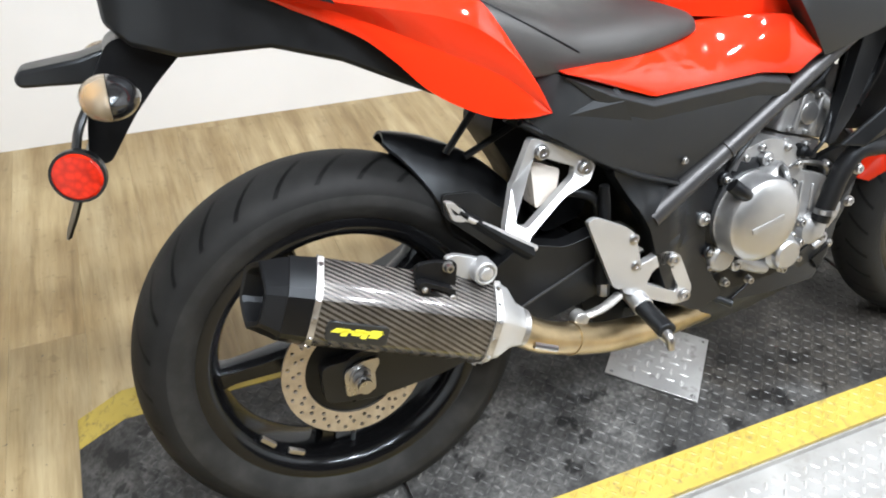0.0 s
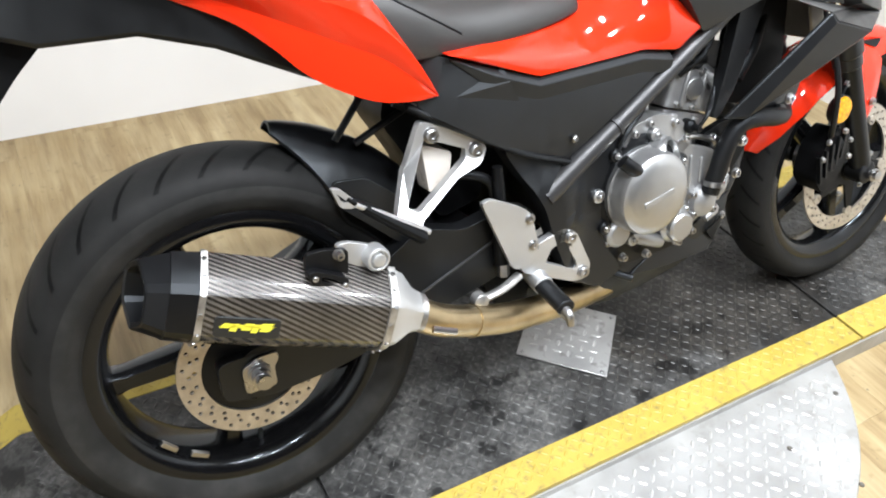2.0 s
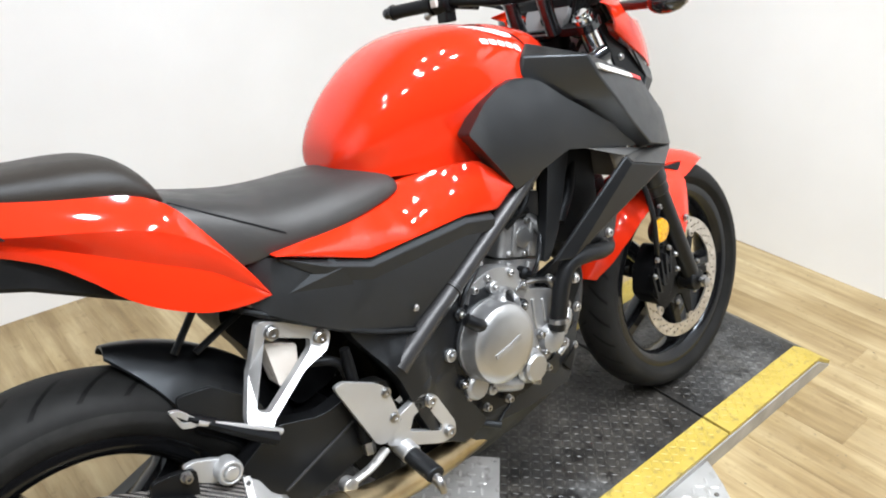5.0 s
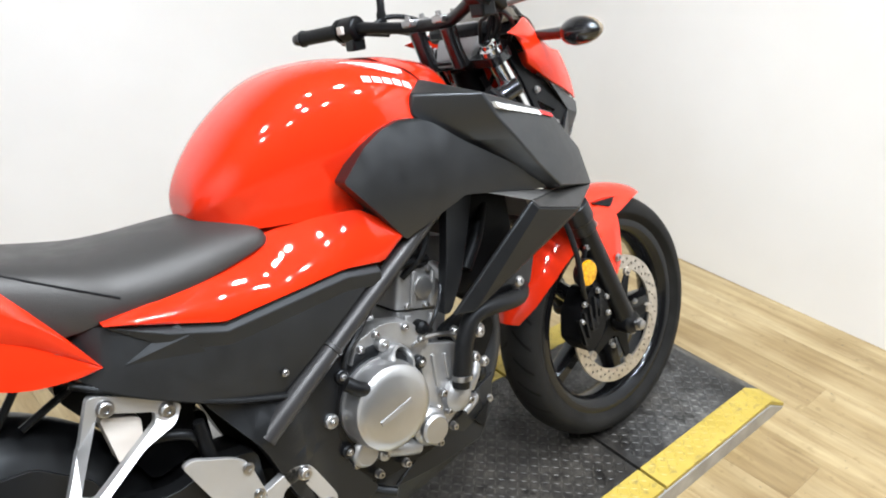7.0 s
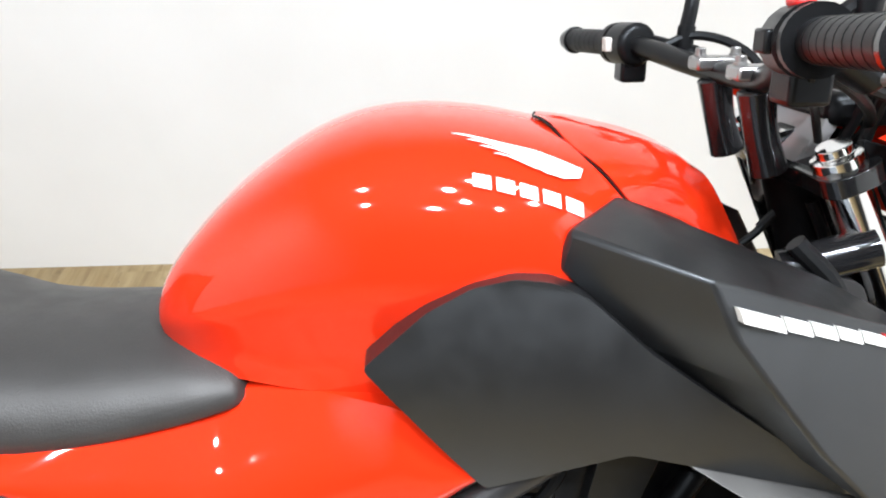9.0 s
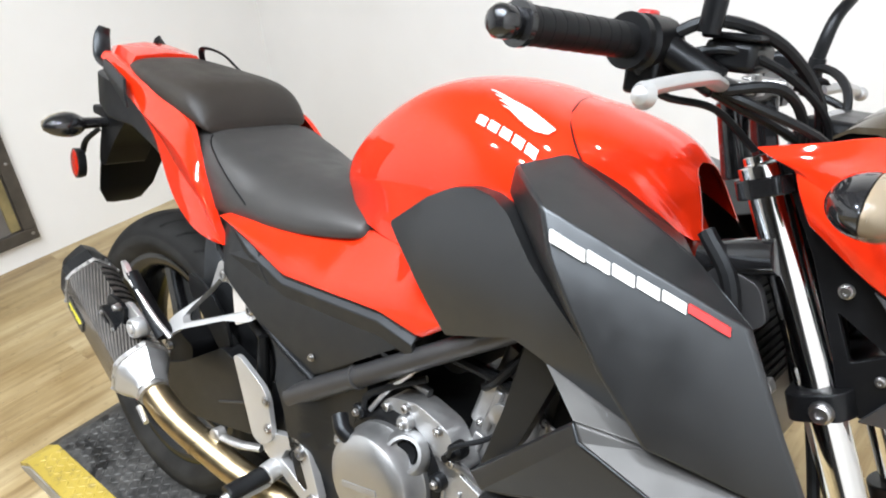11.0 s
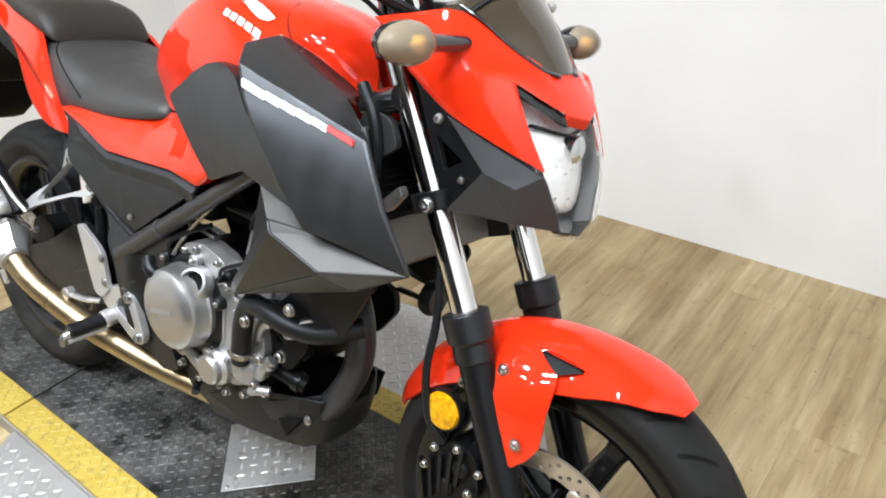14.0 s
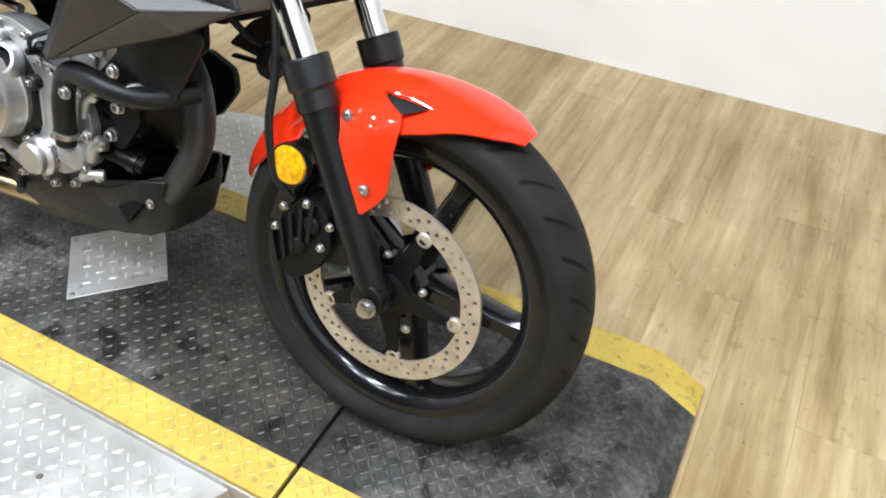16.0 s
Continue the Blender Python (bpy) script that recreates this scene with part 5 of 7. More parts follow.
part("starter_boss", lathed([(0.026, -0.10), (0.026, -0.138), (0.02, -0.145), (0.01, -0.145)], (0.64, 0, 0.345), sides=20), ENGINE, crank, bevel=0.002)
part("case_lug", tubed([(0.675, -0.128, 0.33), (0.72, -0.13, 0.31), (0.745, -0.128, 0.3)], 0.014, sides=12), ENGINE, crank)

up = Vector((0.28, 0, 1)).normalized()
base = Vector((0.815, 0, 0.44))
def cyl_block(name, z0, z1, hx, hy, mat, lab):
    bm = cutout(round_poly([(-hx, -hy), (hx, -hy), (hx, hy), (-hx, hy)], 0.015), [], z0, z1)
    for v in bm.verts:
        v.co = Vector((v.co.x, v.co.z, v.co.y))
    ob = part(name, bm, mat, bike, lab, bevel=0.004)
    yaw = math.atan2(up.x, up.z)
    ob.matrix_local = Matrix.Translation(base) @ Matrix.Rotation(yaw, 4, "Y")
    return ob
cyl = cyl_block("cylinder", -0.03, 0.075, 0.058, 0.085, ENGINE, "aluminium engine cylinder")
head = cyl_block("cylinder_head", 0.079, 0.15, 0.062, 0.09, ENGINE, "aluminium cylinder head")
cyl_block("head_cover", 0.153, 0.205, 0.056, 0.082, FRAME_GREY, "dark grey cam cover")
for dz in (0.082, 0.146):
    for dx in (-0.04, 0.0, 0.04):
        b = bolt(head, (dx, -0.09, dz + 0.004), 0.007, 0.007)
for dx in (-0.03, 0.012, 0.04):
    part("head_rib", boxed((dx - 0.006, -0.096, 0.082), (dx + 0.006, -0.088, 0.148)), ENGINE, head, bevel=0.003)
for dx in (-0.035, 0.02):
    part("cylinder_rib", boxed((dx - 0.008, -0.092, -0.02), (dx + 0.008, -0.083, 0.07)), ENGINE, cyl, bevel=0.003)
part("cam_plug", lathed([(0.02, -0.088), (0.02, -0.098), (0.012, -0.1), (0.006, -0.1)], (-0.012, 0, 0.118), sides=20), CLUTCH_SILVER, head, bevel=0.001)
part("water_outlet", tubed([(0.87, -0.07, 0.585), (0.88, -0.105, 0.56), (0.875, -0.11, 0.53)], 0.013, sides=12), ENGINE, bike)
part("oil_line", tubed([(0.77, -0.125, 0.478), (0.80, -0.128, 0.485), (0.855, -0.126, 0.468), (0.868, -0.122, 0.45)], 0.005, sides=8), STEEL, bike)
CLUTCH = [(0.645, -0.135, 0.5), (0.675, -0.13, 0.545), (0.74, -0.122, 0.612), (0.80, -0.118, 0.66), (0.86, -0.112, 0.712)]
part("clutch_cable", tubed(CLUTCH, 0.004, sides=8), STEEL, bike, "braided clutch cable")
part("stiffener_bar", tubed([(0.755, -0.1, 0.613), (0.80, -0.1, 0.612), (0.85, -0.098, 0.607)], 0.009, sides=10), DEEP_BLACK, bike)
part("spark_lead", tubed([(0.80, -0.09, 0.585), (0.835, -0.11, 0.62), (0.86, -0.1, 0.665), (0.84, -0.08, 0.7)], 0.006, sides=8), CABLE, bike)
part("throttle_body", lathed([(0.03, -0.07), (0.034, -0.05), (0.034, 0.05), (0.03, 0.07)], (0.73, 0, 0.60), sides=20), DEEP_BLACK, bike)
part("airbox", boxed((0.45, -0.1, 0.56), (0.70, 0.1, 0.70)), DEEP_BLACK, bike, bevel=0.02)
hose = part("radiator_hose", tubed([(1.06, -0.09, 0.50), (1.02, -0.14, 0.49), (0.975, -0.162, 0.495), (0.925, -0.165, 0.503), (0.885, -0.16, 0.497), (0.863, -0.155, 0.46), (0.852, -0.15, 0.41), (0.845, -0.145, 0.375)], 0.0165, sides=16), CABLE, bike, "black rubber radiator hose")
for q, d in (((0.849, -0.149, 0.392), (0.05, 0.02, 0.3)), ((1.0, -0.15, 0.492), (0.3, -0.15, -0.02))):
    part("hose_clip", lathed([(0.0172, -0.005), (0.0188, -0.004), (0.0188, 0.004), (0.0172, 0.005)], sides=18), STEEL, hose).matrix_local = Matrix.Translation(q) @ Vector(d).to_track_quat("Y", "Z").to_matrix().to_4x4()
for p in ((0.989, -0.172, 0.528), (0.885, -0.168, 0.47), (0.9, -0.15, 0.402)):
    bolt(bike, p, 0.010, 0.008, name="stay_bolt")
part("exhaust_header", tubed([(0.9, 0.0, 0.52), (0.965, -0.015, 0.505), (1.008, -0.035, 0.455), (1.008, -0.042, 0.385), (0.965, -0.047, 0.305), (0.89, -0.04, 0.24), (0.8, -0.04, 0.205)], 0.0245, sides=20), COWL_GREY, bike, "black exhaust header pipe")
rad = part("radiator", boxed((-0.018, -0.125, -0.09), (0.018, 0.125, 0.11)), RADIATOR, bike, "grey alloy radiator with dark core", bevel=0.004)
rad.matrix_local = Matrix.Translation((1.082, 0, 0.7)) @ pose(0, 0, 0, 0, -18, 0)
part("radiator_core", boxed((0.0182, -0.118, -0.02), (0.021, 0.118, 0.105)), DEEP_BLACK, rad)
for k in range(12):
    part("core_fin", boxed((0.0212, -0.116, -0.015 + k * 0.01), (0.024, 0.116, -0.012 + k * 0.01)), DEEP_BLACK, rad)
horn = part("horn", lathed([(0.012, -0.02), (0.035, -0.014), (0.038, 0.0), (0.034, 0.012), (0.012, 0.014)], sides=28, axis="x"), DEEP_BLACK, bike, "round black horn")
horn.matrix_local = Matrix.Translation((1.112, 0.01, 0.538)) @ Matrix.Scale(0.76, 4)
part("horn_face", lathed([(0.004, 0.014), (0.03, 0.0135), (0.031, 0.0125), (0.004, 0.0118)], sides=28, axis="x"), FRAME_GREY, horn, "grey horn face")
part("horn_stay", tubed([(1.04, 0.01, 0.53), (1.09, 0.01, 0.53)], 0.008, sides=8, flat=0.4), DEEP_BLACK, bike)

# brackets, fittings and lines ahead of the crankcase
hanger = part("engine_hanger", cutout(round_poly([(0.845, 0.475), (0.905, 0.492), (0.962, 0.47), (0.968, 0.432), (0.925, 0.375), (0.875, 0.385), (0.85, 0.42)], 0.012), [circle(0.9, 0.43, 0.012, 14)], -0.112, -0.098), DEEP_BLACK, bike, "black engine hanger plate", bevel=0.003)
for p in ((0.928, -0.112, 0.447), (0.908, -0.112, 0.397), (0.872, -0.112, 0.462)):
    bolt(hanger, p, 0.011, 0.012, name="hanger_bolt")
part("engine_hanger", cutout(round_poly([(0.845, 0.475), (0.905, 0.492), (0.962, 0.47), (0.968, 0.432), (0.925, 0.375), (0.85, 0.42)], 0.012), [], 0.098, 0.112), DEEP_BLACK, bike, "black engine hanger plate", bevel=0.003)
for a, b, r, m in (((0.865, -0.125, 0.42), (0.9, -0.128, 0.47), 0.009, ENGINE), ((0.875, -0.128, 0.352), (0.9, -0.125, 0.39), 0.01, ENGINE), ((0.855, -0.13, 0.315), (0.89, -0.12, 0.325), 0.0085, ENGINE), ((0.885, -0.1, 0.44), (0.95, -0.09, 0.405), 0.012, DEEP_BLACK), ((0.87, -0.1, 0.36), (0.94, -0.085, 0.345), 0.014, DEEP_BLACK)):
    fit_ = part("case_fitting", tubed([a, tuple((Vector(a) + Vector(b)) / 2 + Vector((0, -0.006, 0.004))), b], r, sides=12), m, bike)
    part("fitting_collar", tubed([Vector(b) + (Vector(a) - Vector(b)) * 0.12, Vector(b) + (Vector(a) - Vector(b)) * 0.3], r * 1.3, sides=12), STEEL if m != DEEP_BLACK else SATIN_BLACK, fit_)
for k in range(4):
    part("case_fin", boxed((0.752 + 0.026 * k, -0.1325, 0.375 + 0.006 * k), (0.757 + 0.026 * k, -0.127, 0.465 - 0.008 * k)), ENGINE, crank, bevel=0.0015)
part("oil_switch", lathed([(0.012, -0.118), (0.012, -0.135), (0.007, -0.14), (0.005, -0.155)], (0.795, 0, 0.505), sides=14), DEEP_BLACK, crank)
part("engine_wire", tubed([(0.795, -0.15, 0.505), (0.81, -0.155, 0.53), (0.845, -0.13, 0.55), (0.87, -0.11, 0.59)], 0.0035, sides=8), CABLE, bike)
part("engine_wire", tubed([(0.63, -0.125, 0.475), (0.64, -0.14, 0.52), (0.68, -0.13, 0.55), (0.72, -0.11, 0.57)], 0.005, sides=8), CABLE, bike)
part("horn_wire", tubed([(1.02, 0.0, 0.6), (1.06, 0.02, 0.56), (1.1, 0.03, 0.55), (1.12, 0.02, 0.53)], 0.006, sides=8), CABLE, bike)
part("coolant_pipe", tubed([(1.0, -0.02, 0.58), (0.985, -0.05, 0.55), (0.98, -0.06, 0.52)], 0.014, sides=12), DEEP_BLACK, bike)

# belly pan
def pan(x, zt, zb, w):
    return [(x, -w, zt), (x, -w * 1.02, (zt * 0.6 + zb * 0.4)), (x, -w * 0.75, zb + 0.008), (x, -w * 0.4, zb), (x, w * 0.4, zb), (x, w * 0.75, zb + 0.008), (x, w * 1.02, (zt * 0.6 + zb * 0.4)), (x, w, zt), (x, w * 0.9, zt), (x, w * 0.68, zb + 0.016), (x, -w * 0.68, zb + 0.016), (x, -w * 0.9, zt)]
secs = [(0.48, 0.255, 0.19, 0.065), (0.53, 0.25, 0.172, 0.08), (0.60, 0.245, 0.163, 0.092), (0.68, 0.262, 0.16, 0.1), (0.78, 0.272, 0.171, 0.1), (0.87, 0.29, 0.188, 0.098), (0.925, 0.314, 0.2, 0.09), (0.952, 0.326, 0.214, 0.078), (0.966, 0.327, 0.235, 0.064), (0.976, 0.325, 0.26, 0.05), (0.981, 0.322, 0.285, 0.04)]
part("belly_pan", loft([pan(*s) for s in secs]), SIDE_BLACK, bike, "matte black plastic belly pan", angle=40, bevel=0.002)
bolt(bike, (0.95, -0.087, 0.283), 0.0085, 0.005, name="pan_screw")
for s in (-1, 1):
    part("pan_flank", facets([(0.80, -0.1, 0.285), (0.93, -0.088, 0.318), (0.975, -0.078, 0.325), (0.95, -0.09, 0.262), (0.905, -0.103, 0.225), (0.79, -0.106, 0.222), (0.70, -0.106, 0.23)], [(0, 1, 3, 4), (1, 2, 3), (0, 4, 5), (0, 5, 6)], 0.005, side=-s), BLACK_PLASTIC, bike, angle=10, bevel=0.002)
    # black plate on the flank stands for the shade inside a slot
    part("pan_slot_patch", facets([(0.895, -0.1035, 0.268), (0.942, -0.0955, 0.284), (0.915, -0.1035, 0.243)], [(0, 1, 2)], 0.004, side=-s), DEEP_BLACK, bike)
# second black plate, likewise in place of the pan's shaded triangular hole
part("pan_vent_patch", cutout(round_poly([(0.885, 0.243), (0.935, 0.268), (0.925, 0.24)], 0.004), [], -0.0915, -0.08), DEEP_BLACK, bike)
bolt(bike, (0.62, -0.088, 0.215), 0.008, 0.003, name="pan_screw", material=DEEP_BLACK)
part("pan_peg", tubed([(0.655, -0.09, 0.248), (0.69, -0.125, 0.236)], 0.0075, sides=10), BLACK_PLASTIC, bike)
part("side_stand", tubed([(0.60, 0.11, 0.27), (0.61, 0.185, 0.14), (0.62, 0.27, -0.055 + 0.0)], 0.012, sides=12), SATIN_BLACK, bike)

# ---- tank ----
TANK = [(0.492, 0.775, 0.765, 0.027), (0.50, 0.814, 0.757, 0.056), (0.53, 0.856, 0.748, 0.086), (0.58, 0.903, 0.742, 0.109), (0.65, 0.946, 0.736, 0.128), (0.72, 0.962, 0.73, 0.139), (0.80, 0.957, 0.726, 0.146), (0.88, 0.936, 0.724, 0.134), (0.94, 0.898, 0.74, 0.088), (0.975, 0.86, 0.76, 0.06), (1.0, 0.83, 0.78, 0.035)]
HALF = [(0.84, 0.0), (0.86, 0.14), (0.925, 0.3), (0.985, 0.43), (1.0, 0.55), (0.975, 0.68), (0.905, 0.79), (0.79, 0.88), (0.6, 0.952), (0.33, 0.99), (0.0, 1.0)]


def tank_at(params):
    x, zt, zb, w = params
    half = spline([(a, b, 0) for a, b in HALF], 3)
    right = [(x, -w * p.x, zb + (zt - zb) * p.y) for p in half]
    return right + [(a, -b, c) for a, b, c in reversed(right[:-1])]


def tank_sections():
    par = [Vector((a, b, c)) for a, b, c, d in TANK]
    pos = spline(par, 8)
    wid = [p.x for p in spline([(d, 0, 0) for *_, d in TANK], 8)]
    return [tank_at((p.x, p.y, p.z, w)) for p, w in zip(pos, wid)]


tank_bm = loft(tank_sections())
from mathutils.bvhtree import BVHTree
tank_tree = BVHTree.FromBMesh(tank_bm)
tank = part("fuel_tank", tank_bm, RED, bike, "glossy red fuel tank", angle=60)


def on_shoulder(x, u, lift=0.0028):
    """A place on the tank's right shoulder, u metres down its slope."""
    n = Vector((0, -0.5, 0.866))
    p = Vector((x, -0.094, 0.956)) + u * Vector((0, -0.866, -0.5))
    hit, _, _, _ = tank_tree.ray_cast(p + n * 0.3, -n)
    return None if hit is None else hit + n * lift


def decal(name, outline, material, parent, place, label="", rows=5):
    """A thin sticker over a curved skin, laid out by its side outline."""
    bm = bmesh.new()
    vs = [bm.verts.new((x, 0, z)) for x, z in outline]
    edges = [bm.edges.new((vs[i], vs[(i + 1) % len(vs)])) for i in range(len(vs))]
    bmesh.ops.triangle_fill(bm, edges=edges, use_beauty=True)
    for _ in range(3):
        long = [e for e in bm.edges if e.calc_length() > 0.009]
        if long:
            bmesh.ops.subdivide_edges(bm, edges=long, cuts=1)
            bmesh.ops.triangulate(bm, faces=[f for f in bm.faces if len(f.verts) > 3])
    for v in bm.verts:
        p = place(v.co.x, v.co.z)
        if p is not None:
            v.co = p
    return part(name, bm, material, parent, label, angle=60)


# plain white wing and a bar below it
wing = decal("wing_mark", [(0.79, 0.004), (0.822, 0.011), (0.86, 0.024), (0.856, 0.034), (0.842, 0.037), (0.828, 0.034), (0.818, 0.028), (0.806, 0.02), (0.796, 0.012)], WHITE_DECAL, tank, on_shoulder, "plain white wing mark")
for x0, u0, x1, u1, w in ((0.757, -0.004, 0.80, 0.0065, 0.0042), (0.768, 0.0035, 0.806, 0.013, 0.0042), (0.778, 0.011, 0.814, 0.0205, 0.004), (0.788, 0.0185, 0.822, 0.028, 0.0038)):
    decal("feather", [(x0, u0), (x0 + 0.006, u0 - 0.0004), (x1, u1), (x1, u1 + w), (x0 + 0.012, u0 + w * 0.8)], WHITE_DECAL, wing, on_shoulder)
for k in range(5):
    x, u = 0.771 + 0.0178 * k, 0.038 + 0.0033 * k
    decal("name_bar", [(x, u), (x + 0.0138, u + 0.0028), (x + 0.0138, u + 0.0128), (x, u + 0.01)], WHITE_DECAL, tank, on_shoulder)

# raised tank front covers, one on each side, meeting on the middle line
TANK_COVER = [[(0.838, 0.0, 0.953), (0.846, -0.035, 0.9505), (0.856, -0.068, 0.939), (0.878, -0.096, 0.923), (0.902, -0.104, 0.895), (0.93, -0.09, 0.868)],
              [(0.875, 0.0, 0.948), (0.882, -0.034, 0.9455), (0.893, -0.066, 0.935), (0.912, -0.09, 0.918), (0.932, -0.096, 0.89), (0.955, -0.086, 0.858)],
              [(0.925, 0.0, 0.935), (0.93, -0.03, 0.934), (0.938, -0.056, 0.925), (0.95, -0.076, 0.909), (0.965, -0.083, 0.882), (0.98, -0.078, 0.85)],
              [(0.955, 0.0, 0.924), (0.958, -0.028, 0.923), (0.965, -0.046, 0.914), (0.981, -0.05, 0.893), (0.999, -0.058, 0.864), (1.016, -0.066, 0.836)],
              [(0.985, 0.0, 0.905), (0.989, -0.02, 0.902), (0.993, -0.03, 0.896), (1.0, -0.035, 0.884), (1.01, -0.043, 0.862), (1.02, -0.055, 0.836)]]
cover_rows = [resample(r[:3], 6) + resample(r[2:], 10)[1:] for r in TANK_COVER]
cover_cols = [[r[k] for r in cover_rows] for k in range(17)]
cover_rows = list(zip(*[resample(c[:4], 14) + resample(c[3:], 3)[1:] for c in cover_cols]))
for s in (-1, 1):
    part("tank_cover", sheet(cover_rows, 0.004, -s), RED, bike, "red tank front cover", angle=20, bevel=0.0015)
    part("cover_gap", tubed([(p.x - 0.0015, -s * p.y, p.z - 0.0012) for p in cover_rows[0][::2]], 0.001, sides=6, per=2), DEEP_BLACK, bike)

# ---- seats ----
def seat(secs, name, label, material):
    """Lofts (x, half width, z of the lower edge, z of the crown, squareness) into a padded seat."""
    a = spline([(q[0], q[1], q[2]) for q in secs], 6)
    b = spline([(q[3], q[4], 0) for q in secs], 6)
    rings = []
    for (x, w, zb), (zc, n, _) in zip(a, b):
        right = [(x, -w * 0.9, zb - 0.004), (x, -w * 0.985, zb - 0.002)]
        for k in range(11):
            t = math.pi / 2 * k / 10
            right.append((x, -w * max(0.0, math.cos(t)) ** (2 / n), zb + (zc - zb) * math.sin(t) ** (2 / n)))
        rings.append(right + [(p, -q, r) for p, q, r in reversed(right[:-1])])
    bm = loft(rings)
    seat_tree = BVHTree.FromBMesh(bm)
    return part(name, bm, material, bike, label, angle=55), seat_tree


rider, rider_tree = seat([(0.165, 0.115, 0.706, 0.808, 5.0), (0.215, 0.126, 0.702, 0.808, 5.0), (0.255, 0.131, 0.699, 0.798, 4.4), (0.30, 0.134, 0.699, 0.788, 3.4), (0.345, 0.133, 0.702, 0.781, 2.5), (0.40, 0.131, 0.703, 0.778, 2.2), (0.46, 0.126, 0.707, 0.778, 2.15), (0.515, 0.117, 0.714, 0.776, 2.15), (0.55, 0.109, 0.72, 0.768, 2.3), (0.568, 0.103, 0.724, 0.757, 2.6), (0.576, 0.095, 0.727, 0.742, 3.0)], "rider_seat", "dark grey grained vinyl rider seat", SEAT_SIDE)
seat([(-0.118, 0.05, 0.868, 0.878, 2.5), (-0.10, 0.072, 0.864, 0.889, 3.0), (-0.06, 0.086, 0.858, 0.894, 3.4), (0.0, 0.098, 0.852, 0.891, 3.4), (0.06, 0.107, 0.844, 0.887, 3.4), (0.12, 0.113, 0.835, 0.884, 3.2), (0.158, 0.115, 0.828, 0.877, 3.0), (0.182, 0.113, 0.82, 0.862, 2.8), (0.198, 0.108, 0.813, 0.842, 2.6), (0.206, 0.1, 0.808, 0.822, 2.5)], "pillion_seat", "dark brown-black grained vinyl pillion seat", SEAT_TOP)
# sewn seams down both flanks of the rider's seat
for sgn in (-1, 1):
    for a, b in (((0.212, 0.802), (0.35, 0.722)),):
        pts = []
        for k in range(13):
            x, z = a[0] + (b[0] - a[0]) * k / 12, a[1] + (b[1] - a[1]) * k / 12
            at_, n_, _, _ = rider_tree.ray_cast(Vector((x, sgn * 0.4, z)), Vector((0, -sgn, 0)))
            if at_ is not None:
                pts.append(at_)
        part("seam", tubed(pts, 0.0017, sides=6, per=2), CABLE, rider, "dark sewn seam")
part("grab_strap", tubed([(-0.09, 0.085, 0.875), (-0.07, 0.07, 0.91), (-0.02, 0.08, 0.906), (0.02, 0.092, 0.88)], 0.006, sides=10, flat=0.4), CABLE, bike)

# ---- side fairings ----
TAIL = [[(-0.185, -0.07, 0.893), (-0.14, -0.077, 0.889), (-0.09, -0.085, 0.88), (-0.02, -0.096, 0.865), (0.06, -0.106, 0.849), (0.134, -0.114, 0.834), (0.176, -0.12, 0.822), (0.204, -0.127, 0.803), (0.226, -0.134, 0.774), (0.273, -0.141, 0.702), (0.305, -0.138, 0.647)],
        [(-0.185, -0.079, 0.882), (-0.1, -0.094, 0.846), (0.015, -0.118, 0.8185), (0.05, -0.126, 0.811), (0.105, -0.135, 0.8), (0.165, -0.143, 0.784), (0.208, -0.147, 0.762), (0.244, -0.149, 0.731), (0.272, -0.147, 0.698), (0.292, -0.143, 0.668), (0.305, -0.138, 0.6465)],
        [(-0.185, -0.076, 0.876), (-0.1, -0.088, 0.842), (0.0, -0.1, 0.812), (0.045, -0.109, 0.796), (0.101, -0.119, 0.77), (0.162, -0.13, 0.74), (0.227, -0.137, 0.708), (0.27, -0.14, 0.675), (0.305, -0.138, 0.646)],
        [(-0.185, -0.07, 0.868), (-0.14, -0.075, 0.852), (-0.07, -0.085, 0.828), (-0.013, -0.096, 0.804), (0.05, -0.108, 0.772), (0.092, -0.118, 0.737), (0.124, -0.125, 0.704), (0.161, -0.132, 0.678), (0.216, -0.138, 0.653), (0.27, -0.14, 0.645), (0.305, -0.138, 0.6455)]]


def tail_depth(x, z):
    """Where the grab handle's root lies on the tail."""
    return -(0.082 + 0.05 * (x + 0.19) / 0.205) - 0.002 + 0.45 * max(0.0, z - (0.86 - 0.2 * (x + 0.1)))


PANEL_LOW = [(0.317, 0.7), (0.39, 0.675), (0.466, 0.6485), (0.662, 0.6585), (0.735, 0.6475), (0.785, 0.681)]
PANEL_TOP = [(0.317, 0.702), (0.4, 0.704), (0.5, 0.712), (0.545, 0.721), (0.572, 0.733), (0.6, 0.737), (0.71, 0.739), (0.785, 0.684)]
PANEL_IN = [(0.315, 0.137), (0.36, 0.135), (0.46, 0.12), (0.52, 0.105), (0.56, 0.088), (0.6, 0.092), (0.65, 0.11), (0.71, 0.142), (0.8, 0.15)]


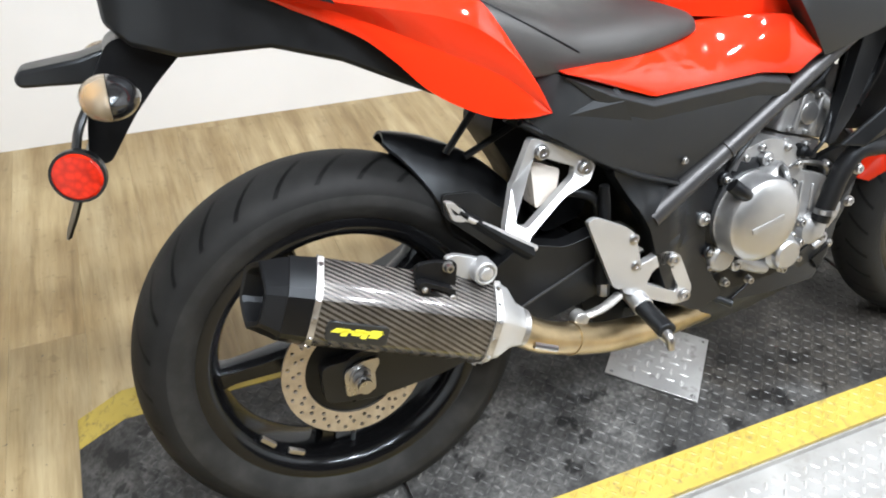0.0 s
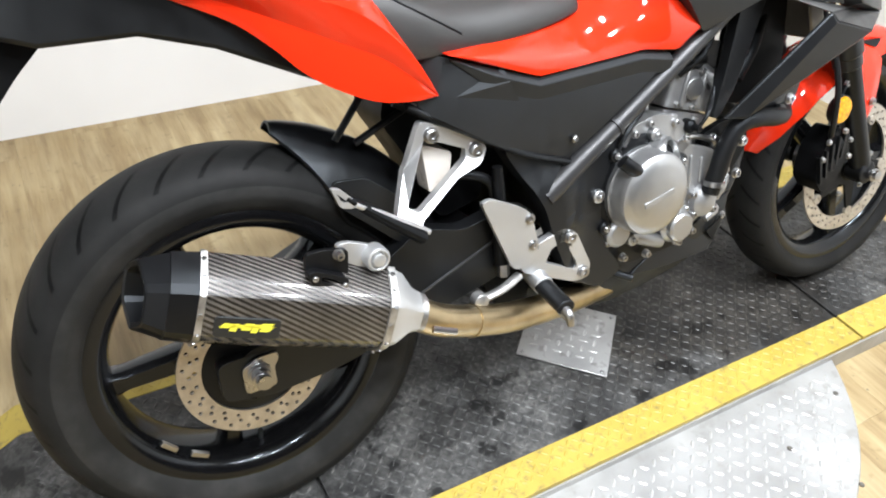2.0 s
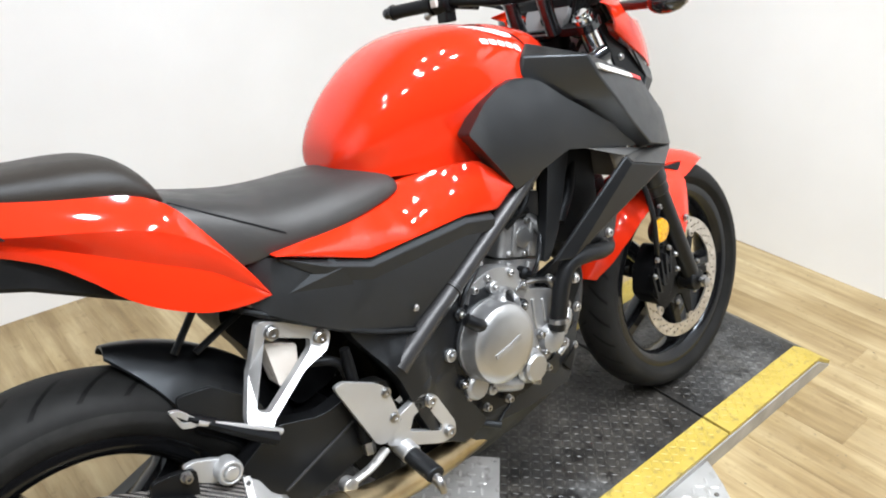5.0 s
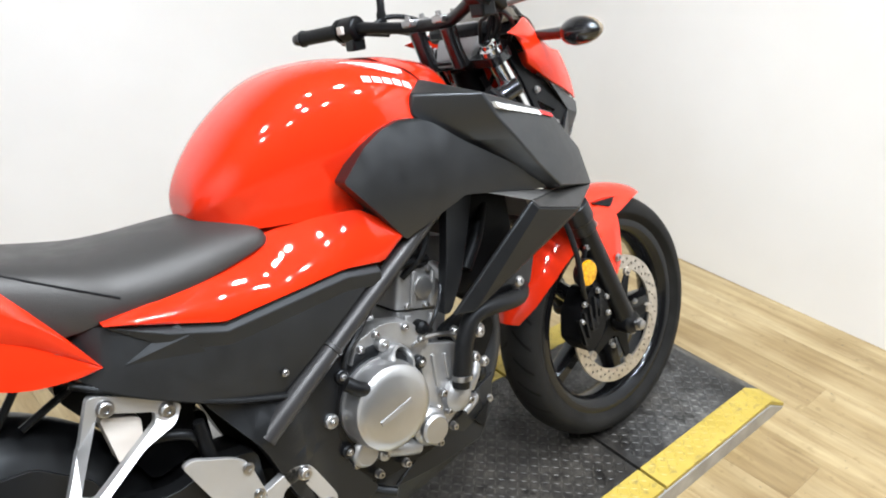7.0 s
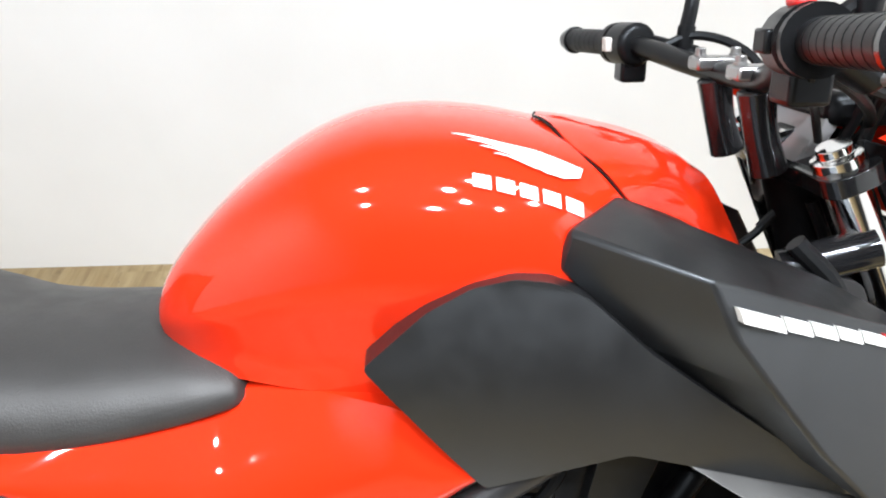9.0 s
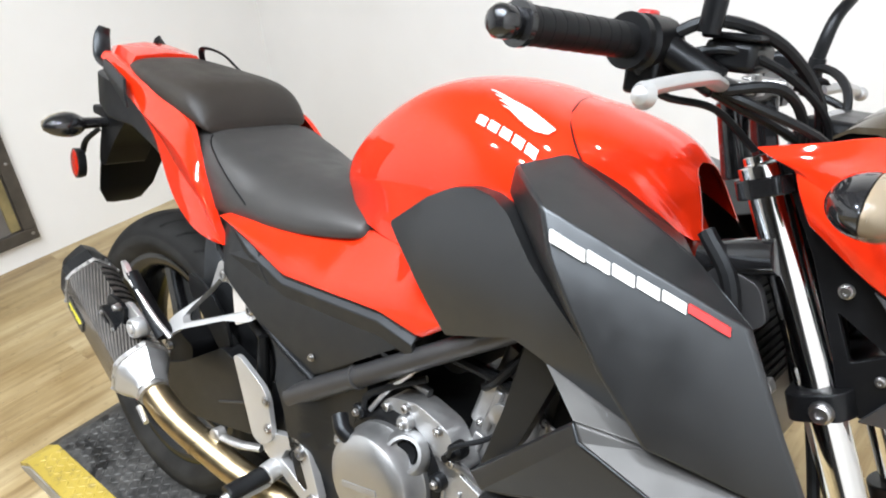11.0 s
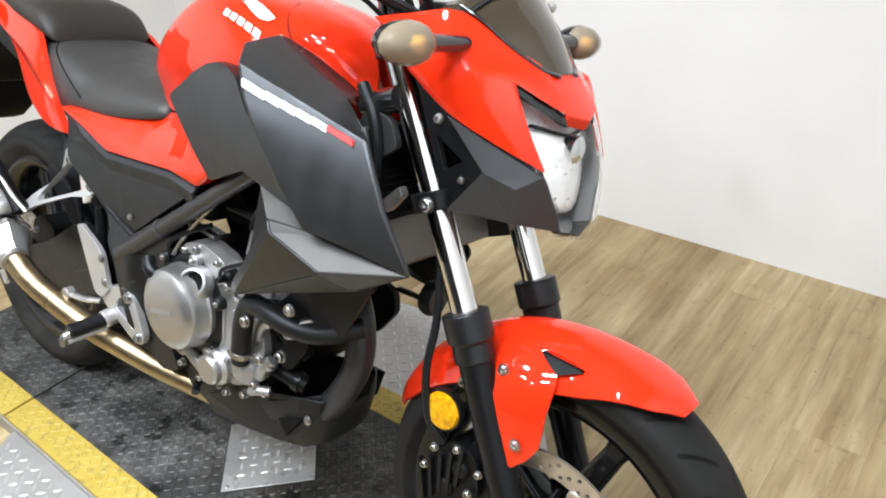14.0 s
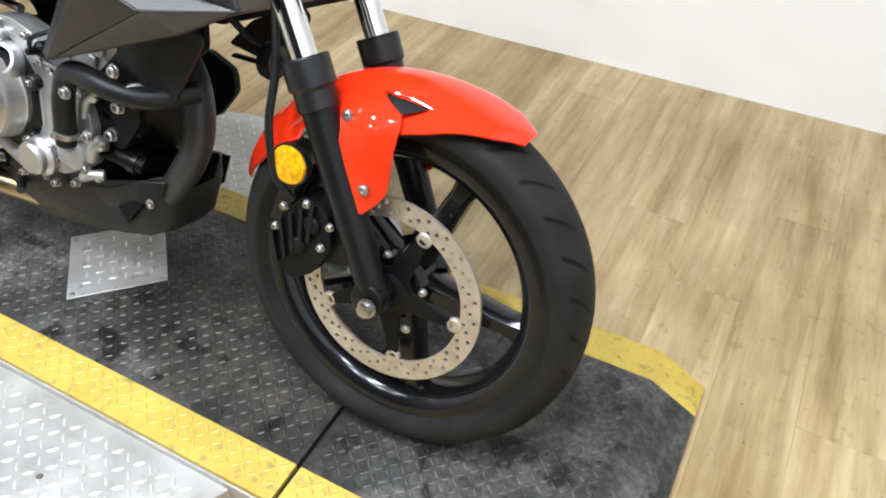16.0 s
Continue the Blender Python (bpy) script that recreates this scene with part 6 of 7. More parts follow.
for s in (-1, 1):
    part("tail_fairing", sheet(strips(TAIL, 40, (5, 5, 5), 0.0015), 0.01, -s), RED, bike, "glossy red tail fairing", angle=24, bevel=0.002)
    part("tail_inlet", panel(round_poly([(-0.15, 0.882), (-0.1, 0.875), (-0.022, 0.861), (-0.004, 0.845), (0.017, 0.8165), (-0.02, 0.829), (-0.06, 0.841), (-0.13, 0.862)], 0.004), lambda x, z: tail_depth(x, z) - 0.0035, 0.005, cuts=5, side=-s, fine=0.01), BLACK_PLASTIC, bike, "black plastic grab handle root", angle=45, bevel=0.0015)
    rows = []
    for j in range(11):
        u = j / 10
        row = []
        for k in range(41):
            x = 0.317 + 0.468 * k / 40
            lo, hi = along(PANEL_LOW, x), along(PANEL_TOP, x)
            row.append((x, -(0.15 * (1 - u) + along(PANEL_IN, x) * u) - 0.008 * math.sin(math.pi * u ** 0.8), lo + (hi - lo) * u))
        rows.append(row)
    part("side_panel", sheet(rows, 0.03, -s), RED, bike, "glossy red side panel", angle=60, bevel=0.004)
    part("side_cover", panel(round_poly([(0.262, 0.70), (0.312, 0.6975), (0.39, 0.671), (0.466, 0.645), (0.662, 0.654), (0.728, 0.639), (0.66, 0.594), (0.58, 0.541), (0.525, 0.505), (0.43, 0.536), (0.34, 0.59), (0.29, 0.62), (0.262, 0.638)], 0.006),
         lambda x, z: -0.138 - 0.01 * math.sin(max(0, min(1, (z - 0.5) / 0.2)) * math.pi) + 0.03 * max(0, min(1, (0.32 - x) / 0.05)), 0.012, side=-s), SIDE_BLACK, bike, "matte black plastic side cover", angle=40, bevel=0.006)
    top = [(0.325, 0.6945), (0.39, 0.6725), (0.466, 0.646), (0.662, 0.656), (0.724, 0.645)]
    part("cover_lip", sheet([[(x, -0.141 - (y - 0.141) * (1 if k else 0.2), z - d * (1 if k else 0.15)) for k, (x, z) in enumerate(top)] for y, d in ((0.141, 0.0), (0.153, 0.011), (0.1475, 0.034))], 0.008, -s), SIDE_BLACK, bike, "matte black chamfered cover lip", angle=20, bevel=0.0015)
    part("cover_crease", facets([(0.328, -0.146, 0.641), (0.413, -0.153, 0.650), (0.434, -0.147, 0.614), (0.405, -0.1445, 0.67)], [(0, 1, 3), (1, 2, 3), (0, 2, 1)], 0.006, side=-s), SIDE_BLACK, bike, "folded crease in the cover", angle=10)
bolt(bike, (0.533, -0.147, 0.54), 0.006, 0.005, name="cover_screw")
bolt(bike, (0.275, -0.118, 0.632), 0.006, 0.004, name="cover_screw")
part("tail_cowl", loft([[(x, -w, z0), (x, -w * 0.8, z1), (x, 0, z1 + 0.006), (x, w * 0.8, z1), (x, w, z0), (x, 0, z0 - 0.01)] for x, w, z0, z1 in ((-0.225, 0.03, 0.872, 0.885), (-0.205, 0.055, 0.87, 0.9), (-0.16, 0.066, 0.872, 0.907), (-0.08, 0.08, 0.872, 0.895))]), RED, bike, "glossy red tail cowl", angle=50)
part("tail_lamp", boxed((-0.235, -0.035, 0.845), (-0.21, 0.035, 0.87)), RED_REFL, bike, "red tail lamp", bevel=0.004)
for s in (-1, 1):
    part("grab_rail", tubed([(-0.10, s * 0.075, 0.862), (-0.15, s * 0.078, 0.868), (-0.195, s * 0.07, 0.88), (-0.215, s * 0.06, 0.915 - 0.01 * (s > 0)), (-0.212, s * 0.055, 0.935 - 0.02 * (s > 0))], lambda t: 0.011 + 0.006 * math.sin(t * math.pi), sides=12, flat=0.4), BLACK_PLASTIC, bike, "black grab rail")
part("undertail", loft([[(x, -w, zt), (x, -w, zb), (x, w, zb), (x, w, zt)] for x, w, zt, zb in ((-0.235, 0.05, 0.855, 0.81), (-0.21, 0.075, 0.853, 0.785), (-0.16, 0.085, 0.85, 0.768), (-0.055, 0.092, 0.84, 0.768), (0.03, 0.095, 0.82, 0.742), (0.148, 0.1, 0.76, 0.685), (0.25, 0.1, 0.70, 0.652), (0.30, 0.1, 0.67, 0.64))]), BLACK_PLASTIC, bike, "matte black undertail tray", bevel=0.006, angle=40)
holder = part("plate_bracket", cutout(round_poly([(-0.15, 0.772), (-0.19, 0.735), (-0.222, 0.70), (-0.262, 0.645), (-0.285, 0.652), (-0.276, 0.70), (-0.262, 0.745), (-0.235, 0.79), (-0.17, 0.80)], 0.012), [], -0.045, 0.045), SATIN_BLACK, bike, "black licence plate bracket", bevel=0.006)
part("mudflap", loft([[(x, 0.03 - w, z), (x + 0.005, 0.03 - w, z + 0.002), (x + 0.005, 0.03 + w, z + 0.002), (x, 0.03 + w, z)] for x, w, z in ((-0.258, 0.06, 0.70), (-0.275, 0.075, 0.67), (-0.295, 0.07, 0.63), (-0.318, 0.062, 0.58), (-0.335, 0.04, 0.545), (-0.339, 0.02, 0.54))]), SATIN_BLACK, holder, "black mudflap plate", angle=40)
part("plate_lamp", loft([[(x, -w, z0), (x, w, z0), (x, w, z1), (x, -w, z1)] for x, w, z0, z1 in ((-0.2, 0.03, 0.745, 0.79), (-0.27, 0.032, 0.742, 0.772), (-0.335, 0.028, 0.745, 0.765), (-0.342, 0.024, 0.748, 0.758))]), BLACK_PLASTIC, holder, bevel=0.004)
rr = part("rear_reflector", lathed([(0.01, 0.012), (0.026, 0.01), (0.0285, 0.004), (0.0285, -0.003), (0.0255, -0.006), (0.01, -0.0075)], sides=32), RED_REFL, bike, "round red rear reflector in black cup")
rr.matrix_local = Matrix.Translation((-0.297, -0.088, 0.65)) @ pose(0, 0, 0, 0, 0, -12)
part("reflector_cup", lathed([(0.012, 0.016), (0.029, 0.014), (0.0315, 0.006), (0.0315, -0.0035), (0.0288, -0.0035)], sides=32), BLACK_PLASTIC, rr)
part("reflector_arm", tubed([(-0.295, -0.075, 0.672), (-0.285, -0.07, 0.70), (-0.268, -0.05, 0.725)], 0.008, sides=8, flat=0.6), BLACK_PLASTIC, bike)


def turn_signal(m, name, sgn, label):
    """A stalked pod whose lens half faces +x of its own axes."""
    e = part(name, tubed([(0, sgn * -0.025, 0), (0, sgn * 0.03, 0), (0, sgn * 0.05, 0)], lambda t: 0.012 + 0.003 * t, sides=14, smooth=False), GLOSS_BLACK, bike, label)
    prof = [(0.013, 0.052), (0.021, 0.055), (0.028, 0.066), (0.031, 0.08), (0.029, 0.096), (0.023, 0.112), (0.013, 0.125), (0.001, 0.13)]
    for nm, mat, keep, lab in (("shell", GLOSS_BLACK, -1, ""), ("lens", TURN_LENS, 1, "clear turn signal lens")):
        bm = lathed([(r, sgn * h) for r, h in prof], sides=36)
        bmesh.ops.bisect_plane(bm, geom=bm.verts[:] + bm.edges[:] + bm.faces[:], plane_co=(-0.002, 0, 0), plane_no=(-keep, 0, 0), clear_outer=True)
        bmesh.ops.holes_fill(bm, edges=[d for d in bm.edges if d.is_boundary], sides=0)
        for v in bm.verts:
            v.co.x *= 1.1 if keep < 0 else 0.95
            v.co.x += keep * 0.0005
        part(nm, bm, mat, e, lab, angle=50).visible_shadow = keep < 0
    bm = bmesh.new()
    bm.faces.new([bm.verts.new((0.003, sgn * h, r * 0.9)) for r, h in prof] + [bm.verts.new((0.003, sgn * h, -r * 0.9)) for r, h in reversed(prof)])
    bmesh.ops.solidify(bm, geom=bm.faces[:], thickness=0.002)
    part("reflector", bm, BRUSHED, e, "silver lamp reflector")
    part("bulb", lathed([(0.002, -0.011), (0.009, -0.004), (0.009, 0.004), (0.002, 0.011)], (0.01, sgn * 0.08, 0), sides=16), AMBER, e, "amber bulb")
    e.matrix_local = m @ Matrix.Diagonal((1, 1, 0.82, 1))
    return e


for s in (-1, 1):
    turn_signal(Matrix.Translation((-0.245, s * 0.045, 0.743)) @ pose(0, 0, 0, 0, 0, 180), "rear_turn_signal", -s, "black stalked rear turn signal")
    turn_signal(Matrix.Translation((1.188, s * 0.12 + 0.004, 0.934)), "front_turn_signal", s, "black stalked front turn signal with clear lens")

# ---- radiator shrouds ----
S = dict(A=(0.842, -0.147, 0.888), A2=(0.885, -0.118, 0.905), K=(0.923, -0.22, 0.875), T=(1.045, -0.142, 0.843), F=(1.118, -0.176, 0.806), E1=(0.942, -0.227, 0.833), E2=(0.975, -0.232, 0.79), E3=(1.013, -0.232, 0.742), E4=(1.066, -0.23, 0.688),
         TIP=(1.205, -0.176, 0.652), L1=(0.835, -0.142, 0.858), L2=(0.89, -0.162, 0.805), L3=(0.99, -0.19, 0.735), D=(1.07, -0.196, 0.677), C=(0.9946, -0.227, 0.6806), C2=(1.006, -0.232, 0.6655), G=(0.8397, -0.165, 0.5165), H=(0.872, -0.184, 0.515), R=(1.103, -0.232, 0.638), U=(0.9, -0.168, 0.7225), D1=(1.077, -0.203, 0.676), H2=(1.128, -0.192, 0.61),
         F2=(1.165, -0.19, 0.73), M1=(1.05, -0.21, 0.80), M2=(1.12, -0.215, 0.72), AI=(0.94, -0.092, 0.882), TI=(1.01, -0.078, 0.838))
for s in (-1, 1):
    keys = list(S)
    vs = [S[k] for k in keys]
    ix = {k: i for i, k in enumerate(keys)}
    q = lambda *names: [tuple(ix[n] for n in f.split()) for f in names]
    def skin(name, fs, mat, label, thick=0.008, ang=22, soft=0.004):
        used = sorted({i for f in fs for i in f})
        re = {o: n for n, o in enumerate(used)}
        return part(name, facets([vs[i] for i in used], [tuple(re[i] for i in f) for f in fs], thick, side=-s), mat, bike, label, angle=ang, bevel=soft, segs=3)
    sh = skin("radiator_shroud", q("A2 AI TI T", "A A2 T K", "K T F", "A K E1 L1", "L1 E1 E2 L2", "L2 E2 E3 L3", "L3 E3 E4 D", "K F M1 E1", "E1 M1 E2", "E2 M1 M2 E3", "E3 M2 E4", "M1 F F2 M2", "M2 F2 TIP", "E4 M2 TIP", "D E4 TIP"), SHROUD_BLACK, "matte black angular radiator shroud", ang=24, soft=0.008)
    # top facet painted lit, side facets shaded, leg black for its shaded facets
    skin("shroud_fin_top", q("U D1 C"), FIN_LIT, "top facet of the shroud fin, grey painted as lit", ang=4)
    skin("shroud_fin", q("C D1 C2", "D1 TIP R C2", "R TIP H2", "R H2 H"), FIN_SHADED, "side facets of the shroud fin, grey painted as shaded", ang=12)
    skin("shroud_leg", q("C2 R H", "C C2 H G"), BLACK_PLASTIC, "black lower shroud leg", ang=4)
    if s < 0:
        # white model bar with a red end along the upper edge of the shroud
        a, b = Vector(S["E1"]) * 0.88 + Vector(S["K"]) * 0.12, Vector(S["F"]) * 0.97 + Vector(S["F2"]) * 0.03
        n = Vector((0.25, -0.9, 0.35)).normalized()
        def strip(t0, t1, h0, h1, mat, nm):
            # follows the outer facet between the ridge and the front corner
            bm = bmesh.new()
            K_, F_, M_, E_ = (Vector(S[k]) for k in ("K", "F", "M1", "E1"))
            quad = []
            for t, h in ((t0 + 0.012, h0), (t1 + 0.008, h0), (t1 - 0.006, h1), (t0 - 0.002, h1)):
                up_ = K_.lerp(F_, t)
                lo_ = up_ + (E_ - K_) * 0.6 + (M_ - K_.lerp(F_, 0.5)) * 0.4
                quad.append(up_.lerp(lo_, h))
            off = Vector((0.2, -1, 0.1)).normalized()
            vv = [bm.verts.new(p + off * 0.0058) for p in quad] + [bm.verts.new(p - off * 0.003) for p in quad]
            for f in ((0, 1, 2, 3), (7, 6, 5, 4), (0, 4, 5, 1), (1, 5, 6, 2), (2, 6, 7, 3), (3, 7, 4, 0)):
                bm.faces.new([vv[i] for i in f])
            part(nm, bm, mat, sh)
        for t0, t1, h0, h1 in ((0.03, 0.21, 0.38, 0.64), (0.222, 0.335, 0.33, 0.585), (0.347, 0.455, 0.295, 0.54), (0.467, 0.575, 0.26, 0.49), (0.587, 0.70, 0.225, 0.44)):
            strip(t0, t1, h0, h1, WHITE_DECAL, "model_bar")
        strip(0.71, 0.9, 0.18, 0.36, RED_DECAL, "model_bar")
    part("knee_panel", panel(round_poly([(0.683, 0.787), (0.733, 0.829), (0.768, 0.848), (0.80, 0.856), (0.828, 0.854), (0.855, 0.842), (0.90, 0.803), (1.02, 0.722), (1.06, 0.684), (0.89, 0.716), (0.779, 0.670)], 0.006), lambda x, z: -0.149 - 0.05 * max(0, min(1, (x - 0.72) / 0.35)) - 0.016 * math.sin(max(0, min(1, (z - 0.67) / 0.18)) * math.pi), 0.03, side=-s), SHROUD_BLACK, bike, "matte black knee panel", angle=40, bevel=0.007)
    part("radiator_guard", panel(round_poly([(0.886, 0.724), (0.94, 0.706), (0.915, 0.635), (0.887, 0.56), (0.855, 0.512), (0.838, 0.512), (0.862, 0.6)], 0.008), lambda x, z: -0.14, 0.02, side=-s), BLACK_PLASTIC, bike, "black radiator side guard", bevel=0.003)
    part("lower_shroud", panel(round_poly([(0.92, 0.5), (0.97, 0.55), (1.08, 0.60), (1.1, 0.585), (1.055, 0.492), (1.0, 0.488)], 0.01), lambda x, z: -0.142 + 0.2 * max(0, x - 1.0), 0.006, side=-s), BLACK_PLASTIC, bike, bevel=0.002)

part("head_bracket", cutout(round_poly([(1.035, 0.80), (1.06, 0.835), (1.1, 0.825), (1.115, 0.79), (1.08, 0.765), (1.05, 0.77)], 0.01), [circle(1.075, 0.8, 0.012, 14)], -0.112, -0.1), FRAME_GREY, bike, "grey steel steering head bracket", bevel=0.002)
part("horn_bracket", cutout(round_poly([(1.1, 0.715), (1.128, 0.742), (1.135, 0.73), (1.11, 0.7)], 0.004), [], -0.118, -0.104), STRAP, bike, "bare steel bracket", bevel=0.0015)
part("wiring_loom", tubed([(1.04, -0.105, 0.86), (1.075, -0.115, 0.82), (1.085, -0.118, 0.76), (1.07, -0.115, 0.7)], 0.009, sides=10), CABLE, bike, "taped black wiring loom")
# added dark panel in place of the shade behind the shroud
part("gap_shade_panel", cutout(round_poly([(0.89, 0.52), (0.92, 0.72), (1.06, 0.72), (1.07, 0.56), (1.0, 0.5)], 0.01), [], -0.085, -0.075), DEEP_BLACK, bike, "dark panel added to fill the gap behind the shroud", bevel=0.002)
# ---- headlight and cowl ----
HY = 0.018
COWL = [[(1.077, -0.153, 0.951), (1.125, -0.134, 0.962), (1.172, -0.104, 0.970), (1.225, -0.074, 0.938), (1.268, -0.038, 0.909), (1.306, -0.038, 0.862)],
        [(1.110, -0.145, 0.937), (1.150, -0.139, 0.918), (1.190, -0.131, 0.908), (1.225, -0.116, 0.904), (1.258, -0.098, 0.899)],
        [(1.130, -0.139, 0.892), (1.190, -0.132, 0.851), (1.250, -0.113, 0.823), (1.309, -0.083, 0.796)]]
LOWER = [(1.19, -0.132, 0.848), (1.309, -0.084, 0.790), (1.319, -0.056, 0.748), (1.244, -0.119, 0.786), (1.205, -0.131, 0.731), (1.275, -0.085, 0.721), (1.324, -0.045, 0.716), (1.33, 0.0, 0.704), (1.25, 0.0, 0.70), (1.286, -0.104, 0.772)]
for s in (-1, 1):
    ob = part("headlight_cowl", sheet(strips(COWL, 16, (6, 6), 0.005), 0.006, side=-s), RED, bike, "glossy red headlight cowl", angle=24, bevel=0.0015)
    ob.location.y = HY
    ob = part("lower_cowl", facets(LOWER, [(0, 1, 3), (3, 1, 9), (9, 1, 2), (3, 9, 5), (9, 2, 6, 5), (4, 3, 5), (4, 5, 8), (5, 6, 7, 8)], 0.006, side=-s), COWL_GREY, bike, "dark grey lower headlight cowl", angle=12, bevel=0.003)
    ob.location.y = HY
    part("headlight_stay", cutout(round_poly([(1.085, 0.944), (1.122, 0.934), (1.14, 0.885), (1.195, 0.85), (1.246, 0.786), (1.208, 0.726), (1.185, 0.735), (1.165, 0.79), (1.135, 0.86), (1.1, 0.92)], 0.008), [round_poly([(1.165, 0.818), (1.212, 0.792), (1.185, 0.775)], 0.004), circle(1.19, 0.745, 0.006, 12)], HY + s * 0.116, HY + s * 0.108), SATIN_BLACK, bike, "black headlight stay", bevel=0.002)
    bolt(bike, (1.168, HY + s * 0.116, 0.838), 0.007, 0.006, sgn=s, name="stay_bolt")
    bolt(bike, (1.212, HY + s * 0.116, 0.768), 0.005, 0.005, sgn=s, name="stay_bolt")
bm = facets([(1.264, -0.04, 0.912), (1.277, 0.0, 0.906), (1.264, 0.04, 0.912), (1.307, -0.038, 0.862), (1.319, 0.0, 0.855), (1.307, 0.038, 0.862), (1.302, -0.036, 0.85), (1.314, 0.0, 0.843), (1.302, 0.036, 0.85)], [(0, 3, 4, 1), (1, 4, 5, 2), (3, 6, 7, 4), (4, 7, 8, 5)], 0.006, inward=(-0.8, 0, -0.5))
part("cowl_nose", bm, RED, bike, "glossy red cowl nose", angle=30, bevel=0.003).location.y = HY
lamp_bowl = part("headlight", loft([[(1.25, 0.055 * math.cos(a) + HY, 0.80 + 0.06 * math.sin(a)) for a in (2 * math.pi * k / 20 for k in range(20))], [(1.19, 0.025 * math.cos(a) + HY, 0.80 + 0.025 * math.sin(a)) for a in (2 * math.pi * k / 20 for k in range(20))]]), HEADLAMP, bike, "clear headlight with chrome reflector")
lens_v = [(1.256, -0.09, 0.890), (1.306, 0.0, 0.846), (1.256, 0.09, 0.890), (1.306, -0.078, 0.797), (1.328, 0.0, 0.80), (1.306, 0.078, 0.797), (1.326, -0.047, 0.72), (1.338, 0.0, 0.712), (1.326, 0.047, 0.72)]
lens_v = [(x + 0.002, y + HY, z) for x, y, z in lens_v]


def bowed(back, wide, tall=1.0, skin=True):
    """A bowed shell between the three level lines of the lens."""
    rows_ = []
    for mid_, hi_ in spline_rows:
        rows_.append([(mid_.x - back - (mid_.x - hi_.x) * abs(q_) ** 2.4, HY + (hi_.y - HY) * q_ * wide, mid_.z + (hi_.z - mid_.z) * abs(q_) ** 1.5) for q_ in (k_ / 6 - 1 for k_ in range(13))])
    rows_ = [[(x_, y_, 0.87 - (0.87 - z_) * tall) for x_, y_, z_ in r_] for r_ in rows_]
    if not skin:
        return rows_
    return loft([r_ + [(x_ - 0.004, y_, z_) for x_, y_, z_ in reversed(r_)] for r_ in rows_])


edge_pts = spline([lens_v[2], lens_v[5], lens_v[8], (1.312, HY + 0.03, 0.703)], 5)
mid_pts = spline([lens_v[1], lens_v[4], lens_v[7], (1.325, HY, 0.698)], 5)
spline_rows = [(Vector(b), Vector(a)) for a, b in zip(edge_pts, mid_pts)]
part("lens", bowed(0.0, 1.0), LENS, lamp_bowl, "clear plastic headlight lens", angle=60).visible_shadow = False
part("reflector", bowed(0.03, 0.86, 0.83), HEADLAMP, lamp_bowl, "bright lamp reflector", angle=60)
near_, deep_ = bowed(0.006, 0.97, 0.98, False), bowed(0.029, 0.86, 0.83, False)
rim_ = [[r_[0] for r_ in g_] + g_[-1][1:-1] + [r_[-1] for r_ in reversed(g_)] for g_ in (near_, deep_)]
bm = bmesh.new()
rim_v = [[bm.verts.new(p_) for p_ in r_] for r_ in rim_]
for k in range(len(rim_v[0]) - 1):
    bm.faces.new((rim_v[0][k], rim_v[0][k + 1], rim_v[1][k + 1], rim_v[1][k]))
bmesh.ops.solidify(bm, geom=bm.faces[:], thickness=0.002)
part("lamp_surround", bm, CHIN, lamp_bowl, "frosted plastic lamp surround", angle=50).visible_shadow = False
for s in (-1, 1):
    part("brow", facets([(1.258, s * 0.097 + HY, 0.896), (1.305, s * 0.037 + HY, 0.858), (1.262, s * 0.094 + HY, 0.884), (1.308, s * 0.035 + HY, 0.845)], [(0, 1, 3, 2)], 0.008, inward=(-1, 0, 0)), GLOSS_BLACK, lamp_bowl, bevel=0.002)
part("bulb_shade", lathed([(0.018, 0.0), (0.018, 0.02), (0.012, 0.024)], (1.288, HY, 0.815), sides=20, axis="x"), CHROME, lamp_bowl)
part("lamp_bar", tubed([(1.272, HY - 0.066, 0.846), (1.29, HY - 0.03, 0.836), (1.294, HY, 0.832), (1.29, HY + 0.03, 0.836), (1.272, HY + 0.066, 0.846)], 0.0025, sides=8), SATIN_BLACK, lamp_bowl)

# smoked screen over the instruments
def screen_ring(x, w, z, k):
    return [(x - 0.02 * abs(q) ** 2 * k, w * q + HY, z - 0.03 * k * abs(q) ** 2.2) for q in (-1, -0.8, -0.55, -0.28, 0, 0.28, 0.55, 0.8, 1)]
rings = [screen_ring(1.115, 0.075, 0.965, 0.3), screen_ring(1.15, 0.086, 0.995, 0.7), screen_ring(1.182, 0.09, 1.011, 1.15), screen_ring(1.212, 0.084, 0.995, 1.0), screen_ring(1.245, 0.067, 0.954, 0.7), screen_ring(1.268, 0.045, 0.92, 0.35), screen_ring(1.276, 0.03, 0.907, 0.15)]
rings = [r + [(x - 0.004, y, z - 0.006) for x, y, z in reversed(r)] for r in rings]
part("screen", loft(rings), SMOKE, bike, "smoked brown instrument screen", angle=40)
back = part("instrument_back", cutout(round_poly([(-0.045, -0.045), (0.045, -0.045), (0.058, 0.0), (0.05, 0.04), (-0.05, 0.04), (-0.058, 0.0)], 0.012), [], -0.006, 0.006), LAMP_GREY, bike, "grey plastic instrument back cover", bevel=0.003)
back.matrix_local = Matrix.Translation((1.082, 0.005, 0.94)) @ pose(0, 0, 0, 0, 28, 0) @ pose(0, 0, 0, 0, 0, 90)
part("instrument_housing", boxed((1.08, -0.075 + HY, 0.945), (1.19, 0.075 + HY, 0.975)), SATIN_BLACK, bike, "black instrument housing", bevel=0.01)
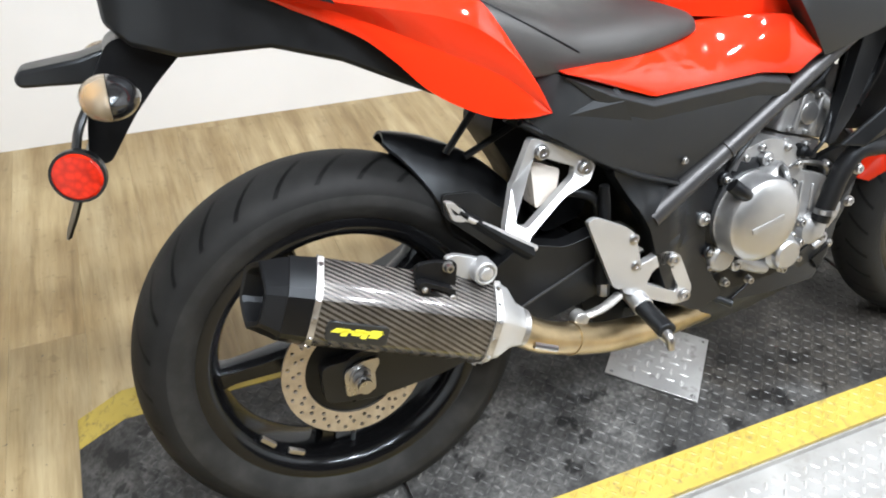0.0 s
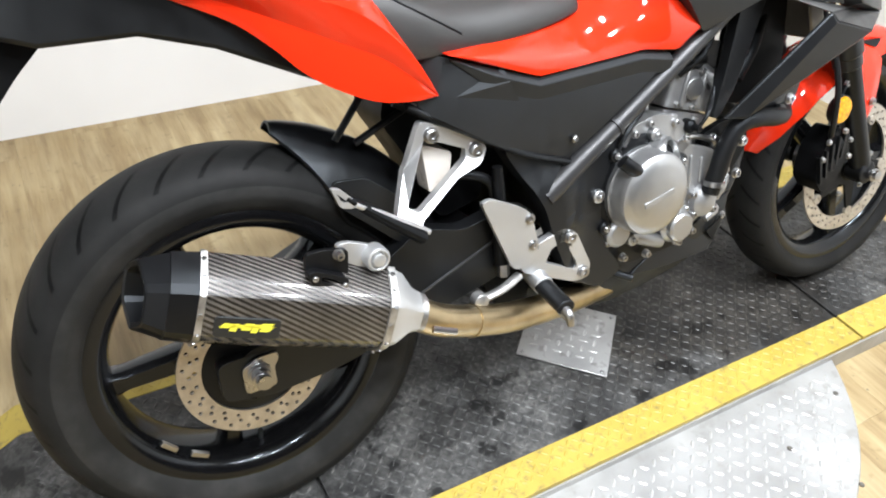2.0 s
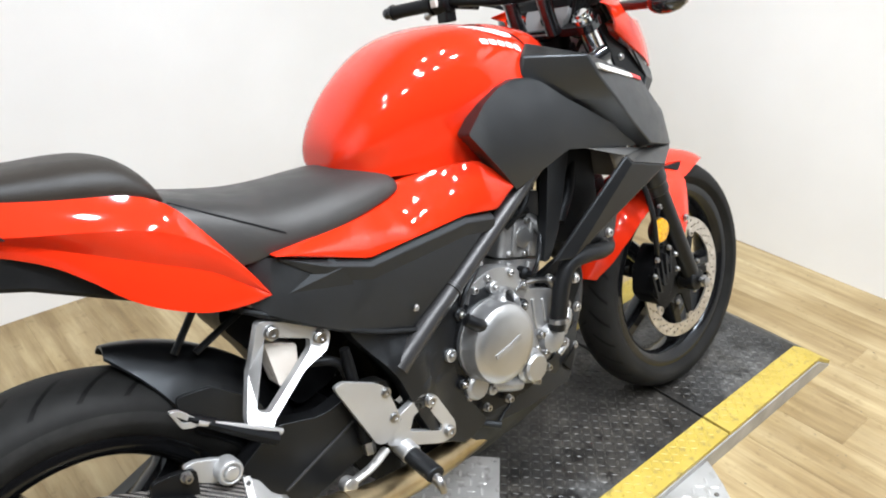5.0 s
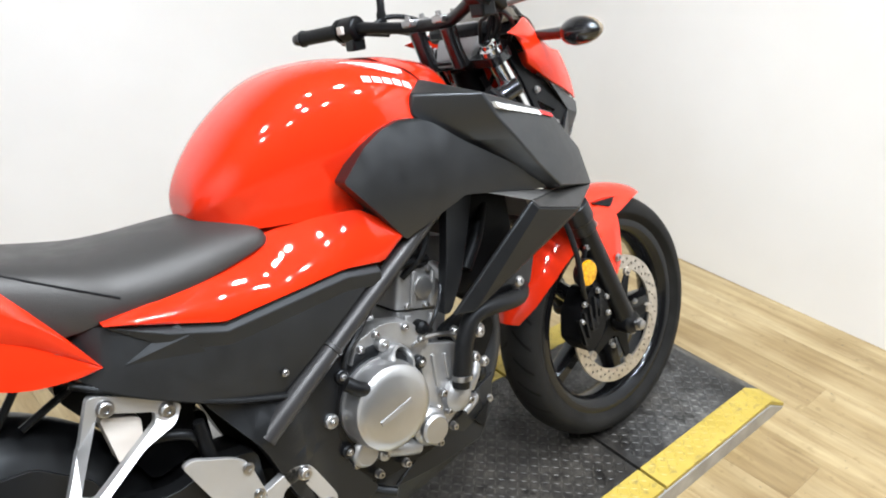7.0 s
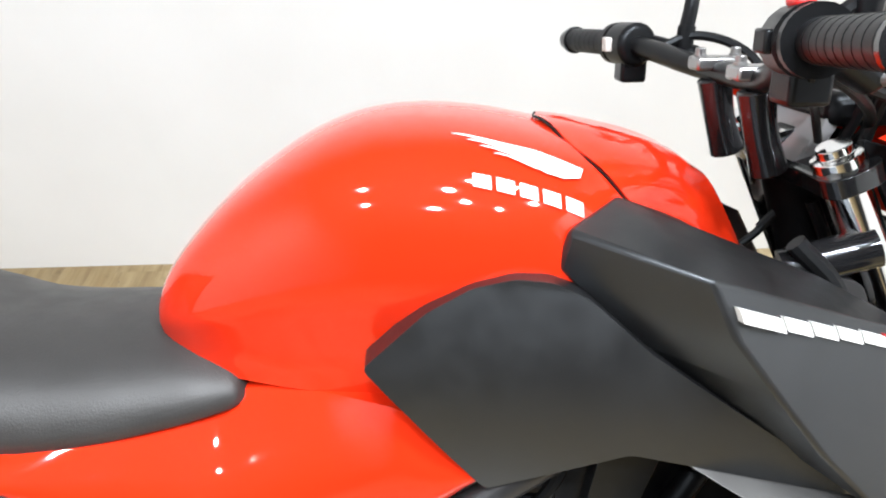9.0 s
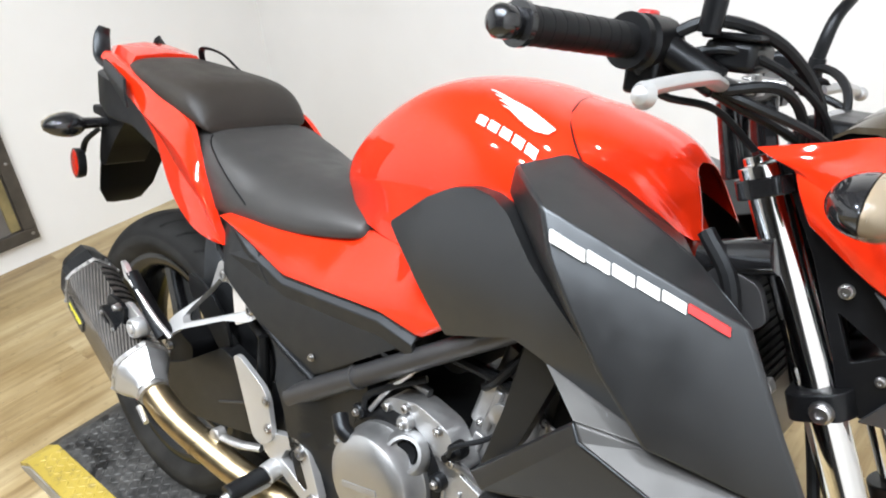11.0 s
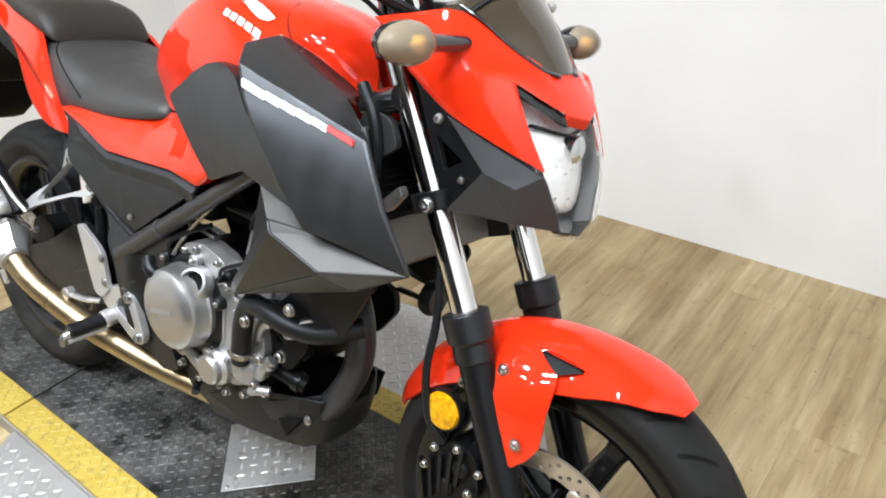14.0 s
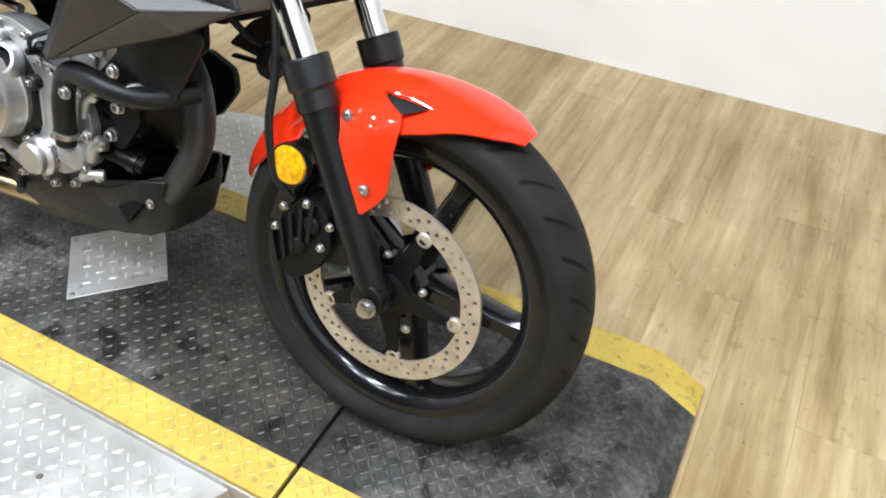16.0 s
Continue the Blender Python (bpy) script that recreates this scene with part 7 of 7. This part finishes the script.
part("screen_band", tubed([(x + 0.001, y, z + 0.0015) for x, y, z in screen_ring(1.2, 0.088, 1.003, 1.1)], 0.003, sides=8), GLOSS_BLACK, bike, "thin black band across the screen")
for s in (-1, 1):
    part("screen_trim", tubed([(1.168, HY + s * 0.096, 0.976), (1.196, HY + s * 0.088, 0.962), (1.228, HY + s * 0.07, 0.937), (1.262, HY + s * 0.042, 0.912), (1.277, HY + s * 0.02, 0.905)], 0.004, sides=8, flat=0.6), GLOSS_BLACK, bike, "black screen edge trim")

# ---- handlebar ----
bar_pts = [(0.953, -0.345, 1.036), (0.975, -0.22, 1.028), (0.992, -0.165, 1.02), (1.008, -0.1, 0.998), (1.02, -0.045, 0.986), (1.02, 0.045, 0.984), (1.008, 0.1, 0.988), (0.99, 0.165, 0.996), (0.975, 0.22, 0.998), (0.945, 0.352, 0.995)]
bar = part("handlebar", tubed(bar_pts, 0.0112, sides=16, per=8), SATIN_BLACK, bike, "black tubular handlebar")
for s in (-1, 1):
    part("riser", tubed([(1.04, s * 0.045, 0.905), (1.028, s * 0.045, 0.94), (1.019, s * 0.045, 0.978)], lambda t: 0.0165 - 0.002 * math.sin(math.pi * t), sides=16), GLOSS_BLACK, bar, bevel=0.002)
    part("riser_cap", boxed((0.996, s * 0.045 - 0.014, 0.985), (1.044, s * 0.045 + 0.014, 0.998)), STEEL, bar, "polished steel handlebar clamp", bevel=0.003)
    for dx in (-0.017, 0.017):
        bolt(bar, (1.02 + dx, s * 0.045, 0.998), 0.006, 0.008, axis="z", sgn=1, name="clamp_bolt")
    e, i_ = (Vector((0.953, -0.345, 1.036)), Vector((0.979, -0.205, 1.028))) if s < 0 else (Vector((0.945, 0.352, 0.995)), Vector((0.974, 0.23, 0.998)))
    d = (i_ - e).normalized()
    grip = part("grip", tubed([e + d * 0.012, i_], 0.0146, sides=20, smooth=False), CABLE, bar, "black rubber grip", bevel=0.002)
    for k in range(9):
        part("grip_rib", tubed([e + d * (0.022 + 0.013 * k), e + d * (0.028 + 0.013 * k)], 0.0149, sides=20, smooth=False), CABLE, grip)
    knob = ((-0.016, 0.004), (-0.0135, 0.0095), (-0.009, 0.0125), (0.0, 0.0125), (0.004, 0.0115), (0.0055, 0.008), (0.008, 0.008), (0.0085, 0.0172), (0.014, 0.0172), (0.0145, 0.0146))
    part("bar_end", loft([[e + d * t_ + (d.cross(Vector((0, 0, 1))).normalized() * math.cos(a_) + d.cross(Vector((0, 0, 1))).cross(d).normalized() * math.sin(a_)) * r_ for a_ in (2 * math.pi * k / 22 for k in range(22))] for t_, r_ in knob]), GLOSS_BLACK, grip, "glossy rounded bar end weight", angle=40)
    part("grip_flange", tubed([i_ - d * 0.004, i_ + d * 0.004], 0.0235, sides=24, smooth=False), SATIN_BLACK, grip)
    h = i_ + d * 0.028
    hous = part("switch_housing", tubed([i_ + d * 0.006, i_ + d * 0.012, i_ + d * 0.045, i_ + d * 0.05], lambda t: 0.02 if t < 0.1 or t > 0.9 else 0.0245, sides=18, smooth=False), SATIN_BLACK, bar, "black switch housing", bevel=0.002)
    part("switch_block", boxed(tuple(h + Vector((-0.012, -0.016, -0.042))), tuple(h + Vector((0.018, 0.016, -0.01)))), SATIN_BLACK, hous, bevel=0.004)
    part("switch_button", boxed(tuple(h + Vector((-0.03, -0.009, -0.008))), tuple(h + Vector((-0.022, 0.009, 0.008)))), CLEAR_BOTTLE if s > 0 else SATIN_BLACK, hous, bevel=0.002)
    if s < 0:
        part("kill_switch", boxed(tuple(h + Vector((-0.012, -0.009, 0.021))), tuple(h + Vector((0.002, 0.009, 0.028)))), RED_DECAL, hous, "red kill switch", bevel=0.003)
    # lever with its perch
    lv_tip = Vector((1.062, -0.338, 1.0)) if s < 0 else Vector((1.05, 0.35, 0.975))
    piv = Vector((1.045, s * 0.163, 1.0 if s < 0 else 0.985))
    part("lever_perch", tubed([h + Vector((0.01, 0, 0)), piv], 0.014, sides=12), SATIN_BLACK, bar, bevel=0.002)
    lev = part("lever", tubed([piv, piv + Vector((0.012, s * 0.04, 0.004)), lv_tip + Vector((0.006, -s * 0.08, 0.01)), lv_tip + Vector((-0.004, -s * 0.02, 0.004)), lv_tip], lambda t: 0.0085 - 0.002 * t, sides=12, flat=0.75), BRUSHED, bar, "silver cast hand lever")
    part("lever_ball", lathed([(0.001, -0.0095), (0.006, -0.0075), (0.0095, 0), (0.006, 0.0075), (0.001, 0.0095)], lv_tip, sides=16), BRUSHED, lev)
    # mirror
    mb = Vector((1.03, s * 0.168, 1.066 if s < 0 else 1.002))
    tips = [mb, mb + Vector((0.006, 0, 0.04)), mb + Vector((0.01, s * 0.01, 0.066)), mb + Vector((0.016, s * 0.04, 0.09)), mb + Vector((0.016, s * 0.075, 0.102))]
    stem = part("mirror_stem", tubed(tips, lambda t: 0.0085 - 0.0025 * t, sides=12), SATIN_BLACK, bar, "black mirror stem")
    part("mirror_base", tubed([mb - Vector((0, 0, 0.026)), mb + Vector((0.003, 0, 0.018))], 0.0098, sides=12), SATIN_BLACK, stem)
    mc_ = tips[-1] + Vector((0.0, s * 0.045, 0.025))
    shape = round_poly([(-0.05, -0.024), (0.036, -0.028), (0.055, 0.0), (0.05, 0.025), (-0.04, 0.027), (-0.055, 0.004)], 0.016)
    rings = []
    for dx, k in ((-0.012, 0.96), (-0.009, 1.0), (0.004, 0.97), (0.022, 0.7), (0.03, 0.35)):
        rings.append([(mc_.x + dx, mc_.y + s * a * k, mc_.z + b * k) for a, b in shape])
    part("mirror_shell", loft(rings), BLACK_PLASTIC, stem, "black mirror housing", angle=40)
    gl = cutout([(a * 0.9, b * 0.88) for a, b in shape], [], -0.001, 0.001)
    for w in gl.verts:
        w.co = Vector((mc_.x - 0.0128 + w.co.y, mc_.y + s * w.co.x, mc_.z + w.co.z))
    part("mirror_glass", gl, CHROME, stem, "mirror glass")
brake_res = part("brake_fluid_reservoir", boxed((1.02, -0.15, 1.01), (1.065, -0.095, 1.036)), SATIN_BLACK, bike, "black front brake fluid reservoir", bevel=0.006)
part("reservoir_lid", boxed((1.017, -0.153, 1.036), (1.068, -0.092, 1.042)), SATIN_BLACK, brake_res, bevel=0.003)
for s, pts in ((-1, [(1.0, -0.15, 1.0), (1.07, -0.14, 0.985), (1.13, -0.09, 0.95), (1.12, -0.04, 0.88), (1.1, 0.0, 0.8)]), (1, [(1.0, 0.15, 0.99), (1.08, 0.14, 0.97), (1.13, 0.09, 0.93), (1.11, 0.05, 0.85), (1.0, 0.05, 0.75)]), (-1, [(0.99, -0.17, 1.01), (1.05, -0.14, 0.985), (1.1, -0.08, 0.95), (1.1, -0.02, 0.9), (1.06, 0.0, 0.84)])):
    part("control_cable", tubed(pts, 0.0045, sides=8), CABLE, bike)
LOOM = [[(0.985, -0.175, 1.025), (1.03, -0.16, 1.05), (1.075, -0.115, 1.035), (1.105, -0.07, 0.985), (1.1, -0.04, 0.92)],
        [(0.995, -0.165, 1.015), (1.045, -0.15, 1.028), (1.09, -0.1, 1.005), (1.115, -0.06, 0.96), (1.1, -0.05, 0.89)],
        [(1.045, -0.155, 0.995), (1.085, -0.125, 1.0), (1.1, -0.09, 0.965), (1.09, -0.08, 0.9)],
        [(0.985, 0.17, 0.985), (1.04, 0.16, 1.01), (1.085, 0.11, 0.99), (1.1, 0.06, 0.93)],
        [(0.98, -0.2, 1.012), (1.0, -0.17, 0.985), (1.03, -0.12, 0.975), (1.06, -0.08, 0.94)]]
for pts, r in zip(LOOM, (0.0055, 0.0042, 0.0048, 0.005, 0.0035)):
    part("control_cable", tubed(pts, r, sides=8), CABLE, bike)
part("headstock_tube", tubed([(1.04, -0.09, 0.83), (1.11, -0.105, 0.855)], 0.018, sides=16), GLOSS_BLACK, bike)

# ---- floor planks ----
rng = random.Random(7)
PW, PL = 0.152, 1.22
PLANKS = {}


def plank_mesh(length, width):
    """One floorboard of the given size with eased top edges, shared by all boards alike."""
    key = (round(length, 3), round(width, 3))
    if key not in PLANKS:
        bmp = boxed((0.0001, 0.0001, -0.006), (width - 0.0001, length - 0.0001, 0.0))
        bmesh.ops.bevel(bmp, geom=[e for e in bmp.edges if all(v.co.z > -0.001 for v in e.verts)], offset=0.0004, segments=1, affect="EDGES")
        me = bpy.data.meshes.new("plank")
        bmp.to_mesh(me)
        bmp.free()
        me.materials.append(WOOD)
        PLANKS[key] = me
    return PLANKS[key]


x = X0
while x < X1 - 0.001:
    wide = min(PW, X1 - x)
    y = Y0 - rng.random() * PL * 0.9
    while y < Y1 - 0.001:
        a, b = max(y, Y0), min(y + PL, Y1)
        if b - a > 0.01:
            ob = new("plank", plank_mesh(b - a, wide))
            ob.parent = room_floor
            ob.location = (x, a, FLOOR)
        y += PL
    x += PW
